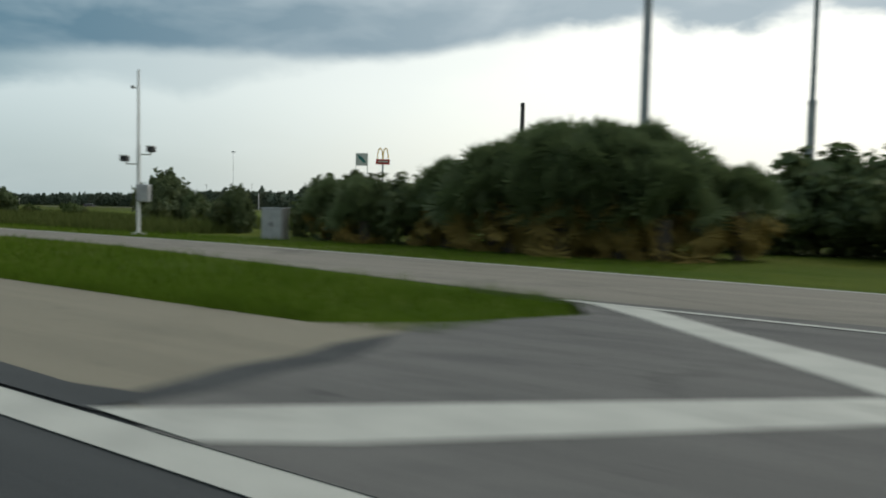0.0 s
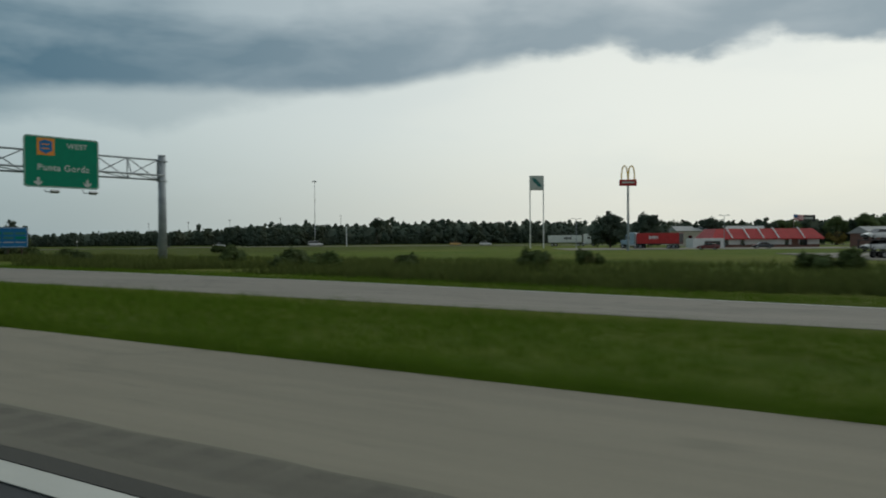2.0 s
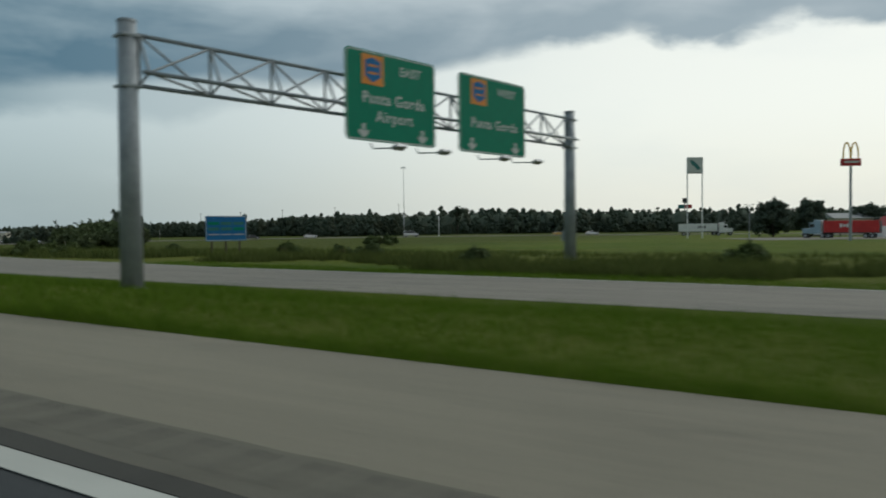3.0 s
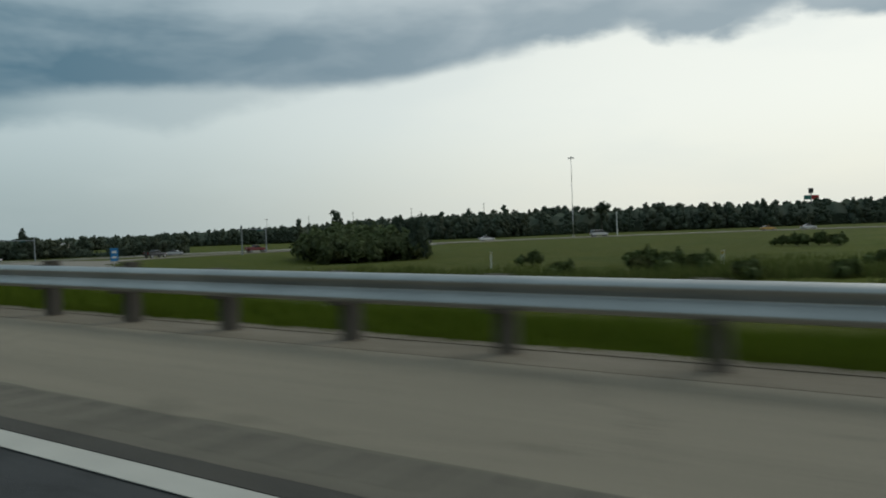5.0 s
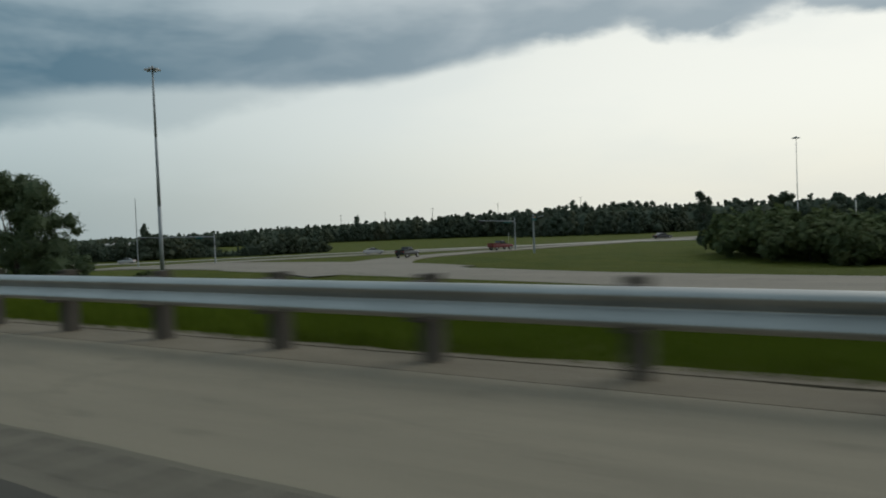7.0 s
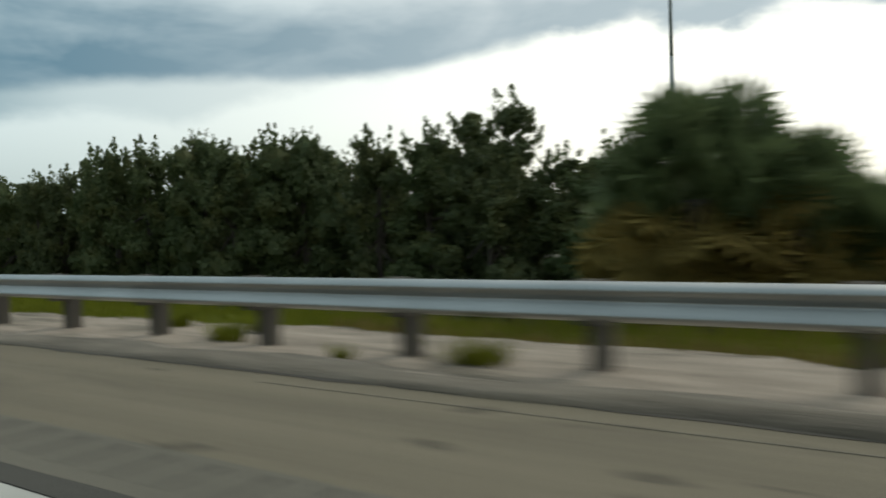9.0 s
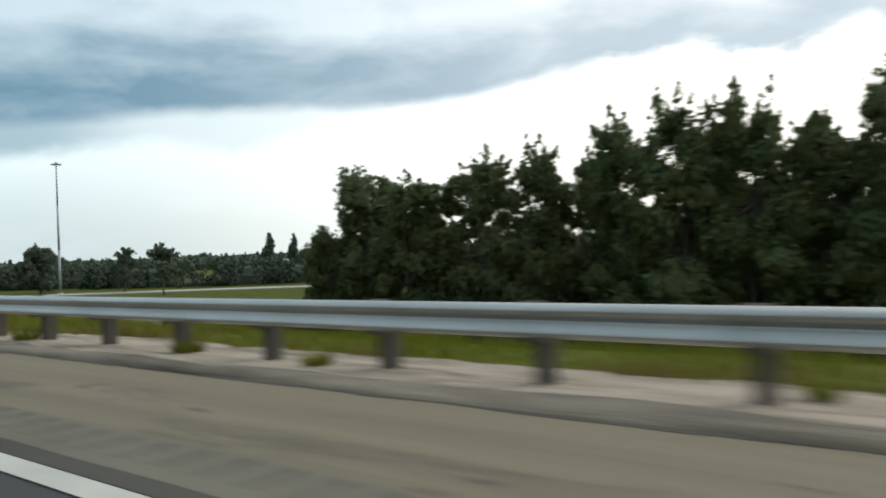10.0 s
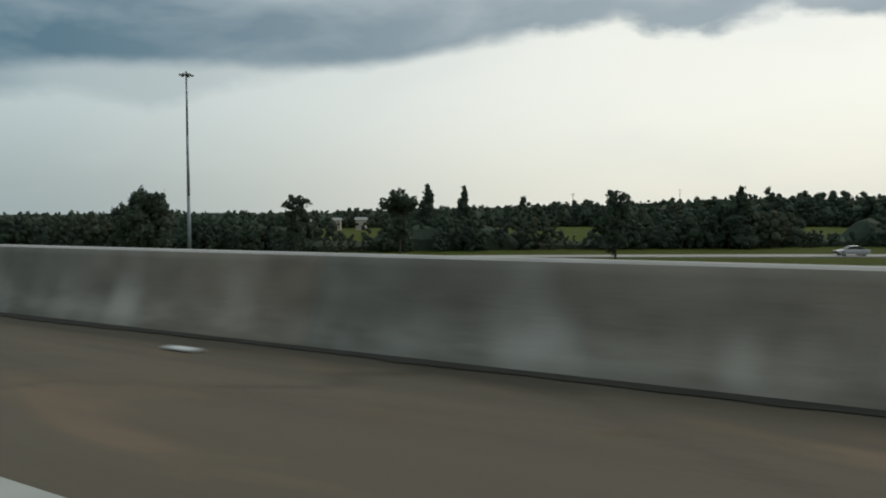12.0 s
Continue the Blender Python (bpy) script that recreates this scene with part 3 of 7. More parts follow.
def build_ground():
    xs = np.unique(np.concatenate([np.linspace(-4500, -1200, 12), np.linspace(-1200, -560, 33), np.arange(-560, 44, 2.0), np.linspace(44, 900, 24), np.linspace(900, 4500, 10)]))
    ys = np.unique(np.concatenate([np.linspace(-4500, -400, 8), np.linspace(-400, -30, 12), np.arange(-30, 5, 3.5), np.arange(5, 18, 0.8), np.arange(18, 60, 2.0), np.arange(60, 260, 8.0), np.linspace(260, 900, 18), np.linspace(900, 4500, 10)]))
    gx, gy = np.meshgrid(xs, ys, indexing="ij")
    gz = ground_z(gx, gy)
    rough = np.array([noise.noise((x * 0.21, y * 0.35, 3.0)) for x, y in zip(gx.ravel(), gy.ravel())]).reshape(gx.shape)
    wide = np.array([noise.noise((x * 0.03, y * 0.04, 7.0)) for x, y in zip(gx.ravel(), gy.ravel())]).reshape(gx.shape)
    soft = np.clip((gy - 6.5) / 3, 0, 1)
    gz = gz + soft * (rough * 0.05 + wide * 0.08) - np.where((gy < 6.4) & (gy > -23), 0.22, 0.0)
    nx, ny = len(xs), len(ys)
    idx = np.arange(nx * ny).reshape(nx, ny)
    faces = np.stack([idx[:-1, :-1], idx[1:, :-1], idx[1:, 1:], idx[:-1, 1:]], -1).reshape(-1, 4)
    ob = data_part("ground", np.stack([gx, gy, gz], -1).reshape(-1, 3), faces, M["ground"], smooth=True)
    return tagged(ob, "mown green meadow rising to the highway bank", "ground", kind="structure")


build_ground()


def strip(name, xs, y0, y1, zf, material, label, category, thick=0.12, cols=2, kind="structure", parent=None):
    """A slab along the highway between two edges, with real thickness."""
    xs = np.asarray(xs, float)
    a = y0(xs) if callable(y0) else np.full_like(xs, y0)
    b = y1(xs) if callable(y1) else np.full_like(xs, y1)
    rows = [a + (b - a) * k / (cols - 1) for k in range(cols)]
    verts, faces, n = [], [], len(xs)
    for r in rows:
        verts += list(zip(xs, r, zf(xs, r)))
    lo = len(verts)
    for r in (rows[0], rows[-1]):
        verts += list(zip(xs, r, zf(xs, r) - thick))
    for j in range(cols - 1):
        faces += [(j * n + i, (j + 1) * n + i, (j + 1) * n + i + 1, j * n + i + 1) for i in range(n - 1)]
    for i in range(n - 1):
        faces += [(lo + i, i, i + 1, lo + i + 1), ((cols - 1) * n + i, lo + n + i, lo + n + i + 1, (cols - 1) * n + i + 1)]
    for i in (0, n - 1):
        faces.append([j * n + i for j in range(cols)] + [lo + n + i, lo + i])
    ob = data_part(name, verts, faces, material, parent)
    bm = bmesh.new()
    bm.from_mesh(ob.data)
    bmesh.ops.recalc_face_normals(bm, faces=bm.faces)
    bm.to_mesh(ob.data)
    bm.free()
    return tagged(ob, label, category, kind=kind)


LONG = np.concatenate([np.linspace(-900, -560, 18), np.arange(-556, 44, 4.0), np.linspace(48, 700, 20)])


def ragged(base, amp, seed=0.0):
    """An uneven edge along the road: slow wander and small teeth."""
    def edge(x):
        return base + amp * np.array([noise.noise((v * 0.25, seed, 0.0)) + 0.6 * noise.noise((v * 1.1, seed, 3.0)) + 0.5 * noise.noise((v * 3.7, seed, 6.0)) for v in np.atleast_1d(x)])
    return edge


def seg(a, b, step=4.0):
    return np.linspace(a, b, max(2, int(abs(b - a) / step) + 1))


top = lambda dz: (lambda x, y: road_z(x) + dz - np.maximum(0, np.abs(y) - 2.3) * 0.012)

strip("highway_lane", LONG[LONG > BRIDGE[1]], -21.5, 2.34, top(0.0), M["lane"], "dark grey asphalt highway lanes, worn and streaked", "road", 0.3, 3)
strip("shoulder", seg(700, -258), 2.34, lambda x: np.where(x > -2.5, 9.9, 5.53), top(0.0), M["shoulder"], "pale grey asphalt shoulder with dark stains", "road shoulder", 0.25, 4)
strip("shoulder", seg(-258, BRIDGE[1]), 2.34, lambda x: 4.80 + 0.73 * np.clip((x + 272) / 14, 0, 1), top(0.0), M["shoulder_brown"], "pale grey asphalt shoulder with dark stains", "road shoulder", 0.25, 4)
strip("bridge_deck", seg(BRIDGE[1], BRIDGE[0]), -21.5, 6.1, top(0.0), M["bridge_deck"], "brown-stained concrete bridge deck", "bridge", 0.9, 4)
strip("highway_lane", LONG[LONG < BRIDGE[0] + 1], -21.5, 6.1, top(0.0), M["lane"], "dark grey asphalt highway lanes, worn and streaked", "road", 0.3, 3)
strip("edge_line", seg(700, -900, 2.0), lambda x: 1.88 - 0.05 * np.clip((x + 9) / 3, 0, 1), lambda x: 2.07 + 0.06 * np.clip((x + 9) / 3, 0, 1), top(0.006), M["paint"], "solid white painted edge line", "road marking", 0.004)
strip("lane_line", seg(300, -500, 6.0), -1.75, -1.6, top(0.006), M["paint"], "white painted lane line", "road marking", 0.004)


def rumble(x0, x1):
    """Ground-in grooves, one every 0.4 m across the inner shoulder, each with silt gathered at its outer end."""
    xs = np.arange(x1, x0, 0.1)
    ph = np.mod(xs, 0.4)
    dip = np.where(ph < 0.15, -0.006, 0.010)
    n = len(xs)
    ys = (2.38, 2.42, 2.68, 2.79, 2.82)
    verts = []
    for k, y in enumerate(ys):
        verts += [(x, y + 0.02 * math.sin(x * 1.7), float(road_z(x)) + (0.001 if k in (0, 4) else d) - (y - 2.3) * 0.012) for x, d in zip(xs, dip)]
    faces, slots = [], []
    for j in range(4):
        for i in range(n - 1):
            faces.append((j * n + i, (j + 1) * n + i, (j + 1) * n + i + 1, j * n + i + 1))
            low_here = dip[i] < 0 or dip[i + 1] < 0
            slots.append((1 if j == 1 else 2 if j == 2 else 0) if low_here else 0)
    ob = data_part("rumble_strip", verts, faces, [M["rumble"], M["groove"], M["groove_end"]], slots=slots)
    return tagged(ob, "ground-in rumble strip with dirty grooves in the shoulder", "rumble strip", kind="structure")


strip("asphalt_seam", seg(-9, BRIDGE[1], 0.3), 2.085, ragged(2.25, 0.04, 1.0), top(0.004), M["seam"], "dark asphalt seam beside the edge line", "road seam", 0.003)
strip("rumble_band", seg(-9, BRIDGE[1], 0.3), ragged(2.25, 0.04, 1.0), ragged(2.84, 0.05, 2.0), top(0.0045), M["rumble"], "dirty inner band of the shoulder", "road shoulder", 0.003)
rumble(-9, -414.5)


strip("sawn_joint", seg(-313, -320, 0.6), lambda x: 4.44 + 0.012 * np.sin(x * 0.5), lambda x: 4.455 + 0.012 * np.sin(x * 0.5), top(0.004), M["rumble"], "thin sealed joint along the shoulder", "road seam", 0.003)


# gore where the exit ramp leaves: chevrons of white paint
def marking(name, pts, dz, material, label):
    bm = bmesh.new()
    vs = [bm.verts.new((x, y, float(top(dz)(np.array(x), np.array(y))))) for x, y in pts]
    f = bm.faces.new(vs)
    if f.normal.z < 0:
        f.normal_flip()
    r = bmesh.ops.extrude_face_region(bm, geom=[f])
    bmesh.ops.translate(bm, verts=[g for g in r["geom"] if isinstance(g, bmesh.types.BMVert)], vec=(0, 0, 0.004))
    bmesh.ops.recalc_face_normals(bm, faces=bm.faces)
    return tagged(part(name, bm, material), label, "road marking", kind="structure")


marking("gore_pavement", [(-4.4, 5.75), (-4.6, 6.1), (-3.6, 8.3), (-4.5, 9.9), (2, 9.95), (40, 7.6), (40, 2.125), (-3.4, 2.125), (-4.0, 2.5), (-4.1, 3.5), (-4.25, 4.7)], 0.008, M["gore"], "dark patched asphalt in the gore")
marking("tar_patch", [(-9.5, 2.35), (-7.2, 2.52), (-5.5, 2.48), (-4.64, 2.44), (-4.14, 2.56), (-4.18, 2.9), (-4.30, 3.45), (-4.25, 4.1), (-4.40, 4.68), (-4.36, 5.5), (-4.05, 4.9), (-3.84, 4.14), (-3.90, 3.58), (-3.82, 2.9), (-3.86, 2.49), (-3.95, 2.16), (-6.0, 2.16), (-9.4, 2.2)], 0.011, M["lane"], "dark tar smeared along the gore's seam")
marking("chevron", [(-3.96, 2.18), (-0.31, 5.65), (2.6, 8.4), (2.6, 7.5), (-0.26, 4.83), (-2.46, 2.55), (-3.02, 2.14)], 0.014, M["paint"], "wide white painted chevron bar")
marking("chevron", [(-4.2, 9.48), (-3.26, 9.5), (-1.85, 8.11), (-0.39, 6.87), (0.40, 6.25), (-0.3, 5.68), (-1.6, 7.01), (-3.03, 8.49), (-3.9, 9.3)], 0.015, M["paint"], "wide white painted chevron bar")
marking("ramp_edge_line", [(-4.5, 9.46), (-4.5, 9.6), (-0.5, 9.34), (10, 8.0), (10, 7.87), (-0.5, 9.2)], 0.018, M["paint"], "thin white edge line of the ramp")
for k in range(1, 5):
    marking("chevron", [(-4.1 + 7 * k, 2.2), (0.0 + 7 * k - 0.6 * k, 5.8 - 0.35 * k), (1.2 + 7 * k - 0.6 * k, 5.8 - 0.35 * k), (-3.0 + 7 * k, 2.2)], 0.014, M["paint"], "wide white painted chevron bar")

# ---------------- ramp and the side roads ----------------
RS = seg(60, -335, 3.0)


def ramp_z(x, y):
    return np.maximum(ground_z(x, y), natural_z(x, y)) + 0.10


strip("exit_ramp", RS[RS < 12], ramp_near, ramp_far, ramp_z, M["ramp"], "pale grey asphalt exit ramp curving away", "road", 0.2, 5)
strip("ramp_edge_line", RS[RS < 10], lambda x: ramp_far(x) - 0.26, lambda x: ramp_far(x) - 0.11, lambda x, y: ramp_z(x, y) + 0.008, M["paint"], "thin white edge line of the ramp", "road marking", 0.004)
strip("ramp_bank", RS[RS < -5], lambda x: ramp_near(x) - 1.0, lambda x: ramp_near(x) + 0.03, lambda x, y: ramp_z(x, y) - 0.004 - np.clip(ramp_near(x) - y, 0, 1) * 0.14, M["ground"], "grassy edge sloping up to the ramp", "verge", 0.1)
strip("ramp_bank", RS[RS < -5], lambda x: ramp_far(x) - 0.03, lambda x: ramp_far(x) + 1.0, lambda x, y: ramp_z(x, y) - 0.004 - np.clip(y - ramp_far(x), 0, 1) * 0.14, M["ground"], "grassy edge sloping up to the ramp", "verge", 0.1)


def lane_along(name, pts, width, material, label, lift=0.1, step=6.0, offset=0.0, kind="structure", category="road"):
    """A road along a bent line in plan."""
    P = [Vector(p) for p in pts]
    path = []
    for i in range(len(P) - 1):
        p0, p1, p2, p3 = P[max(i - 1, 0)], P[i], P[i + 1], P[min(i + 2, len(P) - 1)]
        n = max(2, int((p2 - p1).length / step))
        for k in range(n):
            t = k / n
            path.append(0.5 * ((2 * p1) + (p2 - p0) * t + (2 * p0 - 5 * p1 + 4 * p2 - p3) * t * t + (3 * p1 - p0 - 3 * p2 + p3) * t ** 3))
    path.append(P[-1])
    verts, faces = [], []
    for i, p in enumerate(path):
        d = (path[min(i + 1, len(path) - 1)] - path[max(i - 1, 0)]).normalized()
        s = Vector((-d.y, d.x))
        for k in range(5):
            q = p + s * (offset + width * (k / 4 - 0.5))
            verts.append((q.x, q.y, float(natural_z(q.x, q.y)) + lift))
        for k in (0, 4):
            q = p + s * (offset + width * (k / 4 - 0.5))
            verts.append((q.x, q.y, float(natural_z(q.x, q.y)) - 0.2))
    for i in range(len(path) - 1):
        a, b = i * 7, i * 7 + 7
        faces += [(a + k, a + k + 1, b + k + 1, b + k) for k in range(4)]
        faces += [(a + 5, a, b, b + 5), (a + 4, a + 6, b + 6, b + 4)]
    ob = data_part(name, verts, faces, material)
    bm = bmesh.new()
    bm.from_mesh(ob.data)
    bmesh.ops.recalc_face_normals(bm, faces=bm.faces)
    bm.to_mesh(ob.data)
    bm.free()
    return tagged(ob, label, category, kind=kind)


CROSS = [(-640, -190), (-520, -75), (-448, 0), (-416, 60), (-384, 104), (-350, 140), (-318, 168), (-291, 193), (-262, 222), (-223, 252), (-150, 272), (-60, 284), (120, 300)]
lane_along("cross_road", CROSS, 15.0, M["ramp"], "pale grey cross road running under the highway", 0.12)
lane_along("turning_lane", [(-286, 64), (-306, 78), (-321, 101), (-321, 124), (-312, 150), (-296, 178), (-280, 200)], 11.0, M["ramp"], "pale asphalt turning lane rounding the ramp's corner", 0.125, 3.0)
lane_along("turning_lane", [(-296, 69), (-322, 84), (-350, 94), (-376, 100), (-398, 96)], 20.0, M["ramp"], "wide pale asphalt turning lanes at the ramp's end", 0.112, 4.0)
lane_along("cross_road_line", CROSS, 0.2, M["paint"], "painted centre line of the cross road", 0.16, category="road marking")
LOOP = [(-720, 9), (-640, 14), (-580, 30), (-525, 62), (-470, 103), (-401, 140), (-350, 160), (-285, 168)]
lane_along("entry_ramp", LOOP, 6.5, M["palelane"], "pale concrete entry ramp beyond the meadow", 0.18)

# ---------------- verges ----------------
wavy = lambda base, amp, f: (lambda x: base + amp * np.sin(x * f) * np.sin(x * f * 0.37 + 1.3) + amp * 0.5 * np.sin(x * f * 3.1))
strip("dirt_verge", seg(-141, -262, 0.8), 5.50, wavy(6.36, 0.10, 0.9), lambda x, y: road_z(x) - 0.035 - (y - 5.5) * 0.03, M["dirt"], "narrow dirt verge under the guardrail", "verge", 0.15)
strip("sand_rim", seg(-141, -262, 0.3), 6.30, ragged(6.60, 0.22, 8.0), lambda x, y: road_z(x) - 0.05 - (y - 6.3) * 0.03, M["dirt"], "thin rim of washed-out dirt along the grass", "verge", 0.15)
# gutter dirt, coloured darker still to carry the kerb face's shade
strip("gutter_line", seg(-272, BRIDGE[1] + 1, 0.2), lambda x: np.minimum(ragged(4.72, 0.09, 3.0)(x), 4.78) - 0.13 * np.clip((-396 - x) / 12, 0, 1), lambda x: ragged(4.80, 0.02, 5.0)(x) + 0.13 * np.clip((-394 - x) / 6, 0, 1), top(0.004), M["gutter"], "dark dirt in the kerb's gutter, deepened for the lip's shade", "dirt", 0.003)
sand_edge = lambda x: ragged(6.95, 0.42, 9.0)(x) - 0.65 * np.exp(-((x + 371) / 3.5) ** 2) + 0.55 * np.exp(-((x + 322) / 8) ** 2) + 0.55 * np.clip((-392 - x) / 6, 0, 1) - 0.9 * np.clip((-409 - x) / 3, 0, 1)
strip("sandy_verge", seg(-262, BRIDGE[1] + 1.2, 0.3), 5.12, sand_edge, lambda x, y: road_z(x) - 0.02 - (y - 5.2) * 0.035 + 0.02 * np.sin(x * 2.3) * np.sin(y * 5), M["sand"], "pale sandy verge under the guardrail", "verge", 0.15, 6)


def kerb():
    """A low rounded asphalt kerb along the shoulder."""
    prof = [(4.775, -0.004), (4.79, 0.022), (4.815, 0.046), (4.86, 0.066), (4.94, 0.079), (5.06, 0.080), (5.24, 0.045), (5.34, -0.15)]
    xs = seg(-264, BRIDGE[1], 0.5)
    verts, faces, n = [], [], len(prof)
    for x in xs:
        wob = 0.02 * math.sin(x * 1.9) + 0.015 * math.sin(x * 0.6) + 0.03 * noise.noise((x * 1.3, 8.0, 0.0))
        wob += 0.09 * min(max((-394 - x) / 6, 0), 1)
        lump = 0.95 + 0.45 * noise.noise((x * 0.45, 2.0, 0.0)) + 0.35 * noise.noise((x * 2.1, 5.0, 0.0))
        verts += [(x, y + wob * (1.5 + 0.5 * k), float(road_z(x)) - 0.03 + (z * lump if z > 0 else z)) for k, (y, z) in enumerate(prof)]
    for i in range(len(xs) - 1):
        if abs((xs[i] + xs[i + 1]) / 2 + 370.22) > 0.8:
            faces += [(i * n + k, i * n + k + 1, (i + 1) * n + k + 1, (i + 1) * n + k) for k in range(n - 1)]
    ob = data_part("kerb", verts, faces, [M["kerb"], M["sand"]], slots=[0 if k % (n - 1) < 5 else 1 for k in range(len(faces))], smooth=True)
    return tagged(ob, "low worn asphalt kerb along the shoulder", "kerb", kind="structure")


kerb()


# ---------------- guardrail ----------------
POST0, PITCH = -186.29, 1.9054
RAIL_Y = 5.74
rail_sag = lambda x: -0.052 * math.exp(-((x + 233) / 14) ** 2)
W_BEAM = [(0.0, 0.312), (-0.020, 0.308), (-0.058, 0.287), (-0.078, 0.268), (-0.083, 0.252), (-0.079, 0.234), (-0.020, 0.174), (0.0, 0.162),
          (-0.004, 0.150), (-0.068, 0.086), (-0.081, 0.064), (-0.082, 0.046), (-0.068, 0.026), (-0.028, 0.010), (0.0, 0.0)]


def guardrail():
    rail = tagged(empty("guardrail"), "galvanised W-beam guardrail on weathered posts", "guardrail")
    first, last = int((POST0 + 147) / PITCH), int((POST0 + 414.0) / PITCH)
    thick = 0.012
    for k in range(-20, last, 2):
        x0 = POST0 - PITCH * k
        x1 = max(x0 - 2 * PITCH - 0.15, -414.6)
        if x0 < -413:
            break
        xs = np.linspace(x0, x1, 3)
        n = len(W_BEAM)
        lap = 0.003 * (k % 4 == 0)
        verts, faces = [], []
        for x in xs:
            zb = float(road_z(x)) + 0.392 + rail_sag(x)
            verts += [(x, RAIL_Y + dy - lap, zb + z) for dy, z in W_BEAM]
            verts += [(x, RAIL_Y + dy + thick - lap, zb + z) for dy, z in W_BEAM]
        for i in range(len(xs) - 1):
            a, b = i * 2 * n, (i + 1) * 2 * n
            faces += [(a + j, b + j, b + j + 1, a + j + 1) for j in range(n - 1)]
            faces += [(a + n + j + 1, b + n + j + 1, b + n + j, a + n + j) for j in range(n - 1)]
            faces += [(a, a + n, b + n, b), (a + n - 1, b + n - 1, b + 2 * n - 1, a + 2 * n - 1)]
        data_part("rail_panel", verts, faces, M["galv"], rail, smooth=True)
    # posts
    def post_mesh(high):
        bm = bmesh.new()
        box(bm, (0, 0.27, (high + 0.70 - 0.4) / 2), (0.15, 0.19, high + 0.70 + 0.4), 0.012)
        me = bpy.data.meshes.new("post")
        bm.to_mesh(me)
        bm.free()
        me.materials.append(M["wood"])
        return me
    bm = box(bmesh.new(), (0, 0.08, 0.53), (0.15, 0.19, 0.36), 0.01)
    block = bpy.data.meshes.new("blockout")
    bm.to_mesh(block)
    bm.free()
    block.materials.append(M["wood"])
    low, tall = post_mesh(-0.03), post_mesh(0.06)
    rng = random.Random(4)
    for k in range(-20, last + 1):
        x = POST0 - PITCH * k
        if x < -413.0:
            break
        p = new("post", tall if -262 < x < -184 else low)
        p.parent = rail
        p.matrix_basis = pose(x, RAIL_Y + 0.02, float(road_z(x)) + rail_sag(x), 0, rng.uniform(-0.8, 0.8), rng.uniform(-2, 2))
        b = new("blockout", block)
        b.parent = p
    return rail


guardrail()


def barrier(x0, x1, y_off, flip, label):
    prof = [(0.0, -0.1), (0.0, 0.06), (0.035, 0.13), (0.085, 0.23), (0.125, 0.33), (0.16, 0.46), (0.195, 0.62), (0.225, 0.77), (0.245, 0.855), (0.30, 0.875), (0.47, 0.875), (0.50, 0.86), (0.50, -0.1)]
    thing = tagged(empty("bridge_barrier"), label, "barrier")
    xs = seg(x0, x1, 6.0)
    for i in range(len(xs) - 1):
        a, b = xs[i] - 0.012, xs[i + 1] + 0.012
        verts, n = [], len(prof)
        for x in (a, b):
            verts += [(x, y_off + (-dy if flip else dy), float(road_z(x)) - 0.04 + z) for dy, z in prof]
        faces = [(j, j + 1, n + j + 1, n + j) for j in range(n - 1)] + [tuple(range(n - 1, -1, -1)), tuple(range(n, 2 * n))]
        o = data_part("parapet_segment", verts, faces, [M["barrier"], M["cap"]], thing, slots=[1 if j in (8, 9, 10) else 0 for j in range(n - 1)] + [0, 0])
        bm = bmesh.new()
        bm.from_mesh(o.data)
        bmesh.ops.recalc_face_normals(bm, faces=bm.faces)
        for fc in bm.faces:
            fc.smooth = len(fc.verts) == 4 and fc.material_index == 0
        bm.to_mesh(o.data)
        bm.free()
    return thing


barrier(-413.35, BRIDGE[0] - 4, 5.63, False, "grey concrete bridge parapet with white streaks")
barrier(-413.35, BRIDGE[0] - 4, -21.0, True, "grey concrete bridge parapet on the far side")

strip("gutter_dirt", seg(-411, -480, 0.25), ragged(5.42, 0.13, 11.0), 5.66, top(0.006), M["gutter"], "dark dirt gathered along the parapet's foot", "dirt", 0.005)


def piers():
    for x in (-437.0, -459.0):
        t = tagged(empty("bridge_pier"), "grey concrete bridge pier under the deck", "pier")
        zt = float(road_z(x)) - 1.0
        part("cap_beam", box(bmesh.new(), (x, -8, zt - 0.5), (1.2, 26, 1.2), 0.05), M["barrier"], t)
        for y in (-18, -8, 2):
            part("column", tube(bmesh.new(), (x, y, -3.4), (x, y, zt - 0.9), 0.55, seg=16), M["barrier"], t)


piers()


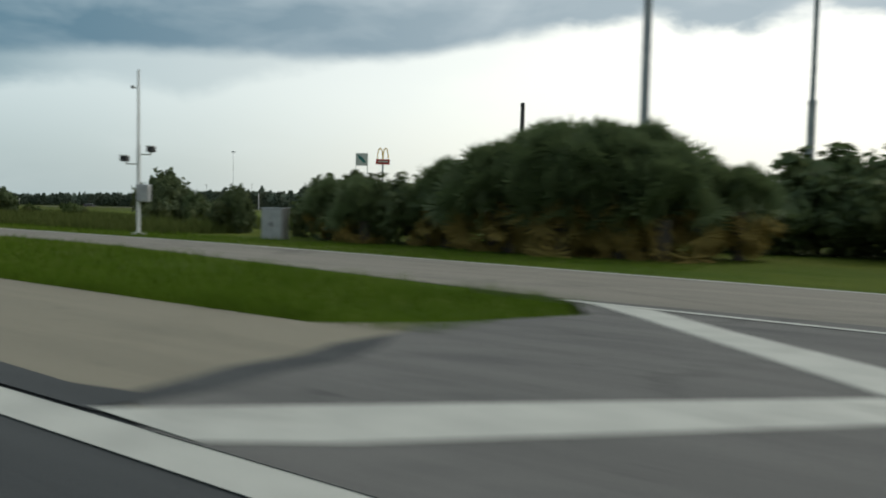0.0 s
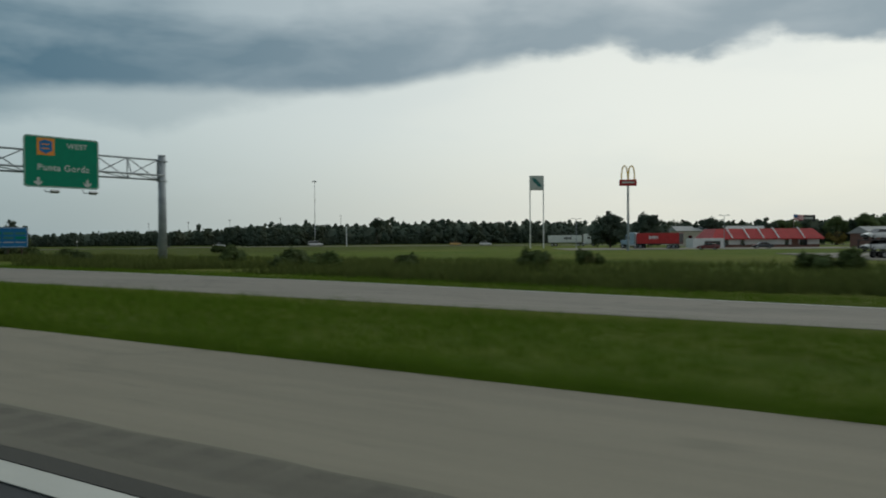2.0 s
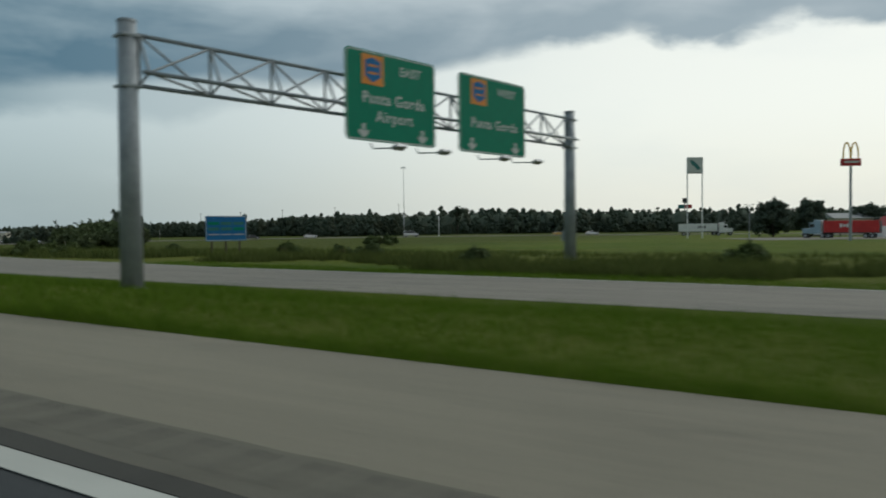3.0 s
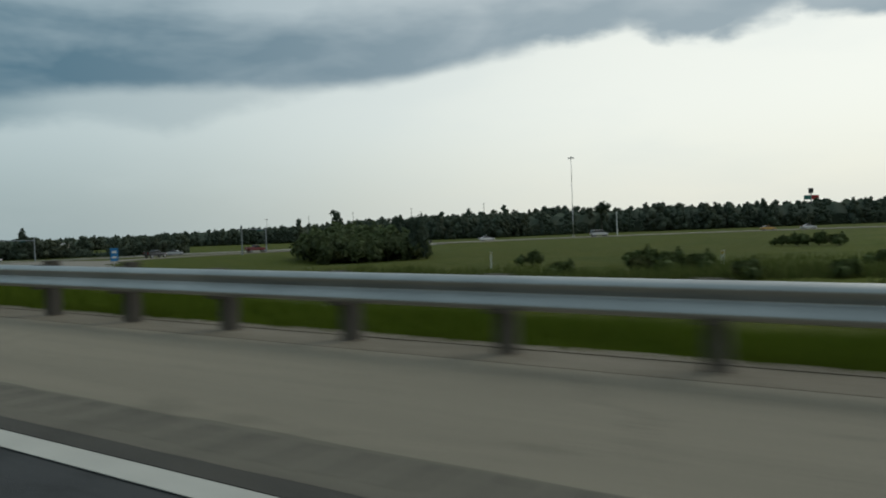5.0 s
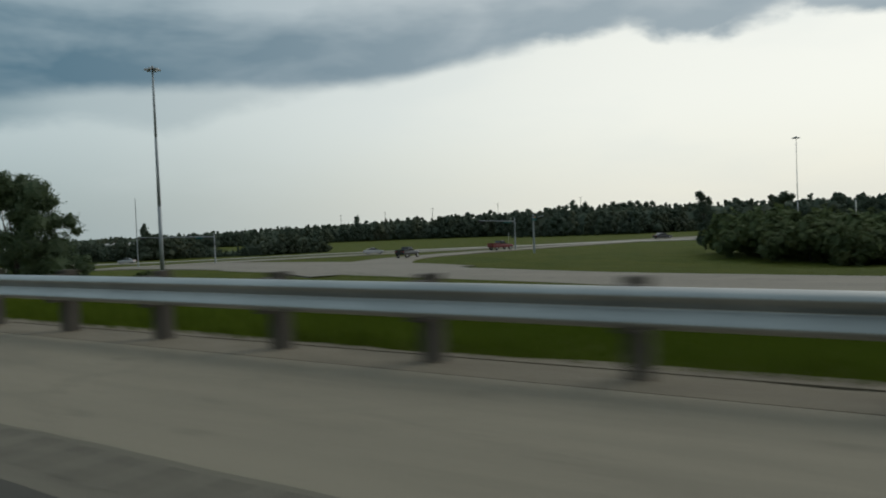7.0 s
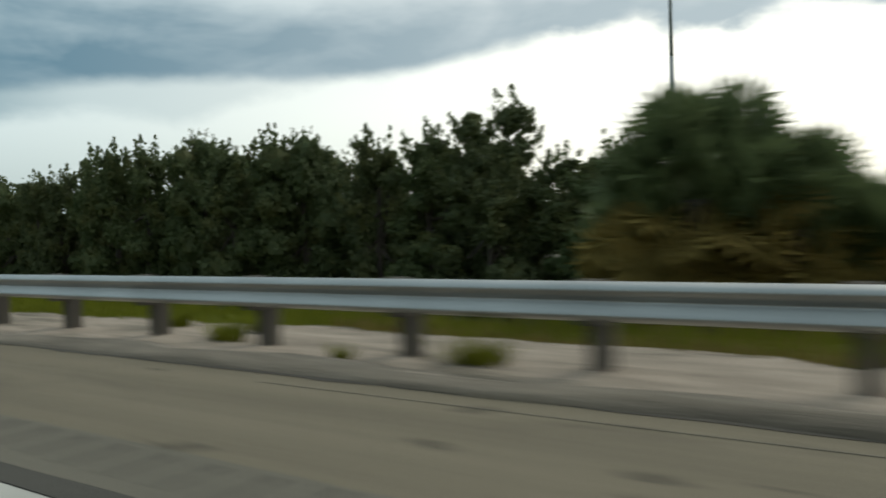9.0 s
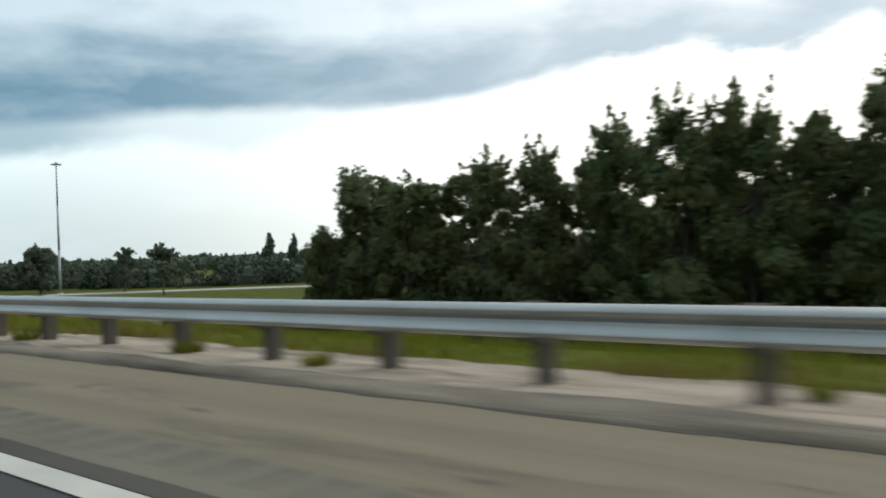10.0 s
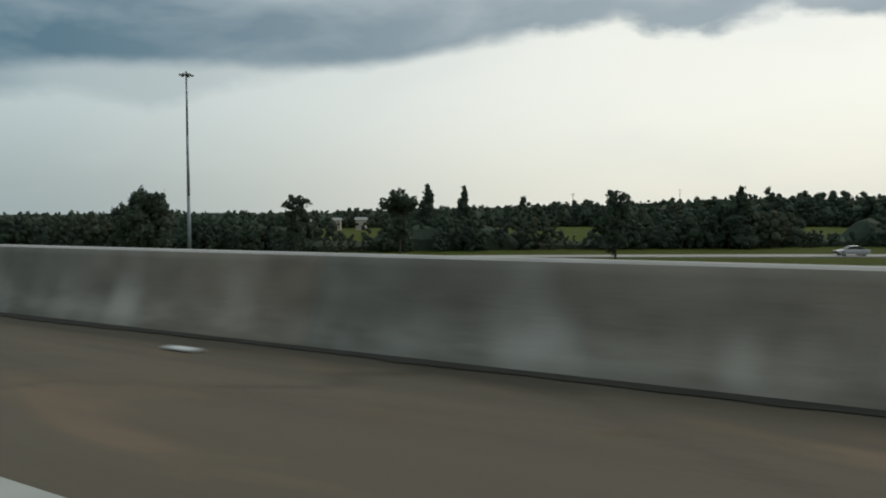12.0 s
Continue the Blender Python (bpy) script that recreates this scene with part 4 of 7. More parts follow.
def inlet():
    """A kerb opening: a thin concrete slab over a dark slot, with sand heaped behind and beside it."""
    x0 = -370.22
    t = tagged(empty("storm_drain", pose(x0, 0, float(road_z(x0)))), "kerb inlet, dark slot under a thin pale concrete slab", "drain")
    part("slab", box(bmesh.new(), (0, 4.99, 0.138), (1.24, 0.22, 0.026), 0.010), M["slab"], t)
    # wall and sill coloured as the slot's deep shade
    part("back_wall", box(bmesh.new(), (0, 5.02, 0.01), (1.15, 0.05, 0.26)), M["slot_shade"], t)
    part("sill", box(bmesh.new(), (0, 4.96, -0.09), (1.10, 0.34, 0.03), 0.004), M["slot_shade"], t)
    for s in (-1, 1):
        part("cheek", box(bmesh.new(), (0.62 * s, 5.0, 0.01), (0.10, 0.26, 0.22), 0.02), M["kerb"], t)
    xs, ys = np.linspace(-2.2, 2.2, 23), np.linspace(4.80, 6.1, 12)
    verts, faces = [], []
    for x in xs:
        for y in ys:
            along = 1 / (1 + math.exp((abs(x) - 1.1) * 5))
            across = min(1.0, max(0.0, (y - 4.78) / 0.16)) * (1 - max(0.0, (y - 5.15) / 0.95) ** 1.3)
            inside = abs(x) < 0.70 and y < 5.13
            verts.append((x, y, -0.13 if inside else -0.075 + 0.185 * along * across + 0.03 * across + 0.012 * noise.noise((x * 3, y * 4, 1.0))))
    n = len(ys)
    for a in range(len(xs) - 1):
        faces += [(a * n + b, (a + 1) * n + b, (a + 1) * n + b + 1, a * n + b + 1) for b in range(n - 1)]
    data_part("sand_bank", verts, faces, M["sand"], t, "sand heaped round the slab", smooth=True)


inlet()


def object_marker():
    x, y = -413.65, 6.2
    z = float(road_z(x))
    t = tagged(empty("object_marker", pose(x, y, z, 0, 0, 90)), "black and orange striped marker at the bridge end", "road sign")
    part("post", box(bmesh.new(), (0, 0.05, 0.9), (0.06, 0.04, 2.6), 0.004), M["greysteel"], t)
    part("panel", box(bmesh.new(), (0, 0, 1.79), (0.32, 0.012, 1.0), 0.004), M["black"], t)
    for k in range(4):
        z0 = 1.30 + 0.26 * k
        pts = [(-0.155, z0 + 0.17), (-0.155, z0 + 0.04), (0.155, z0 - 0.10 + 0.0), (0.155, z0 + 0.03)]
        pts = [(px, min(max(pz, 1.30), 2.28)) for px, pz in pts]
        part("stripe", sheet(bmesh.new(), pts, -0.012, -0.008), M["orange"], t)


object_marker()


# ---------------- signs ----------------
def sign_panel(t, w, h, zc, material, xc=0.0, border=True, r=0.2):
    """A rounded sign plate in the xz plane that faces -y, with its white border and the stiffeners behind."""
    def rounded(w, h, r):
        pts = []
        for cx, cz, a0 in ((w / 2 - r, h / 2 - r, 0), (-w / 2 + r, h / 2 - r, 90), (-w / 2 + r, -h / 2 + r, 180), (w / 2 - r, -h / 2 + r, 270)):
            for k in range(5):
                a = radians(a0 + k * 22.5)
                pts.append((xc + cx + r * math.cos(a), zc + cz + r * math.sin(a)))
        return pts
    p = part("panel", sheet(bmesh.new(), rounded(w, h, r), 0.0, 0.03), material, t)
    if border:
        outer, inner = rounded(w - 0.08, h - 0.08, r), rounded(w - 0.18, h - 0.18, r * 0.8)
        n = len(outer)
        verts = [(x, -0.006, z) for x, z in outer + inner] + [(x, 0.0, z) for x, z in outer + inner]
        faces = [(i, (i + 1) % n, n + (i + 1) % n, n + i) for i in range(n)]
        faces += [(i, 2 * n + i, 2 * n + (i + 1) % n, (i + 1) % n) for i in range(n)]
        data_part("border", verts, faces, M["signwhite"], p)
    for k in range(3):
        part("stiffener", box(bmesh.new(), (xc + (k - 1) * w * 0.36, 0.07, zc), (0.07, 0.08, h * 0.92)), M["alu"], p)
    return p


def arrow_down(t, x, z, s, turn=180):
    c, sn = math.cos(radians(turn)), math.sin(radians(turn))
    shape = [(-0.14, -0.5), (0.14, -0.5), (0.14, 0.0), (0.46, -0.1), (0.46, 0.12), (0.0, 0.5), (-0.46, 0.12), (-0.46, -0.1), (-0.14, 0.0)]
    pts = [(x + s * (px * c - pz * sn), z + s * (px * sn + pz * c)) for px, pz in shape]
    part("arrow", sheet(bmesh.new(), pts, -0.016, -0.008), M["signwhite"], t)


def route_shield(t, x, z, s):
    sh = part("route_shield", box(bmesh.new(), (x, -0.012, z), (s, 0.012, s), 0.004), M["orange"], t, "orange square with a blue pentagon")
    pent = [(x - 0.36 * s, z + 0.30 * s), (x, z + 0.42 * s), (x + 0.36 * s, z + 0.30 * s), (x + 0.36 * s, z - 0.22 * s), (x, z - 0.42 * s), (x - 0.36 * s, z - 0.22 * s)]
    part("pentagon", sheet(bmesh.new(), pent, -0.028, -0.019), M["blue"], sh)
    for k in range(2):
        part("bar", box(bmesh.new(), (x, -0.031, z + (0.14 - 0.25 * k) * s), (0.42 * s, 0.004, 0.07 * s)), M["orange"], sh)


GN, GF = Vector((-127.2, 15.3, 0)), Vector((-123.4, 42.2, 0))
GDIR = (GF - GN).normalized()
GANG = math.degrees(math.atan2(GDIR.y, GDIR.x))


def gantry():
    t = tagged(empty("sign_gantry", pose(GN.x, GN.y, 0, 0, 0, GANG)), "grey steel sign gantry spanning the exit ramp", "sign gantry")
    span = (GF - GN).length
    for s in (0, span):
        p = GN + GDIR * s
        zg = float(ground_z(p.x, p.y))
        part("column", tube(bmesh.new(), (s, 0, zg - 0.2), (s, 0, 8.55), 0.36, 0.30, 20), M["greysteel"], t, smooth=True)
        part("base_plate", tube(bmesh.new(), (s, 0, zg - 0.15), (s, 0, zg + 0.03), 0.5, 0.5, 20), M["barrier"], t)
        part("column_cap", tube(bmesh.new(), (s, 0, 8.5), (s, 0, 8.58), 0.32, 0.30, 20), M["greysteel"], t)
        for z in (6.42, 8.05):
            part("bracket", box(bmesh.new(), (s, 0, z), (0.66, 0.66, 0.10), 0.02), M["greysteel"], t)
    tops, lows = [(0, 8.15)], [(0, 6.5), (-0.64, 6.84)]
    for y, z in tops + lows:
        part("chord", tube(bmesh.new(), (0.2, y, z), (span - 0.2, y, z), 0.075, seg=10), M["greysteel"], t, smooth=True)
    n = max(2, round((span - 0.8) / 2.75))
    step = (span - 0.8) / n
    crown, near, far = (lambda k: (0.4 + k * step, 0, 8.15)), (lambda k: (0.4 + k * step, 0, 6.5)), (lambda k: (0.4 + k * step, -0.64, 6.84))
    for k in range(n + 1):
        for p, q, r in ((crown(k), near(k), 0.055), (crown(k), far(k), 0.05), (near(k), far(k), 0.04)):
            part("strut", tube(bmesh.new(), p, q, r, seg=8), M["greysteel"], t)
        if k < n:
            for p, q in ((crown(k), near(k + 1)), (crown(k + 1), far(k)), (far(k), near(k + 1))):
                part("brace", tube(bmesh.new(), p, q, 0.045, seg=8), M["greysteel"], t)
    part("conduit_box", box(bmesh.new(), (span, 0.38, 1.2), (0.4, 0.2, 0.6), 0.02), M["greysteel"], t)
    return t


gantry()


def overhead_sign(s0, route, lines, label):
    base = GN + GDIR * s0
    t = tagged(empty("overhead_sign", pose(base.x, base.y, 0, 0, 0, GANG) @ Matrix.Translation((0, -0.78, 0))), label, "highway sign", "signs on the gantry")
    w, h, zc = 5.5, 3.78, 7.28
    sign_panel(t, w, h, zc, M["green"], r=0.25)
    route_shield(t, -1.2, zc + 1.1, 1.25)
    words(route, 0.55, M["signwhite"], t, 1.1, zc + 1.25)
    for text, z in lines:
        words(text, 0.66, M["signwhite"], t, 0.1, z)
    for x in (-1.75, 1.85):
        arrow_down(t, x, zc - 1.48, 0.62)
    for x in (-1.3, 1.5):
        arm = part("light_arm", tube(bmesh.new(), (x, 0.05, zc - 1.98), (x, -0.1, zc - 2.2), 0.03, seg=8), M["greysteel"], t)
        part("light_arm", tube(bmesh.new(), (x, -0.1, zc - 2.2), (x, -1.5, zc - 2.28), 0.03, seg=8), M["greysteel"], t)
        bm = bmesh.new()
        box(bm, (x, -1.62, zc - 2.26), (0.62, 0.32, 0.16), 0.04, Matrix.Rotation(radians(-25), 3, "X"))
        part("sign_lamp", bm, M["alu"], t)
    for x in (-1.8, 0, 1.8):
        part("hanger", box(bmesh.new(), (x, 0.12, zc), (0.1, 0.1, h * 0.9)), M["greysteel"], t)


overhead_sign(11.45, "EAST", [("Punta Gorda", 7.2), ("Airport", 6.45)], "green overhead sign lettered Punta Gorda Airport")
overhead_sign(18.65, "WEST", [("Punta Gorda", 6.85)], "green overhead sign lettered Punta Gorda")


def exit_sign():
    x, y = -26.6, 10.1
    z = float(ground_z(x, y))
    t = tagged(empty("exit_sign", pose(x, y, 0, 0, 0, 90)), "green exit sign with white arrow on one post", "highway sign")
    sign_panel(t, 2.6, 1.95, 4.2, M["green"], r=0.2)
    words("EXIT", 0.62, M["signwhite"], t, 0.0, 4.78)
    words("161", 0.66, M["signwhite"], t, -0.55, 3.85)
    arrow_down(t, 0.75, 3.8, 0.85, -40)
    bm = bmesh.new()
    box(bm, (0.15, 0.14, (z - 0.3 + 5.0) / 2), (0.16, 0.12, 5.0 - z + 0.3), 0.02)
    part("post", bm, M["galv"], t)
    part("footing", tube(bmesh.new(), (0.15, 0.14, z - 0.2), (0.15, 0.14, z + 0.02), 0.2, seg=16), M["barrier"], t)


exit_sign()


def rail_side_sign():
    x = -172.7
    t = tagged(empty("guide_sign", pose(x, 7.95, 0, 0, 0, 90)), "green guide sign on two posts behind the guardrail", "highway sign")
    sign_panel(t, 2.1, 2.6, 4.85, M["green"], r=0.15)
    for k, w in enumerate((1.3, 1.5, 1.1, 0.7)):
        part("text_bar", box(bmesh.new(), (0, -0.012, 5.7 - 0.55 * k), (w, 0.006, 0.2)), M["signwhite"], t)
    for px in (-0.45, 0.45):
        z = float(ground_z(x, 7.95 + px)) - 0.3
        part("post", box(bmesh.new(), (px, 0.14, (z + 6.0) / 2), (0.12, 0.1, 6.0 - z), 0.015), M["greysteel"], t)


rail_side_sign()


def services_sign():
    x, y = -164.6, 52.1
    z = float(ground_z(x, y))
    t = tagged(empty("services_sign", pose(x, y, 0, 0, 0, 75)), "blue services sign with pale rows on wooden posts", "highway sign")
    sign_panel(t, 4.4, 2.5, 1.95, M["blue"], r=0.15)
    for k in range(3):
        for j in range(3):
            part("row_panel", box(bmesh.new(), (-1.35 + 1.35 * j, -0.02, 2.45 - 0.55 * k), (1.15, 0.012, 0.30 if k < 2 else 0.10)), (M["teal"] if (k + j) % 3 else M["green"]) if k < 2 else M["alu"], t)
    for px in (-1.5, 0.0, 1.5):
        part("post", box(bmesh.new(), (px, 0.15, (z - 0.3 + 3.1) / 2), (0.15, 0.12, 3.1 - z + 0.3), 0.01), M["brownwood"], t)


services_sign()


def small_sign(name, x, y, zc, w, h, material, label, turn=90, bars=2, high=None):
    z = float(ground_z(x, y))
    t = tagged(empty(name, pose(x, y, 0, 0, 0, turn)), label, "road sign")
    p = part("panel", box(bmesh.new(), (0, 0, zc), (w, 0.012, h), 0.004), material, t)
    for k in range(bars):
        part("text_bar", box(bmesh.new(), (0, -0.011, zc + h * (0.2 - 0.4 * k)), (w * 0.55, 0.006, h * 0.16)), M["signwhite"] if material != M["signwhite"] else M["black"], p)
    part("post", box(bmesh.new(), (0, 0.04, (z - 0.3 + zc + h / 2) / 2), (0.07, 0.05, zc + h / 2 - z + 0.3), 0.005), M["galv"], t)
    return t


small_sign("route_sign", -241.3, 43.7, 1.35, 0.85, 1.25, M["blue"], "small blue route sign on a steel post")
small_sign("ramp_sign", -337.0, 173.0, 1.4, 0.9, 0.9, M["signwhite"], "small white sign beside the cross road", 130)


# ---------------- masts and poles ----------------
def high_mast(x, y, top_z, r=0.30, skin="greysteel", label="tall grey high-mast light pole"):
    z = float(ground_z(x, y))
    t = tagged(empty("high_mast_light", pose(x, y, z)), label, "light mast", "high-mast lights")
    h = top_z - z
    d = r * 0.21
    for k in range(3):
        z0, z1 = h * k / 3, h * (k + 1) / 3
        part("shaft", tube(bmesh.new(), (0, 0, z0), (0, 0, z1 + 0.05), r - d * k, r - d * (k + 1) + 0.012, 16), M[skin], t, smooth=True)
    part("base", tube(bmesh.new(), (0, 0, -0.2), (0, 0, 0.25), 0.6, 0.55, 16), M["cap"], t)
    part("ring", tube(bmesh.new(), (0, 0, h - 0.25), (0, 0, h - 0.1), 0.62, 0.62, 18), M["greysteel"], t)
    part("head", tube(bmesh.new(), (0, 0, h - 0.1), (0, 0, h + 0.25), 0.28, 0.12, 12), M["greysteel"], t)
    for k in range(6):
        a = k * math.pi / 3
        part("luminaire", box(bmesh.new(), (0.85 * math.cos(a), 0.85 * math.sin(a), h - 0.32), (0.5, 0.34, 0.28), 0.06, Matrix.Rotation(a, 3, "Z")), M["alu"], t)
    return t


high_mast(-278.4, 240.6, 25.7, 0.16, "alu", "slim pale high-mast light pole")
high_mast(-335.4, 67.6, 27.2)
high_mast(-515.1, 79.1, 25.4)


def pole(name, x, y, top_z, r0, r1, material, label, step=None):
    z = float(ground_z(x, y))
    t = tagged(empty(name, pose(x, y, z)), label, "pole")
    h = top_z - z
    if step:
        part("lower_shaft", tube(bmesh.new(), (0, 0, -0.4), (0, 0, h * step), r0, r0 * 0.9, 14), material, t)
        part("collar", tube(bmesh.new(), (0, 0, h * step - 0.1), (0, 0, h * step + 0.1), r0 * 1.05, r0, 14), material, t)
        part("upper_shaft", tube(bmesh.new(), (0, 0, h * step), (0, 0, h), r1 * 1.05, r1, 14), material, t)
    else:
        part("shaft", tube(bmesh.new(), (0, 0, -0.4), (0, 0, h), r0, r1, 14), material, t)
    part("cap", tube(bmesh.new(), (0, 0, h), (0, 0, h + 0.08), r1 * 1.1, r1 * 0.6, 14), material, t)
    return t


pole("sign_pole", -50.3, 94.6, 16.0, 0.42, 0.30, M["darksteel"], "bare dark two-stage sign pole", 0.66)
pole("utility_pole", -9.6, 27.4, 17.0, 0.17, 0.14, M["greysteel"], "plain grey steel utility pole behind palms")
q = pole("flood_pole", -6.4, 44.5, 13.2, 0.22, 0.13, M["greysteel"], "grey stepped pole with a floodlight", 0.55)
part("floodlight", box(bmesh.new(), (0.1, -0.2, 13.75), (0.8, 0.5, 0.35), 0.05), M["darksteel"], q)
pole("white_pole", -397.5, 78.3, 10.3, 0.17, 0.13, M["white"], "plain white pole beside the cross road")
pole("tall_pole", -386.0, 99.5, 12.3, 0.12, 0.07, M["greysteel"], "thin grey pole by the junction")
pole("white_pole", -263.8, 243.0, 6.6, 0.2, 0.16, M["white"], "short white pole before the woods")


def camera_mast():
    x, y = -28.1, 19.05
    z = float(ground_z(x, y))
    t = tagged(empty("camera_mast", pose(x, y, z, 0, 0, 33)), "white traffic camera mast with two side arms", "camera mast")
    h = 6.55 - z
    part("shaft", tube(bmesh.new(), (0, 0, -0.2), (0, 0, h * 0.55), 0.085, 0.075, 12), M["white"], t)
    part("upper_shaft", tube(bmesh.new(), (0, 0, h * 0.55), (0, 0, h), 0.06, 0.04, 12), M["white"], t)
    part("footing", tube(bmesh.new(), (0, 0, -0.2), (0, 0, 0.1), 0.3, seg=14), M["cap"], t)
    for s, za in ((-1, 2.95), (1, 3.35)):
        part("arm", tube(bmesh.new(), (0, 0, za), (0.5 * s, 0, za), 0.03, seg=8), M["white"], t)
        part("arm_post", tube(bmesh.new(), (0.5 * s, 0, za - 0.05), (0.5 * s, 0, za + 0.12), 0.03, seg=8), M["white"], t)
        hd = part("camera_head", box(bmesh.new(), (0.55 * s, -0.06, za + 0.2), (0.28, 0.32, 0.22), 0.03), M["darksteel"], t)
        part("hood", box(bmesh.new(), (0.55 * s, -0.08, za + 0.33), (0.32, 0.42, 0.03), 0.008), M["white"], hd)
    part("sensor_arm", tube(bmesh.new(), (-0.22, 0, h - 0.75), (0.02, 0, h - 0.75), 0.02, seg=8), M["white"], t)
    part("sensor", box(bmesh.new(), (-0.24, 0, h - 0.72), (0.14, 0.1, 0.12), 0.02), M["alu"], t)
    cab = part("control_box", box(bmesh.new(), (0.22, 0.0, 1.75), (0.5, 0.36, 0.72), 0.03), M["alu"], t)
    part("box_door", box(bmesh.new(), (0.22, -0.19, 1.75), (0.42, 0.02, 0.62), 0.008), M["alu"], cab)


camera_mast()


def cabinet():
    x, y = -21.7, 20.6
    z = float(ground_z(x, y)) - 0.16
    t = tagged(empty("roadside_cabinet", pose(x, y, z, 0, 0, 20)), "grey steel roadside equipment cabinet on a plinth", "cabinet")
    part("plinth", box(bmesh.new(), (0, 0, 0.05), (0.98, 0.78, 0.26), 0.02), M["cap"], t)
    b = part("body", box(bmesh.new(), (0, 0, 0.76), (0.86, 0.62, 1.20), 0.03), M["alu"], t)
    part("roof", box(bmesh.new(), (0, 0, 1.385), (0.92, 0.68, 0.05), 0.02), M["alu"], b)
    for s in (-1, 1):
        d = part("door", box(bmesh.new(), (0.21 * s, -0.32, 0.76), (0.39, 0.03, 1.08), 0.01), M["alu"], t)
        part("handle", box(bmesh.new(), (0.06 * s, -0.35, 0.78), (0.03, 0.03, 0.16), 0.006), M["darksteel"], d)


cabinet()


def traffic_signal(x, y, turn, reach, heads, label):
    z = float(ground_z(x, y))
    t = tagged(empty("traffic_signal", pose(x, y, z, 0, 0, turn)), label, "traffic light", "signals at the junction")
    part("pole", tube(bmesh.new(), (0, 0, -0.2), (0, 0, 6.4), 0.17, 0.13, 14), M["greysteel"], t)
    part("arm", tube(bmesh.new(), (0, 0, 5.7), (reach, 0, 6.1), 0.13, 0.06, 12), M["greysteel"], t)
    for k in range(heads):
        xx = reach * (0.35 + 0.6 * k / max(1, heads - 1))
        hd = part("signal_head", box(bmesh.new(), (xx, -0.2, 5.95), (1.1, 0.2, 0.38), 0.03), M["darksteel"], t)
        for j, m in enumerate((M["redlens"], M["yellow"], M["teal"])):
            part("lens", tube(bmesh.new(), (xx - 0.35 + 0.35 * j, -0.3, 5.95), (xx - 0.35 + 0.35 * j, -0.33, 5.95), 0.13, seg=12), m, hd)
    part("street_name_board", box(bmesh.new(), (reach * 0.2, -0.16, 5.6), (1.6, 0.02, 0.4), 0.01), M["teal"], t)


traffic_signal(-315.4, 135.0, 213, 7.0, 2, "grey mast-arm traffic signal by the cross road")
traffic_signal(-372.0, 108.0, 205, 17.0, 4, "grey mast-arm traffic signal by the ramp")
traffic_signal(-301.0, 114.0, 320, 4.0, 1, "short dark signal post with a green street board")


# ---------------- plants ----------------
def diamonds(P, N, size, rng, stretch=1.6):
    """Leaf-like folded diamonds at the points P, turned at random round the directions N."""
    n = len(P)
    a = rng.normal(size=(n, 3))
    a /= np.linalg.norm(a, axis=1)[:, None]
    side = np.cross(N + 0.7 * a, rng.normal(size=(n, 3)))
    side /= np.linalg.norm(side, axis=1)[:, None] + 1e-9
    length = np.cross(side, N + 0.7 * a)
    length /= np.linalg.norm(length, axis=1)[:, None] + 1e-9
    s = (size * rng.uniform(0.55, 1.35, n))[:, None]
    nn = np.cross(side, length)
    v0, v2 = P - length * s * stretch * 0.5, P + length * s * stretch * 0.5
    v1, v3 = P + side * s * 0.5 + nn * s * 0.15, P - side * s * 0.5 + nn * s * 0.15
    V = np.stack([v0, v1, v2, v3], 1).reshape(-1, 3)
    i = np.arange(n)[:, None] * 4
    F = np.concatenate([i + np.array([0, 1, 2]), i + np.array([0, 2, 3])], 0)
    return V, F


def lobe_points(lobes, n, rng, shell=0.45):
    L = np.array(lobes, float)
    w = L[:, 3] * L[:, 4] + L[:, 3] * L[:, 5]
    pick = rng.choice(len(L), n, p=w / w.sum())
    d = rng.normal(size=(n, 3))
    d /= np.linalg.norm(d, axis=1)[:, None]
    lump = 1 + 0.16 * np.sin(d[:, 0] * 7 + pick) * np.sin(d[:, 1] * 6 + 2 * pick) + 0.12 * np.sin(d[:, 2] * 9 + pick)
    r = (1 - shell * rng.random(n) ** 1.6) * lump
    return L[pick, :3] + d * L[pick, 3:] * r[:, None], d


def limb_mesh(h, spread, rng, lobes, r0):
    bm = bmesh.new()
    lean = rng.normal(size=2) * 0.03 * h
    knots = [Vector((lean[0] * k * k, lean[1] * k * k, h * 0.72 * k)) for k in (0, 0.35, 0.7, 1.0)]
    knots[0].z = -0.4
    for k in range(3):
        tube(bm, knots[k], knots[k + 1], r0 * (1 - 0.26 * k), r0 * (1 - 0.26 * (k + 1)), 9)
    for k in rng.choice(len(lobes), min(9, len(lobes)), replace=False):
        l = lobes[k]
        f = rng.uniform(0.3, 0.75)
        a = knots[1].lerp(knots[3], f)
        end = Vector(l[:3])
        mid = a.lerp(end, 0.5) + Vector((0, 0, -0.06 * h))
        tube(bm, a, mid, r0 * 0.36, r0 * 0.24, 6)
        tube(bm, mid, end, r0 * 0.24, r0 * 0.08, 6)
    return bm


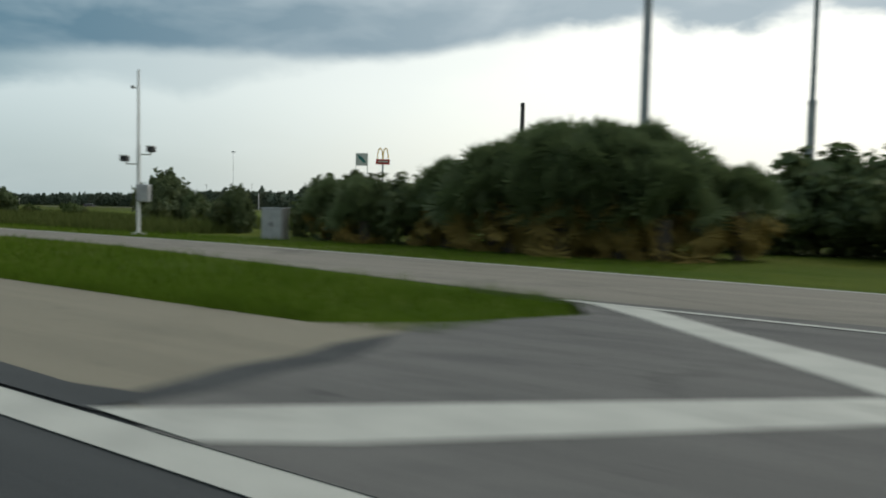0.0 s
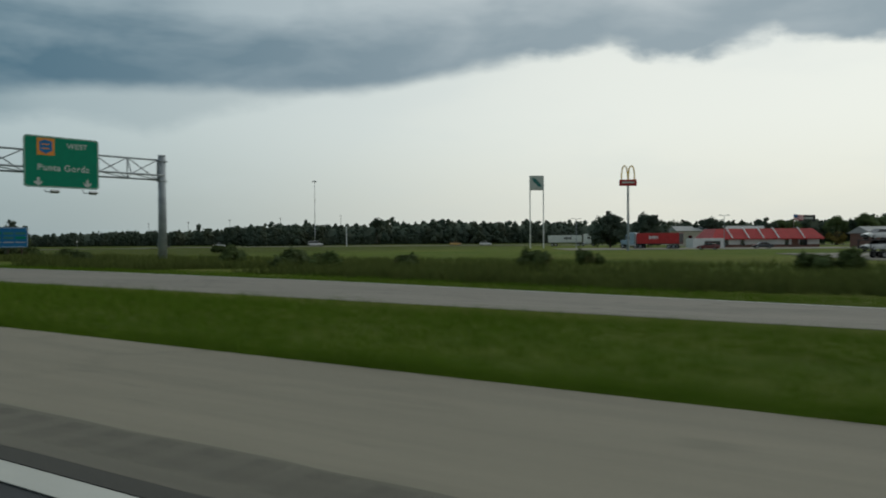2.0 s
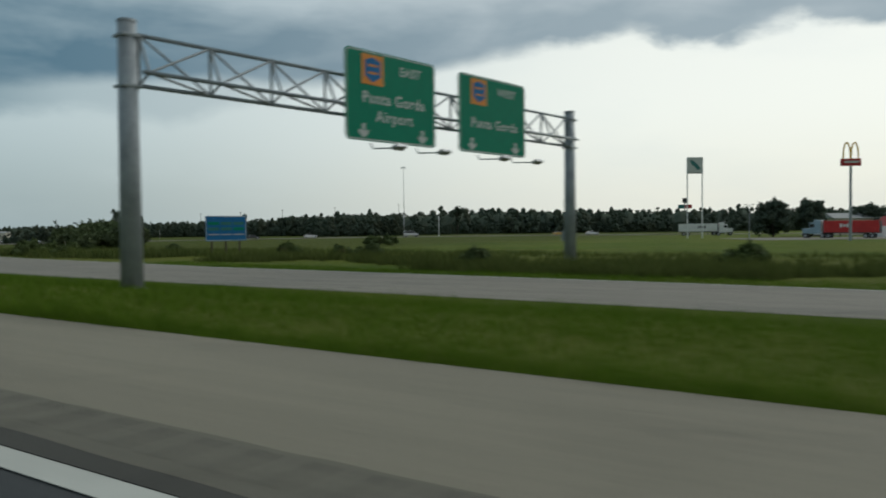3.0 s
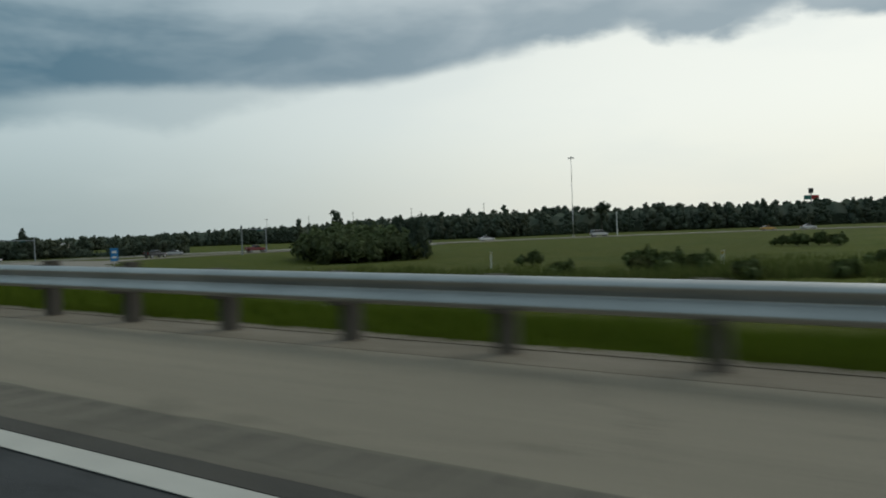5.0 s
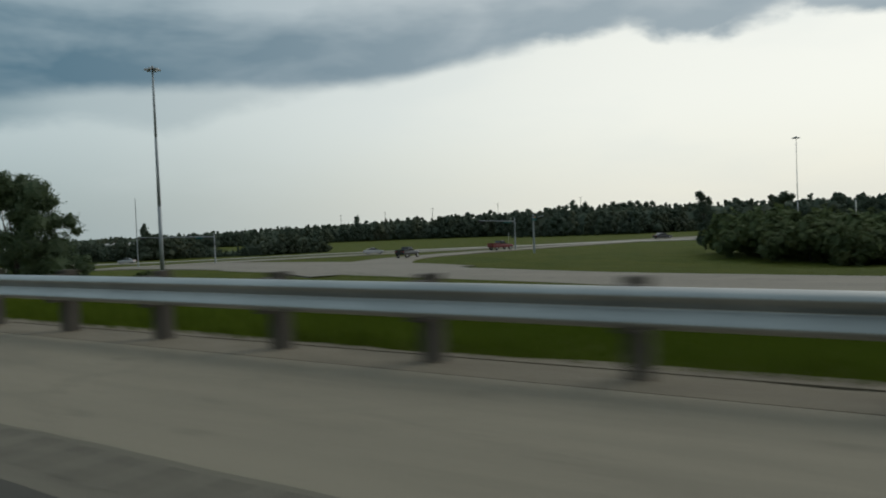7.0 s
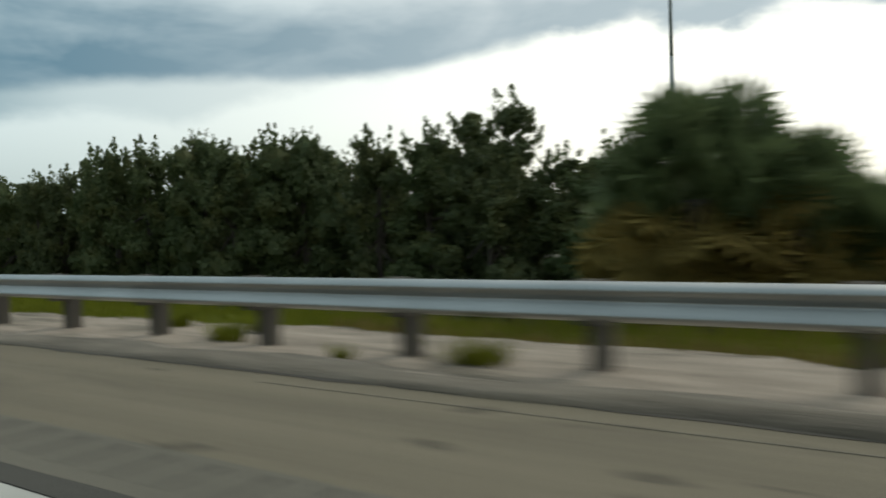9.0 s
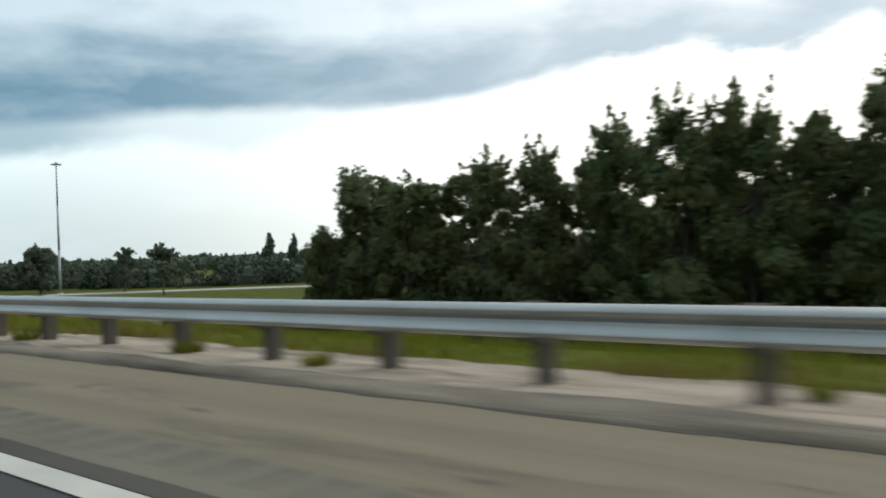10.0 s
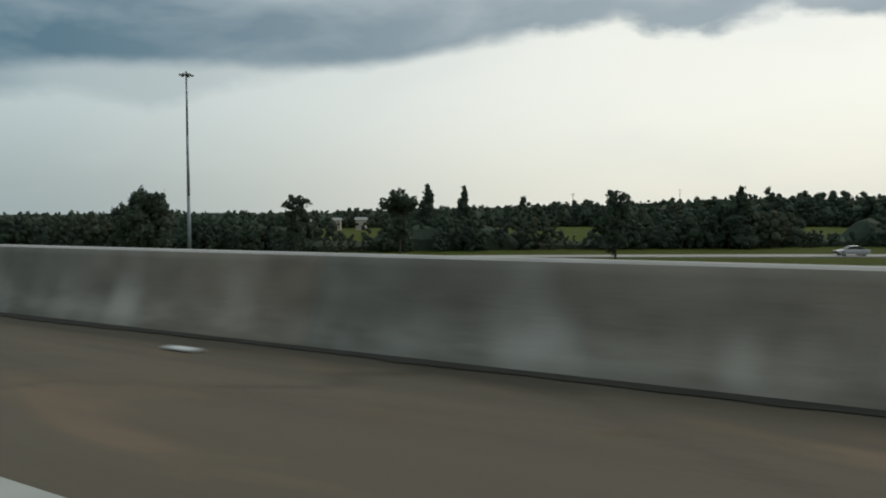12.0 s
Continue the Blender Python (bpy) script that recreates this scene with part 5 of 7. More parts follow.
def crown_masses(style, h, spread, bare, rng):
    """The large rounded masses of a crown: centre and radius."""
    out = []
    if style == "broad":
        for k in range(15):
            f = (k + 0.5) / 15
            z = bare + 0.14 + (0.90 - bare - 0.14) * f
            wide = math.sin(math.pi * (0.24 + 0.66 * f)) ** 0.8
            a, q = k * 2.4 + rng.uniform(-0.5, 0.5), rng.uniform(0.25, 0.72)
            r = spread * rng.uniform(0.30, 0.44) * (1.05 - 0.5 * f)
            out.append((spread * wide * q * math.cos(a), spread * wide * q * math.sin(a), z * h, r))
    elif style == "dome":
        for k in range(18):
            f = (k + 0.5) / 18
            z = 0.16 + 0.66 * f
            wide = math.sqrt(max(0.12, 1 - ((f - 0.42) / 0.66) ** 2))
            a, q = k * 2.4 + rng.uniform(-0.5, 0.5), rng.uniform(0.3, 0.74)
            r = spread * rng.uniform(0.30, 0.40)
            out.append((spread * wide * q * math.cos(a), spread * wide * q * math.sin(a), z * h, r))
    elif style == "open":
        # a few rounded clumps held apart on visible limbs
        for k in range(17):
            f = (k + 0.5) / 17
            a, q = k * 2.4 + rng.uniform(-0.6, 0.6), rng.uniform(0.2, 0.68)
            wide = (0.55 + 0.75 * f) if f < 0.55 else 1.35 - 0.75 * f
            r = spread * rng.uniform(0.20, 0.31)
            out.append((spread * wide * q * math.cos(a), spread * wide * q * math.sin(a), (bare + 0.08 + (0.86 - bare) * f) * h, r))
    elif style == "upright":
        # narrow steep crown of many small masses, its top broken into several leaders
        for k in range(20):
            f = (k + 0.5) / 20
            a, q = k * 2.4 + rng.uniform(-0.5, 0.5), rng.uniform(0.25, 0.8)
            wide = 1.0 if f < 0.55 else 1.0 - 0.75 * (f - 0.55) / 0.45
            r = spread * rng.uniform(0.26, 0.38) * (1.1 - 0.5 * f)
            out.append((spread * wide * q * math.cos(a), spread * wide * q * math.sin(a), (bare + 0.10 + (0.84 - bare) * f) * h, r))
    elif style == "cone":
        for k in range(11):
            f = k / 10
            a = rng.uniform(0, 6.28)
            r = spread * (0.55 * (1 - f) ** 0.8 + 0.20)
            out.append((spread * 0.3 * (1 - f) * math.cos(a), spread * 0.3 * (1 - f) * math.sin(a), (bare + 0.1 + (0.87 - bare) * f) * h, r))
    elif style == "flat":
        for k in range(8):
            a, q = k * 2.4, rng.uniform(0.1, 0.75)
            out.append((spread * q * math.cos(a), spread * q * math.sin(a), h * rng.uniform(0.74, 0.92), spread * rng.uniform(0.26, 0.4)))
        for k in range(5):
            out.append((spread * rng.uniform(-0.3, 0.3), spread * rng.uniform(-0.3, 0.3), h * rng.uniform(0.3, 0.65), spread * 0.24))
    elif style == "bush":
        for k in range(11):
            a, q = k * 2.4, rng.random() ** 0.6
            r = min(spread, h) * rng.uniform(0.26, 0.40)
            out.append((spread * 0.74 * q * math.cos(a), spread * 0.74 * q * math.sin(a), r * 0.7 + (h - 1.7 * r) * rng.random() ** 0.8 * (1.05 - 0.5 * q), r))
    return out


def make_tree(name, label, h, spread, n, size, seed, style="broad", leaf="leaf", group="", bare=0.2, masses=None, shoots=0):
    """A tapered trunk with limbs, and a lumpy crown of leaf clumps with ragged twigs; built at the origin."""
    rng = np.random.default_rng(seed)
    masses = masses or crown_masses(style, h, spread, bare, rng)
    lobes = []
    for x, y, z, r in masses:
        for k in range(14 if style == "round" else 9):
            d = rng.normal(size=3)
            d /= np.linalg.norm(d)
            s = r * rng.uniform(0.30, 0.50)
            lobes.append((x + d[0] * r * 0.74, y + d[1] * r * 0.74, z + d[2] * r * 0.70, s * 0.85, s * 0.85, s * (1.15 if style == "broad" else 0.9)))
    P, N = lobe_points(lobes, int(n * 0.60), rng)
    M0 = [(x, y, z, r * 0.95, r * 0.95, r * 0.85) for x, y, z, r in masses]
    P1, N1 = lobe_points(M0, int(n * 0.16), rng, 0.3)
    # twigs: short rows of leaves that stick out of the outline, mostly upwards
    tw = int(n * {"broad": 0.24, "cone": 0.03, "round": 0.05}.get(style, 0.15)) // 9
    T0, D0 = lobe_points(M0, tw, rng, 0.05)
    D0 = D0 + np.array([0, 0, 0.9 if style == "broad" else 0.4])
    D0 /= np.linalg.norm(D0, axis=1)[:, None]
    step = np.linspace(0, 1, 9) ** 1.4
    long = rng.uniform(0.12, 0.36, tw) * spread * (0.30 if style == "broad" else 0.28)
    P2 = (T0[:, None, :] + D0[:, None, :] * (step[None, :, None] * long[:, None, None])).reshape(-1, 3) + rng.normal(0, size * 0.35, (tw * 9, 3))
    P, N = np.concatenate([P, P1, P2]), np.concatenate([N, N1, np.repeat(D0, 9, 0)])
    if shoots:
        # leafy shoots that stand up out of the crown, each a tapering spray
        up = [m for m in M0 if m[2] > 0.45 * h]
        S0, E0 = lobe_points(up, shoots, rng, 0.25)
        E0 = E0 * 0.45 + np.array([0, 0, 1.0])
        E0 /= np.linalg.norm(E0, axis=1)[:, None]
        along = rng.random((shoots, 46)) ** 0.9
        tall = rng.uniform(0.06, 0.15, shoots) * h
        fuzz = rng.normal(size=(shoots, 46, 3)) * (0.20 * (1.05 - along))[:, :, None]
        P3 = (S0[:, None, :] + E0[:, None, :] * (along * tall[:, None])[:, :, None] + fuzz).reshape(-1, 3)
        P, N = np.concatenate([P, P3]), np.concatenate([N, rng.normal(size=P3.shape)])
    kz = h / np.quantile(P[:, 2], 0.9985)
    kx = spread / np.quantile(np.hypot(P[:, 0], P[:, 1]), 0.975)
    scale = np.array([kx, kx, kz])
    P = P * scale
    P[:, 2] = np.maximum(P[:, 2], 0.05)
    V, F = diamonds(P, N, size, rng)
    # shaded heart of each mass
    bm = bmesh.new()
    for x, y, z, r in masses:
        rr = r * (0.50 if style in ("open", "flat") else 0.70 if style == "round" else 0.66)
        q = bmesh.ops.create_icosphere(bm, subdivisions=1, radius=1.0)["verts"]
        for v in q:
            w = rr * rng.uniform(0.75, 1.15)
            v.co = Vector(((x + v.co.x * w) * kx, (y + v.co.y * w) * kx, max(0.0, (z + v.co.z * w) * kz)))
    bm.verts.index_update()
    cv = np.array([v.co[:] for v in bm.verts])
    cf = np.array([[v.index for v in f.verts] for f in bm.faces])
    bm.free()
    t = tagged(empty(name), label, "bush" if style == "bush" else "tree", group)
    ends = [(l[0] * kx, l[1] * kx, l[2] * kz) for l in masses]
    part("trunk", limb_mesh(h * (0.35 if style == "bush" else 1.0), spread, rng, ends, 0.045 * h ** 0.75 if style != "bush" else 0.06), M["bark"], t)
    data_part("crown", np.concatenate([V, cv]), np.concatenate([F, cf + len(V)]), M[leaf], t)
    return t


def plant(proto, x, y, scale=1.0, turn=0.0, dz=0.0, wide=1.0):
    z = float(ground_z(x, y)) + dz
    ob = copy_thing(proto, pose(x, y, z, 0, 0, turn))
    ob.scale = (scale * wide, scale * wide, scale)
    return ob


def drop_proto(ob):
    for o in (*ob.children_recursive, ob):
        bpy.data.objects.remove(o)


WOODS = "trees of the roadside grove"
oak_a = make_tree("oak_tree", "dense dark green tree with upright leafy shoots in the grove", 10.0, 2.9, 19000, 0.15, 11, "upright", group=WOODS, bare=-0.05, shoots=70)
oak_b = make_tree("oak_tree", "dark green tree with a spiky broken top in the grove", 10.0, 2.6, 17000, 0.145, 12, "upright", group=WOODS, bare=0.0, shoots=85)
oak_c = make_tree("oak_tree", "tall dark tree with open upper branches in the grove", 10.0, 2.6, 15000, 0.14, 13, "open", group=WOODS, bare=0.12, shoots=40)
oak_d = make_tree("oak_tree", "dense dark tree deep in the grove", 10.0, 3.2, 8500, 0.25, 27, "upright", group=WOODS, bare=-0.05, shoots=20)
oak_e = make_tree("oak_tree", "rounder green tree with a domed crown in the grove", 10.0, 2.9, 21000, 0.14, 29, "dome", group=WOODS, bare=-0.05)
# the tree apart: rounded clumps on a forked trunk, with sky between them
LONE = [(-0.3, 0.3, 8.1, 0.95), (-1.2, 0.2, 7.7, 0.75), (0.1, 0.1, 6.9, 0.75), (-0.7, 0.1, 9.4, 1.35), (-1.5, 0.5, 8.6, 1.15), (0.5, 0.6, 9.2, 1.2), (1.75, -0.2, 8.7, 1.3), (2.4, 0.4, 7.8, 0.95), (-2.2, 0.0, 7.5, 0.95), (-2.75, 0.5, 6.9, 0.65), (-1.5, -0.6, 6.8, 0.6), (1.0, 0.1, 7.4, 1.25),
        (0.7, 0.8, 6.0, 1.15), (2.9, 0.2, 6.4, 0.95), (2.2, -0.7, 6.2, 1.1), (4.1, 0.1, 6.3, 0.7), (4.4, 0.3, 5.5, 0.45), (-0.6, 0.2, 5.0, 1.1), (1.2, -0.5, 4.6, 1.5), (2.9, 0.4, 4.4, 1.35), (-0.9, 0.5, 3.4, 1.1),
        (1.0, 0.4, 2.9, 1.5), (3.3, -0.3, 2.8, 1.35), (4.7, 0.2, 2.7, 1.0), (-0.7, -0.3, 1.9, 1.1), (1.4, 0.2, 1.4, 1.4), (3.9, 0.1, 1.4, 1.1), (5.0, 0.3, 1.3, 0.8)]
pine_a = make_tree("pine_tree", "tall grey-green tree with rounded clumps by the meadow", 10.9, 5.6, 46000, 0.115, 14, "round", "leaf_pale", masses=LONE)
pine_b = make_tree("pine_tree", "tree with loose rounded clumps beside the grove", 10.0, 2.9, 15000, 0.16, 24, "dome", bare=0.0)
rng = random.Random(21)
# x, y, height of the top over the datum, kind
GROVE = [(-315.9, 31, 5.6, "b"), (-319.6, 30.5, 6.3, "b"), (-323.6, 31.5, 6.8, "a"), (-326.6, 30, 7.1, "b"), (-329.7, 32, 6.9, "a"), (-333.4, 31.4, 9.9, "c"), (-332.6, 29.8, 7.3, "a"), (-336.4, 31, 8.5, "a"),
         (-339.4, 30.4, 8.6, "b"), (-342.3, 33, 7.5, "a"), (-345.4, 31.5, 9.2, "e"), (-347.8, 31.2, 9.5, "b"), (-349.8, 30, 8.6, "a"), (-353.3, 31.2, 9.8, "e"), (-356.7, 33, 8.4, "a"), (-359.1, 31, 9.9, "b"), (-361.6, 30.4, 9.7, "a"),
         (-364.5, 31.2, 9.4, "b"), (-366.9, 33, 8.4, "c"), (-368.8, 31, 8.7, "b"), (-371.7, 31, 8.5, "c"), (-374.4, 32, 8.2, "c"), (-376.9, 31.4, 7.8, "c"), (-378.6, 34.0, 6.6, "a"),
         (-322, 36, 5.8, "d"), (-326.5, 37, 6.3, "d"), (-331, 38, 6.8, "d"), (-335.5, 37, 8.0, "d"), (-340, 38, 8.2, "d"), (-344.5, 38, 8.4, "d"), (-349, 37, 8.6, "d"), (-353.5, 38.5, 9.0, "d"), (-358, 38, 9.2, "d"),
         (-362.5, 38, 9.2, "d"), (-367, 38, 5.6, "d"), (-371.5, 37.5, 5.0, "d"), (-376, 38.5, 4.8, "d"), (-380.5, 39, 4.6, "d")]
for x, y, topz, k in GROVE:
    h = topz - float(ground_z(x, y))
    plant({"a": oak_a, "b": oak_b, "c": oak_c, "d": oak_d, "e": oak_e}[k], x, y, h / 10, rng.uniform(0, 360), wide=10 / h * rng.uniform(0.95, 1.08))
plant(pine_b, -382.0, 34.1, 1.11, 40, wide=0.9)
plant(pine_b, -385.2, 33.4, 0.76, 140, wide=0.85)
plant(pine_a, -310.2, 34.4, 1.0, 33)
under = make_tree("undergrowth_bush", "dark leafy undergrowth at the foot of the grove", 2.6, 2.4, 3400, 0.20, 15, "bush", group="undergrowth of the grove")
for k in range(26):
    plant(under, -315 - k * 2.75 + rng.uniform(-1, 1), 26.5 + rng.uniform(-1.2, 2.5) + 0.05 * k, rng.uniform(0.6, 1.2), rng.uniform(0, 360))
tuft_bush = make_tree("bush", "rounded dark green bush in rough grass", 3.0, 2.6, 4200, 0.20, 16, "bush", group="bushes beside the ramp")
far_bush = make_tree("bush", "rounded dark green bush in the meadow", 3.0, 2.6, 2400, 0.30, 26, "bush", group="thicket in the meadow")
shrub = make_tree("shrub", "low olive shrub in rough grass", 1.3, 1.3, 1500, 0.14, 17, "bush", "leaf2", "shrubs in the meadow")
for x, y, s, w in ((-42.6, 30.4, 0.80, 0.75), (-41.2, 30.0, 1.16, 0.72), (-39.3, 29.0, 0.90, 0.8), (-37.9, 29.6, 0.72, 0.75), (-29.7, 25.5, 0.74, 0.72), (-28.2, 24.5, 0.76, 0.5), (-63.2, 30.5, 0.80, 0.95),
                   (-20.0, 23.6, 0.92, 1.0), (-16.8, 22.5, 0.85, 0.9), (-4.0, 31.0, 1.32, 1.2), (-0.5, 29.0, 1.25, 1.2), (3.5, 30.0, 1.35, 1.3), (-6.6, 29.5, 1.0, 1.0), (-22.8, 24.6, 0.9, 0.7),
                   (-266.0, 104.0, 1.9, 0.9), (-261.0, 102.0, 1.95, 1.1), (-256.0, 101.0, 1.75, 1.2), (-251.0, 99.0, 1.7, 1.2), (-246.5, 98.0, 1.5, 1.1), (-263.0, 98.0, 1.6, 1.2), (-257.0, 93.0, 1.6, 1.2), (-252.0, 90.0, 1.45, 1.3), (-251.5, 87.0, 1.2, 1.1), (-247.0, 88.0, 1.2, 1.1), (-248.5, 91.0, 1.3, 1.2), (-243.5, 94.0, 1.3, 1.1), (-240.5, 92.5, 1.1, 0.9)):
    plant(tuft_bush if x > -100 else far_bush, x, y, s, rng.uniform(0, 360), wide=w)
for x, y, s in ((-101.5, 34, 1.1), (-99.0, 34.5, 0.9), (-113, 40, 1.05), (-127, 37, 0.9), (-88, 39, 1.0), (-87.5, 46, 0.9), (-72.5, 42, 1.0), (-74.5, 44, 0.8), (-105, 41, 0.8), (-95, 37, 0.8),
                (-185.5, 108, 1.3), (-188.0, 109.5, 1.5), (-190.5, 109, 1.4), (-192.5, 110, 1.2), (-205, 60, 1.1), (-198, 66, 0.8), (-152, 48, 1.0), (-148, 50, 0.8), (-140, 44, 1.0), (-178, 56, 0.9), (-188.6, 45.5, 1.25), (-190.2, 46.4, 1.35), (-187.0, 46.8, 1.1), (-194.5, 43, 0.9), (-183.5, 42.0, 0.9), (-179, 43.5, 0.8),
                (-327, 22, 0.8), (-322, 55, 1.1), (-326, 58, 1.0), (-389, 52, 0.9), (-392, 58, 0.8), (-262, 40, 0.6), (-246, 37, 0.6)):
    plant(shrub, x, y, s, rng.uniform(0, 360))
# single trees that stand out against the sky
far_oak = make_tree("meadow_tree", "dark round-crowned tree standing apart", 10.0, 4.6, 6000, 0.42, 18, "dome", "leafhazed", "trees before the woods", bare=-0.05)
open_t = make_tree("meadow_tree", "slender tree with a tufted crown standing apart", 10.0, 3.0, 3600, 0.34, 28, "open", "leafhazed", "trees before the woods", bare=0.05)
cone_t = make_tree("cypress_tree", "narrow pointed dark green tree", 10.0, 2.2, 3600, 0.36, 19, "cone", "leafhazed", "trees before the woods", bare=0.05)
flat_t = make_tree("flat_topped_tree", "thin tree with a flat spreading top", 10.0, 3.4, 1800, 0.42, 20, "flat", "leafhazed", "trees before the woods")
for p, x, y, topz, w in ((cone_t, -500.7, 124.5, 9.4, 1.0), (cone_t, -493.5, 126.0, 9.0, 0.9), (flat_t, -475.3, 78.6, 6.8, 0.8), (far_oak, -525, 79.5, 8.0, 1.0), (open_t, -498, 84, 6.6, 0.9),
                         (open_t, -455.5, 102.2, 6.9, 0.75), (cone_t, -446.8, 145, 8.4, 1.2), (far_oak, -450, 149, 5.8, 1.1), (open_t, -273.2, 113.2, 7.2, 0.62), (flat_t, -291.7, 301.6, 12.0, 0.8),
                         (far_oak, -137.6, 197, 7.9, 1.2), (far_oak, -130.4, 207.5, 8.1, 1.1), (far_oak, -119.5, 233, 7.2, 1.3), (far_oak, -103, 236, 5.6, 1.0), (far_oak, -128.5, 236, 6.0, 1.0), (open_t, -97.5, 268, 6.9, 1.0), (far_oak, -91.5, 262, 5.6, 0.8), (far_oak, -84.0, 262, 6.6, 0.9),
                         (far_oak, -560, 100, 6.2, 0.8), (far_oak, -239.8, 92.5, 5.0, 0.55), (far_oak, -247.5, 101, 4.8, 0.6), (open_t, -252.0, 104, 5.2, 0.7), (far_oak, -258.5, 106, 4.6, 0.7)):
    z = float(ground_z(x, y))
    plant(p, x, y, (topz - z) / 10, rng.uniform(0, 360), wide=w)
for p in (oak_a, oak_b, oak_c, oak_d, oak_e, pine_a, pine_b, under, tuft_bush, far_bush, shrub, far_oak, open_t, cone_t, flat_t):
    drop_proto(p)


def fan(n=17, length=1.0, fold=0.18, reach=120):
    """One fan of a sabal palm: narrow blades that spread from the stalk's end, in the xz plane."""
    V, F = [], []
    for k in range(n):
        a = radians(-reach + 2 * reach * k / (n - 1))
        l = length * (1 - 0.25 * abs(2 * k / (n - 1) - 1))
        d = np.array([math.sin(a), 0, math.cos(a)])
        s = np.array([math.cos(a), 0, -math.sin(a)]) * 0.05 * length
        droop = np.array([0, 0, -0.22 * l])
        y = np.array([0, fold * length * (0.5 if k % 2 else -0.5), 0])
        b = len(V)
        V += [np.zeros(3), d * l * 0.55 + s + y * 0.4, d * l * 0.55 - s + y * 0.4, d * l + droop + y]
        F += [(b, b + 1, b + 2), (b + 1, b + 3, b + 2)]
    return np.array(V), F


def make_palm(label, trunk_h, stalk, size, n, seed, group="", lo=-5, dead=0.36):
    rng = np.random.default_rng(seed)
    t = tagged(empty("sabal_palm"), label, "palm", group)
    bm = bmesh.new()
    for k in range(5):
        tube(bm, (0, 0, -0.3 + (trunk_h + 0.3) * k / 5), (0, 0, -0.3 + (trunk_h + 0.3) * (k + 1) / 5), 0.20 + 0.02 * (k % 2), 0.18 + 0.02 * ((k + 1) % 2), 10)
    part("trunk", bm, M["bark"], t)
    fv, ff = fan()
    for name, material, lo, hi_, m in (("crown", M["frond"], lo, 85, n), ("dead_skirt", M["deadfrond"], -88, lo - 8, int(n * dead))):
        V, F = [], []
        for k in range(m):
            az, el = rng.uniform(0, 2 * math.pi), radians(rng.uniform(lo, hi_))
            d = Vector((math.cos(az) * math.cos(el), math.sin(az) * math.cos(el), math.sin(el)))
            tip = Vector((0, 0, trunk_h)) + d * stalk * rng.uniform(0.75, 1.15)
            q = d.to_track_quat("Z", "Y").to_matrix() @ Matrix.Rotation(rng.uniform(0, 6.3), 3, "Z")
            b = len(V)
            s = size * rng.uniform(0.75, 1.2)
            V += [tuple(tip + q @ Vector(v * s)) for v in fv]
            F += [tuple(i + b for i in f) for f in ff]
            e = d.cross(Vector((0, 0, 1))).normalized() * 0.02
            b = len(V)
            V += [tuple(Vector((0, 0, trunk_h)) + e), tuple(Vector((0, 0, trunk_h)) - e), tuple(tip)]
            F.append((b, b + 1, b + 2))
        data_part(name, V, F, material, t)
    return t


PALMS = "sabal palms"
palm_a = make_palm("bushy sabal palm with a skirt of dead fronds", 1.7, 1.15, 0.64, 120, 31, PALMS)
palm_b = make_palm("young sabal palm with fronds from the ground", 0.8, 1.05, 0.62, 105, 32, PALMS)
palm_c = make_palm("sabal palm with a thick skirt of yellow-brown dead fronds", 1.95, 1.0, 0.55, 120, 33, PALMS, 8, 1.1)
# x, y and the height of the crown over the datum
for k, (x, y, zt) in enumerate(((-15.6, 22.4, 2.2), (-14.4, 21.6, 2.7), (-13.3, 22.6, 3.15), (-12.3, 21.4, 3.3), (-11.3, 22.4, 3.8), (-10.3, 21.3, 3.7), (-9.3, 22.2, 3.95), (-8.5, 21.2, 3.6), (-7.6, 22.4, 3.65), (-6.9, 21.4, 3.1), (-6.2, 22.8, 2.7), (-10.6, 23.6, 3.9), (-8.6, 23.8, 3.8),
                                (-12.6, 23.8, 3.3), (-7.9, 20.8, 2.6), (-9.6, 20.6, 2.7), (-11.4, 20.6, 2.6), (-5.2, 23.4, 2.5), (-17.9, 21.4, 2.1), (-19.0, 22.2, 2.2), (-20.2, 22.0, 2.1))):
    s = (zt - float(ground_z(x, y))) / (3.25 if k % 3 else 2.3)
    plant(palm_a if k % 3 else palm_b, x, y, s, 50 * k)
for x, y, s, k in ((-318.5, 11.9, 1.31, 0), (-317.3, 12.4, 1.14, 2), (-319.4, 12.5, 0.98, 2), (-316.3, 13.0, 0.96, 0), (-318.0, 13.4, 1.0, 1)):
    plant(palm_c if k != 1 else palm_a, x, y, s * 0.97, 70 * k + 20 * x)
for x, y, zt in ((-104.5, 262, 6.6), (-100.5, 262, 6.3), (-88.0, 259, 7.2), (-80.5, 262, 7.9), (-76.0, 266, 7.0)):
    plant(palm_a, x, y, (zt - float(ground_z(x, y))) / 3.25, 40 * x)
drop_proto(palm_a)
drop_proto(palm_b)
drop_proto(palm_c)


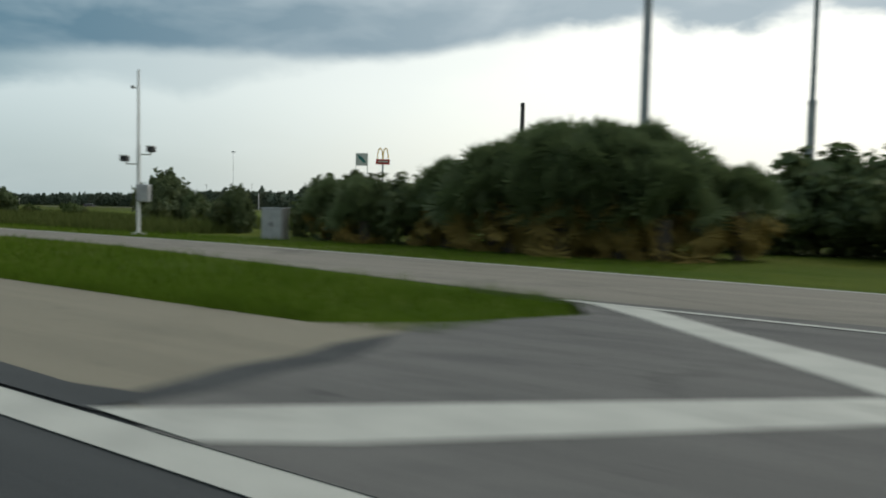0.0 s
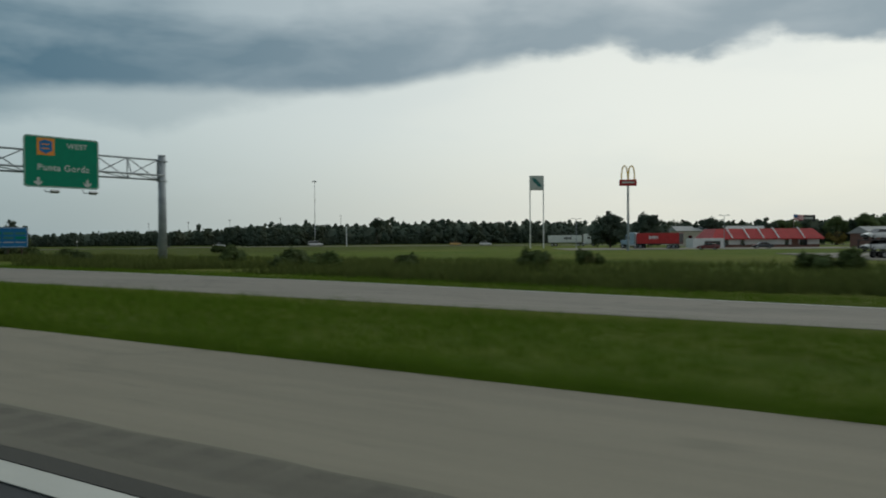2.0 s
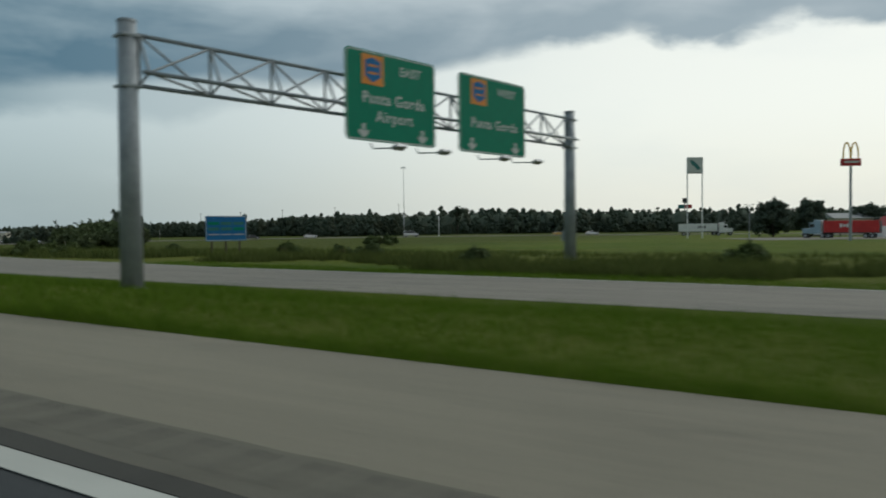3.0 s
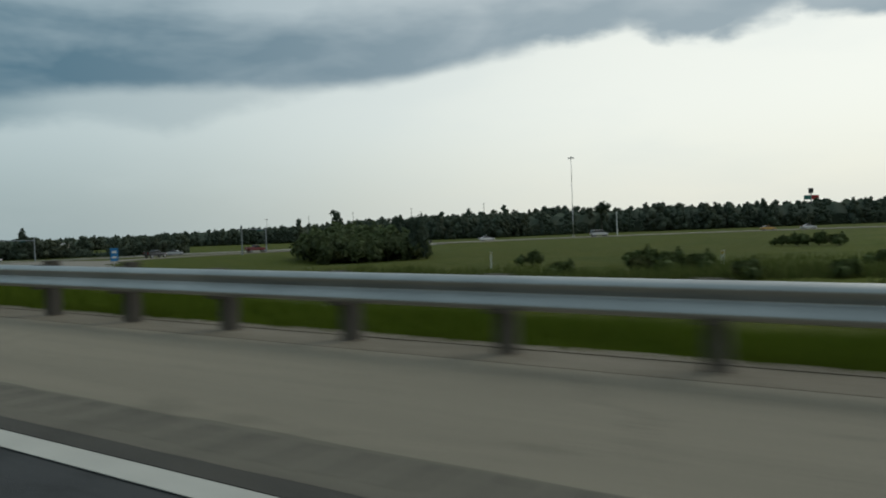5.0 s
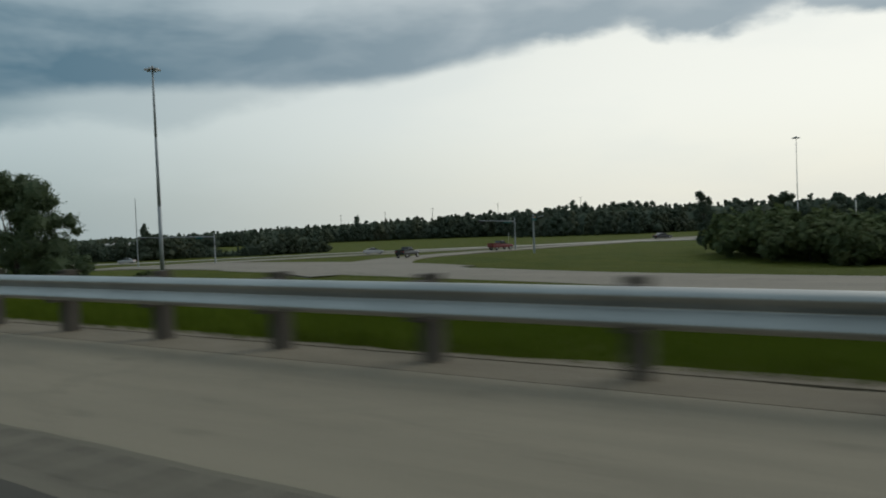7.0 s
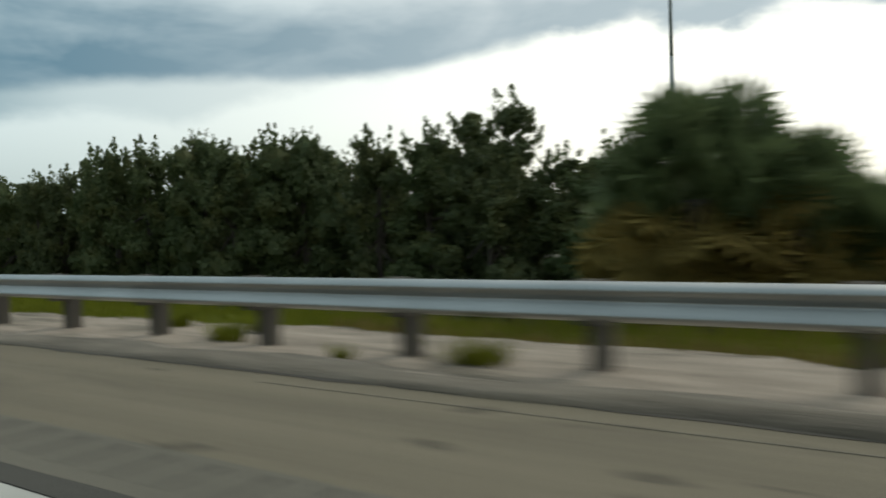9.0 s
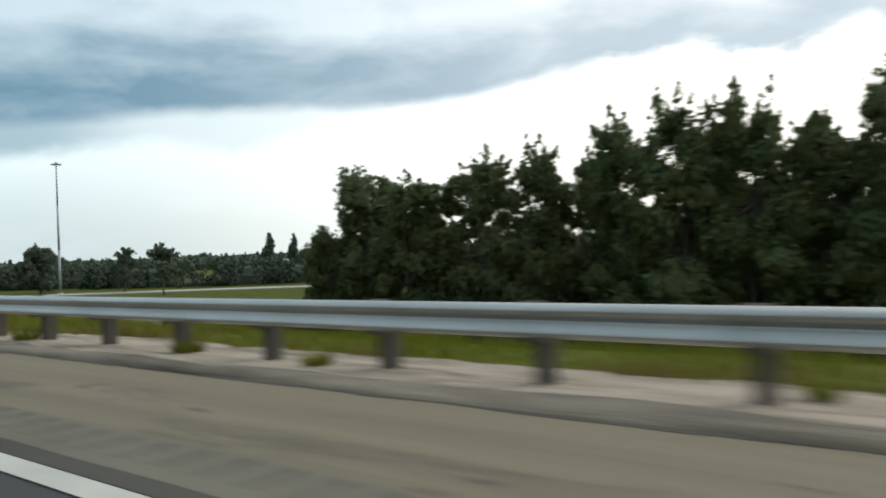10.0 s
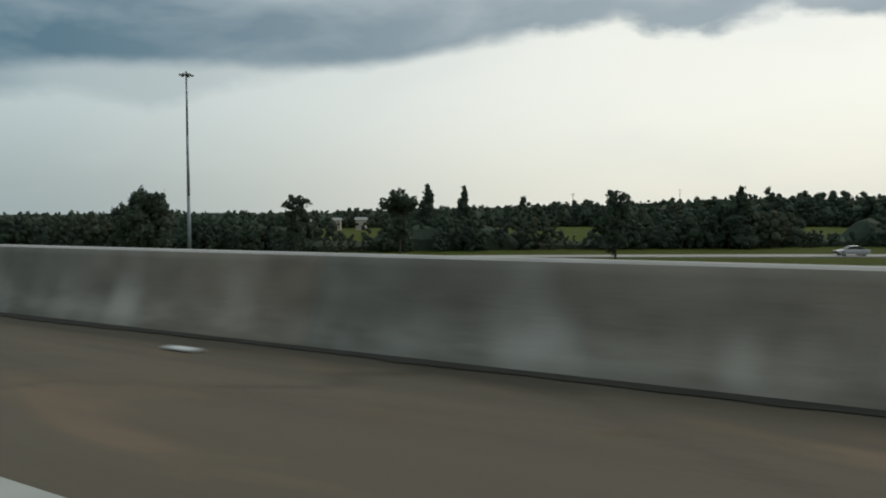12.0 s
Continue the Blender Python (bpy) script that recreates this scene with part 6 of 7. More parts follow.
def woods(name, line, depth, tops, trees, leaves, size, seed, label, core=0.42, gaps=()):
    """Far woodland along a line in plan: many crowns of uneven height, each a few lumps of leaf clumps, over a dark core."""
    rng = np.random.default_rng(seed)
    P = np.array(line, float)
    L = np.concatenate([[0], np.cumsum(np.linalg.norm(np.diff(P, axis=0), axis=1))])
    def at(s):
        return np.stack([np.interp(s, L, P[:, 0]), np.interp(s, L, P[:, 1])], -1)
    def high(s):
        s = np.atleast_1d(s)
        q = at(s)
        rise = np.interp(s, L, tops) - ground_z(q[:, 0], q[:, 1])
        return rise * np.array([0.93 + 0.12 * noise.noise((v * 0.014, seed, 0.0)) + 0.14 * noise.noise((v * 0.06, seed, 4.0)) for v in s])
    def normal(s):
        t = at(s + 1) - at(s - 1)
        t /= np.linalg.norm(t, axis=1)[:, None] + 1e-9
        return np.stack([-t[:, 1], t[:, 0]], -1)
    s = rng.uniform(0, L[-1], trees)
    d = rng.random(trees) ** 1.3
    low = rng.random(trees) < 0.25
    d = np.where(low, d * 0.25 - 0.05, d)
    q = at(s) + normal(s) * (d * depth)[:, None]
    h = high(s) * rng.uniform(0.72, 1.0, trees) * np.where(rng.random(trees) < 0.06, 1.14, 1.0) * np.where(low, 0.42, 1.0)
    for g0, g1, low in gaps:
        h = np.where((q[:, 0] > g0) & (q[:, 0] < g1), h * low, h)
    lobes = []
    for (x, y), hh in zip(q, h):
        z = float(ground_z(x, y))
        r = hh * rng.uniform(0.18, 0.34)
        for k in range(12):
            f = 0.10 + 0.84 * (k + rng.random()) / 12
            o = r * (1.05 if f < 0.5 else 1.05 - 2.1 * (f - 0.5)) * rng.random() ** 0.5
            a = rng.uniform(0, 6.28)
            w = r * rng.uniform(0.28, 0.60) * (1.1 - 0.40 * f)
            lobes.append((x + o * math.cos(a), y + o * math.sin(a), z + hh * f, w, w, w * rng.uniform(0.7, 1.2)))
    bm = bmesh.new()
    bmesh.ops.create_icosphere(bm, subdivisions=1, radius=1.0)
    bm.verts.index_update()
    unit = np.array([v.co[:] for v in bm.verts])
    tri = np.array([[v.index for v in f.verts] for f in bm.faces])
    bm.free()
    A = np.array(lobes)
    jag = rng.uniform(0.65, 1.15, (len(A), len(unit), 1))
    lump = (A[:, None, :3] + unit[None] * A[:, None, 3:] * jag).reshape(-1, 3)
    lump_f = (tri[None] + (np.arange(len(A)) * len(unit))[:, None, None]).reshape(-1, 3)
    pts, N = lobe_points(lobes, leaves, rng, 0.26)
    V, F = diamonds(pts, N, size, rng, 1.3)
    thing = tagged(empty(name), label, "woods", kind="stuff")
    data_part("foliage", np.concatenate([V, lump]), np.concatenate([F, lump_f + len(V)]), M["leafhazed"], thing)
    ss = np.arange(0, L[-1], 3.0)
    xy, hh, nn = at(ss), high(ss) * core, normal(ss)
    for g0, g1, low in gaps:
        hh = np.where((xy[:, 0] > g0 - 2) & (xy[:, 0] < g1 + 2), hh * low * 0.8, hh)
    rows = []
    for off, k in ((0.30 * depth, 0.0), (0.30 * depth, 0.5), (0.42 * depth, 0.9), (depth * 0.7, 1.0), (depth, 0.5), (depth, 0.0)):
        c = xy + nn * off
        zz = ground_z(c[:, 0], c[:, 1]) + hh * k * (1 + 0.12 * np.sin(ss * 0.9 + off)) - (0.5 if k == 0 else 0)
        rows.append(np.column_stack([c, zz]))
    m = len(ss)
    F = [(j * m + i, j * m + i + 1, (j + 1) * m + i + 1, (j + 1) * m + i) for j in range(5) for i in range(m - 1)]
    data_part("inner_mass", np.concatenate(rows), F, M["leafhazed"], thing)
    return thing


woods("distant_woods", [(-860, 150), (-780, 200), (-700, 275), (-640, 325), (-590, 365), (-540, 400), (-455, 405), (-390, 330)], 40, [6.6, 6.8, 6.6, 8.0, 10.2, 12.2, 13.4, 12.0], 1000, 130000, 0.55, 3, "dark mixed woods far beyond the entry ramp", 0.75)
woods("distant_woods", [(-425, 345), (-345, 290), (-270, 330), (-180, 400), (-60, 450), (120, 480), (400, 500)], 34, [11.2, 10.8, 12.2, 12.8, 13.5, 14.0, 14.0], 1100, 170000, 0.50, 4, "dark mixed woods lining the far side of the meadows", 0.78)
woods("distant_woods", [(-1500, 60), (-1100, 210), (-800, 420), (-500, 640), (-100, 780), (500, 820)], 40, [8, 8, 10, 23.5, 16, 15], 1100, 100000, 1.0, 5, "far woods on the horizon, haze mixed into their leaf colour", 0.75)
woods("junction_thicket", [(-690, 45), (-640, 60), (-590, 78), (-545, 92), (-505, 100), (-480, 122), (-450, 146), (-405, 182)], 12, [4.9, 4.9, 4.7, 4.5, 4.4, 4.6, 5.0, 5.4], 620, 120000, 0.28, 7, "scrubby thicket along the entry ramp", 0.65, ((-512, -501, 0.5), (-477, -469, 0.4), (-439, -427, 0.42)))

for x, y, z in ((-578, 390, 15.5), (-556, 410, 16.5), (-531, 430, 18.0), (-486, 440, 19.0), (-430, 445, 20.0)):
    t = tagged(empty("power_pole", pose(x, y, float(ground_z(x, y)), 0, 0, 33)), "slim wooden power pole far off among the woods", "pole", "far power poles")
    part("shaft", tube(bmesh.new(), (0, 0, -0.4), (0, 0, z + 2.7), 0.2, 0.13, 8), M["brownwood"], t)
    part("crossarm", box(bmesh.new(), (0, 0, z + 2.0), (2.2, 0.14, 0.16)), M["brownwood"], t)

for x, y in ((-186.2, 48.1), (-206.7, 55.6)):
    t = tagged(empty("delineator_post", pose(x, y, float(ground_z(x, y)))), "slim white delineator post in the grass", "post", "delineators")
    part("post", box(bmesh.new(), (0, 0, 0.65), (0.1, 0.03, 1.5), 0.005), M["white"], t)
    part("reflector", box(bmesh.new(), (0, -0.025, 1.25), (0.08, 0.02, 0.16), 0.004), M["yellow"], t)


# ---------------- grass ----------------
def blades(name, boxes, size, seed, material, label, lean=0.5, sparse=-9.0):
    """Grass in tufts of bent single blades."""
    rng = np.random.default_rng(seed)
    V, F, b = [], [], 0
    for x0, x1, yf0, yf1, n, h in boxes:
        x = rng.uniform(x0, x1, n)
        a, c = (yf0(x) if callable(yf0) else yf0), (yf1(x) if callable(yf1) else yf1)
        y = a + (c - a) * rng.random(n)
        clump = np.array([noise.noise((px * 0.5, py * 0.8, 1.0)) for px, py in zip(x, y)])
        keep = np.array([noise.noise((px * 0.09, py * 0.16, 5.0)) for px, py in zip(x, y)]) + 0.15 * clump > sparse
        x, y, clump, n = x[keep], y[keep], clump[keep], int(keep.sum())
        hh = h * rng.uniform(0.5, 1.3, n) * (1 + 0.7 * clump)
        z = ground_z(x, y) - 0.02
        ang = rng.uniform(0, 2 * math.pi, n)
        w = size * rng.uniform(0.7, 1.3, n)
        dx, dy = np.cos(ang) * w, np.sin(ang) * w
        la = rng.uniform(0, 2 * math.pi, n)
        lx, ly = np.cos(la) * hh * lean, np.sin(la) * hh * lean
        P = np.stack([np.stack([x - dx, y - dy, z], -1), np.stack([x + dx, y + dy, z], -1), np.stack([x + lx, y + ly, z + hh], -1)], 1)
        V.append(P.reshape(-1, 3))
        F.append(np.arange(3 * n).reshape(n, 3) + b)
        b += 3 * n
    return tagged(data_part(name, np.concatenate(V), np.concatenate(F), material), label, "grass", kind="stuff")


blades("verge_grass", [(-150, -4, 5.6, lambda x: ramp_near(x) - 0.1, 110000, 0.21), (-141, -6, 5.5, 6.1, 26000, 0.24), (-150, -5, lambda x: ramp_far(x) + 0.1, lambda x: ramp_far(x) + 4.0, 40000, 0.16), (-150, -6, 5.5, 5.75, 9000, 0.10)],
       0.014, 41, M["blade"], "short mown roadside grass")
blades("verge_grass", [(-262, -146, 6.4, 11.0, 130000, 0.24)], 0.014, 45, M["blade_rank"], "ranker dark green grass behind the guardrail")
blades("verge_grass", [(-413, -262, lambda x: sand_edge(x) - 0.15, 11.0, 66000, 0.22), (-413, -396, 6.1, 7.2, 1500, 0.2), (-374, -367, 6.0, 7.0, 2600, 0.24)], 0.014, 43, M["blade_dry"], "yellowing roadside grass behind the guardrail")
blades("verge_grass", [(-413, -275, lambda x: sand_edge(x) - 0.12, lambda x: sand_edge(x) + 0.45, 15000, 0.17), (-413, -275, 8.0, 11.0, 9000, 0.26)], 0.014, 46, M["blade_dead"], "reddish dead grass along the edge of the sand", 0.6, -0.05)
blades("rough_weeds", [(-150, -28, lambda x: ramp_far(x) + 3.8, lambda x: ramp_far(x) + 14, 52000, 0.58), (-190, -40, lambda x: ramp_far(x) + 10, lambda x: ramp_far(x) + 40, 22000, 0.42)],
       0.05, 42, M["straw"], "tall rough weeds between ramp and meadow", 0.35, -0.12)
blades("rough_weeds", [(-214, -160, 38.0, 47.0, 15000, 0.75)], 0.05, 44, M["straw"], "brownish rough weeds beyond the ramp", 0.35, -0.12)


def weed(seed):
    rng = np.random.default_rng(seed)
    n = 130
    a, r = rng.uniform(0, 6.28, n), rng.uniform(0, 0.16, n)
    x, y = np.cos(a) * r, np.sin(a) * r
    h = rng.uniform(0.08, 0.26, n)
    out = rng.uniform(0.3, 1.1, n)
    w = 0.012
    V = np.stack([np.stack([x - w * np.sin(a), y + w * np.cos(a), np.zeros(n) - 0.02], -1), np.stack([x + w * np.sin(a), y - w * np.cos(a), np.zeros(n) - 0.02], -1),
                  np.stack([x + np.cos(a) * h * out, y + np.sin(a) * h * out, h], -1)], 1).reshape(-1, 3)
    return tagged(data_part("weed_tuft", V, np.arange(3 * n).reshape(n, 3), M["blade_dry"]), "yellow-green weed tuft growing in the sandy verge", "weed", "weeds on the verge")


wp = weed(51)
for k in range(69):
    x = rng.uniform(-268, -412) if k < 62 else rng.uniform(-392, -413)
    y = rng.uniform(5.5, 6.9) if k < 62 else rng.uniform(5.8, 6.6)
    ob = copy_thing(wp, pose(x, y, float(road_z(x)) - 0.05, 0, 0, rng.uniform(0, 360)))
    s = rng.uniform(0.5, 1.3) if k < 62 else rng.uniform(0.5, 1.0)
    ob.scale = (s * 1.3, s, s)
for x, y, s in ((-415.6, 5.5, 1.3), (-412.3, 5.25, 1.2), (-410.8, 5.3, 0.9), (-416.6, 5.55, 0.9)):
    ob = copy_thing(wp, pose(x, y, float(road_z(x)) - 0.05, 0, 0, 30 * x))
    ob.scale = (s, s, s)
drop_proto(wp)
tagged(part("litter_scrap", box(bmesh.new(), (-426.3, 4.9, float(road_z(-426.3)) - 0.02), (0.35, 0.12, 0.02), 0.005), M["white"]), "white paper scrap lying on the bridge deck", "litter")


# ---------------- vehicles ----------------
def wheels(t, spots, r, w=0.22):
    for x, y in spots:
        wh = part("wheel", tube(bmesh.new(), (x, y - w / 2, r), (x, y + w / 2, r), r, seg=20), M["black"], t)
        part("rim", tube(bmesh.new(), (x, y - w / 2 - 0.012, r), (x, y + w / 2 + 0.012, r), r * 0.6, seg=14), M["alu"], wh)


def car(m, paint, label, style="sedan"):
    """A road car along x, its nose towards -x."""
    t = tagged(empty("car", m), label, "car")
    L, W = (4.6, 1.8) if style == "sedan" else (5.4, 1.95)
    rise = 0.0 if style == "sedan" else 0.25
    def ring(x, z0, z1, w):
        return [(x, -w / 2, z0), (x, -w / 2 * 1.02, (z0 + z1) / 2), (x, -w / 2 * 0.9, z1), (x, w / 2 * 0.9, z1), (x, w / 2 * 1.02, (z0 + z1) / 2), (x, w / 2, z0)]
    body = [(-L / 2, 0.42, 0.66, W * 0.82), (-L / 2 + 0.25, 0.28, 0.76, W * 0.95), (-L / 2 + 1.2, 0.26, 0.92, W), (0, 0.26, 0.96, W), (L / 2 - 0.9, 0.26, 0.98, W), (L / 2 - 0.15, 0.3, 0.95, W * 0.95), (L / 2, 0.42, 0.8, W * 0.85)]
    part("body", loft(bmesh.new(), [ring(x, a + rise, b + rise, w) for x, a, b, w in body]), paint, t)
    if style == "sedan":
        cab = [(-1.05, 0.94, 0.97, W * 0.86), (-0.35, 0.94, 1.42, W * 0.72), (0.7, 0.94, 1.44, W * 0.72), (1.65, 0.94, 0.99, W * 0.82)]
    elif style == "pickup":
        cab = [(-1.0, 1.18, 1.22, W * 0.88), (-0.45, 1.18, 1.82, W * 0.76), (0.75, 1.18, 1.84, W * 0.76), (0.95, 1.18, 1.25, W * 0.84)]
    else:
        cab = [(-1.7, 1.18, 1.24, W * 0.9), (-0.9, 1.18, 2.02, W * 0.82), (2.3, 1.18, 2.05, W * 0.84), (2.66, 1.18, 1.3, W * 0.9)]
    g = part("cabin", loft(bmesh.new(), [ring(x, a, b, w) for x, a, b, w in cab]), M["glass"], t)
    roof = [(c[0] * 0.92, c[2] - 0.02, c[2] + 0.035, c[3] * 0.93) for c in cab[1:3]]
    part("roof", loft(bmesh.new(), [ring(x, a, b, w) for x, a, b, w in roof]), paint, g)
    if style == "pickup":
        for s in (-1, 1):
            part("bed_side", box(bmesh.new(), (1.75, s * W * 0.47, 1.28), (1.8, 0.08, 0.3), 0.02), paint, t)
        part("tailgate", box(bmesh.new(), (2.62, 0, 1.2), (0.07, W * 0.88, 0.42), 0.02), paint, t)
    r = 0.33 + rise * 0.25
    wheels(t, [(-L / 2 + 0.85, s * (W / 2 - 0.12)) for s in (-1, 1)] + [(L / 2 - 0.95, s * (W / 2 - 0.12)) for s in (-1, 1)], r)
    for s in (-1, 1):
        part("headlight", box(bmesh.new(), (-L / 2 + 0.12, s * W * 0.34, 0.66 + rise), (0.2, 0.34, 0.14), 0.03), M["lens"], t)
        part("tail_light", box(bmesh.new(), (L / 2 - 0.06, s * W * 0.36, 0.82 + rise), (0.12, 0.3, 0.14), 0.02), M["redlens"], t)
    part("bumper", box(bmesh.new(), (-L / 2 + 0.05, 0, 0.45 + rise), (0.2, W * 0.86, 0.2), 0.04), M["darksteel"], t)
    part("grille", box(bmesh.new(), (-L / 2 + 0.02, 0, 0.62 + rise), (0.1, W * 0.4, 0.14), 0.02), M["black"], t)
    return t


def on_road(x, y, turn, lift=0.12):
    return pose(x, y, float(natural_z(x, y)) + lift, 0, 0, turn)


silver, darkcar, whitecar = plain_car("silver_paint", (0.45, 0.46, 0.48)), plain_car("dark_paint", (0.03, 0.032, 0.038)), plain_car("white_car_paint", (0.7, 0.7, 0.7))
maroon, tan = plain_car("maroon_paint", (0.16, 0.02, 0.02)), plain_car("yellow_paint", (0.55, 0.33, 0.08))
car(on_road(-322.5, 108, 275, 0.15), darkcar, "dark pickup truck coming down the ramp", "pickup")
car(on_road(-318.5, 134.5, 250, 0.15), maroon, "dark red pickup truck on the cross road", "pickup")
car(on_road(-300.5, 183, 232), darkcar, "dark sedan on the cross road")
car(on_road(-288, 198, 230), whitecar, "white sedan on the cross road")
car(on_road(-352, 136, 222), silver, "silver sedan waiting at the junction")
car(on_road(-262, 222, 227), whitecar, "white van on the cross road", "van")
car(on_road(-219, 254, 215), tan, "yellow sedan on the cross road")
car(on_road(-208, 258, 215), whitecar, "white sedan far along the cross road")
car(pose(-428.0, 125.6, float(natural_z(-428, 125.6)) + 0.19, 0, 0, 28), silver, "silver sedan on the entry ramp")
car(on_road(-407.0, 73.0, 56), whitecar, "white sedan on the cross road near the bridge")
car(on_road(-427.5, 30.5, 222), darkcar, "black sedan about to pass under the bridge")
car(pose(-105.5, 165.5, float(natural_z(-105, 165)), 0, 0, 5), maroon, "dark red sedan parked by the restaurant")
car(pose(-98, 186.5, float(natural_z(-98, 186)), 0, 0, 25), darkcar, "dark sedan parked before the restaurant")


def lorry(m, box_mat, cab_mat, label, long=14.6, high=2.85):
    """An articulated lorry along x, the cab at +x."""
    t = tagged(empty("articulated_lorry", m), label, "lorry")
    tr = part("trailer_box", box(bmesh.new(), (4.3 - long / 2, 0, 1.22 + high / 2), (long, 2.55, high), 0.05), box_mat, t)
    part("trailer_rail", box(bmesh.new(), (4.3 - long / 2, 0, 1.14), (long, 2.4, 0.18), 0.02), M["darksteel"], t)
    for s in (-1, 1):
        part("rear_door", box(bmesh.new(), (4.3 - long - 0.02, 0.62 * s, 1.22 + high / 2), (0.06, 1.2, high - 0.12), 0.015), M["darksteel"] if box_mat is M["redbox"] else box_mat, tr)
        part("tail_lamp", box(bmesh.new(), (4.3 - long - 0.03, 1.0 * s, 1.12), (0.05, 0.3, 0.12), 0.01), M["red"], tr)
        for k in range(int(long / 1.1)):
            part("side_rib", box(bmesh.new(), (3.6 - 1.1 * k, 1.285 * s, 1.22 + high / 2), (0.06, 0.03, high - 0.15)), box_mat, tr)
        for k in range(4):
            part("text_bar", box(bmesh.new(), (4.3 - long * 0.5 + 0.058 * long * k, 1.31 * s, 1.3 + high * 0.55), (0.04 * long, 0.012, 0.3 + 0.2 * (k % 2) + (0.3 if long > 10 else 0))), M["darksteel"] if box_mat is M["white"] else M["white"], tr)
    part("cab", box(bmesh.new(), (6.0, 0, 2.1), (2.3, 2.4, 2.4), 0.18), cab_mat, t)
    part("wind_deflector", box(bmesh.new(), (5.6, 0, 3.5), (1.5, 2.2, 0.75), 0.25), cab_mat, t)
    part("bonnet", box(bmesh.new(), (7.8, 0, 1.5), (1.6, 1.9, 1.15), 0.2), cab_mat, t)
    part("windscreen", box(bmesh.new(), (7.13, 0, 2.65), (0.08, 2.0, 0.85), 0.03), M["glass"], t)
    for s in (-1, 1):
        part("side_window", box(bmesh.new(), (6.5, s * 1.2, 2.65), (0.9, 0.06, 0.75), 0.02), M["glass"], t)
        part("fuel_tank", tube(bmesh.new(), (4.6, s * 0.95, 0.8), (6.2, s * 0.95, 0.8), 0.33, seg=14), M["chrome"], t)
        part("exhaust", tube(bmesh.new(), (4.75, s * 1.1, 1.0), (4.75, s * 1.1, 4.0), 0.08, seg=8), M["chrome"], t)
    part("bumper", box(bmesh.new(), (8.65, 0, 0.75), (0.2, 2.3, 0.4), 0.05), M["chrome"], t)
    part("chassis", box(bmesh.new(), (5.5, 0, 0.95), (5.6, 0.9, 0.25), 0.02), M["darksteel"], t)
    part("landing_leg", box(bmesh.new(), (1.6, -0.8, 0.65), (0.15, 0.15, 0.9)), M["darksteel"], t)
    wheels(t, [(x, s * 1.05) for x in (5.6 - long, 6.8 - long, 3.4, 4.6, 7.9) for s in (-1, 1)], 0.5, 0.3)
    return t


def flat_at(x, y, turn):
    return pose(x, y, float(natural_z(x, y)), 0, 0, turn)


lorry(flat_at(-61.0, 112.0, 64) @ pose(0, 0, 0.08), M["white"], M["white"], "white articulated lorry with dark lettering parked on gravel", 14.6, 2.6)
lorry(flat_at(-120.2, 178.6, 172), M["redbox"], M["palecab"], "red box lorry with a pale blue cab", 10.4, 2.45)
lorry(flat_at(-162.5, 229, 20), M["white"], M["white"], "white lorry parked far off by trees", 10.6, 2.3)
lorry(flat_at(-40, 172, -35), M["white"], M["white"], "white articulated lorry parked behind another")


def car_carrier():
    x, y = -71.0, 118.6
    t = tagged(empty("car_carrier", flat_at(x, y, 42) @ pose(0, 0, 0.08)), "car transporter trailer loaded with white cars", "lorry")
    for z in (0.85, 2.4):
        part("deck", box(bmesh.new(), (0, 0, z), (10.4, 2.3, 0.14), 0.02), M["darksteel"], t)
    for px in (-5.0, -1.6, 1.6, 5.0):
        for s in (-1, 1):
            part("upright", box(bmesh.new(), (px, s * 1.1, 1.6), (0.12, 0.1, 1.6)), M["darksteel"], t)
    wheels(t, [(px, s * 0.95) for px in (-2.9, -1.9) for s in (-1, 1)], 0.45, 0.28)
    base = flat_at(x, y, 42) @ pose(0, 0, 0.08)
    for px, z in ((-2.8, 0.93), (2.2, 0.93), (-2.7, 2.48), (2.3, 2.48)):
        car(base @ pose(px, 0, z, 0, 0, 0), whitecar, "white sedan loaded on the car transporter")


car_carrier()


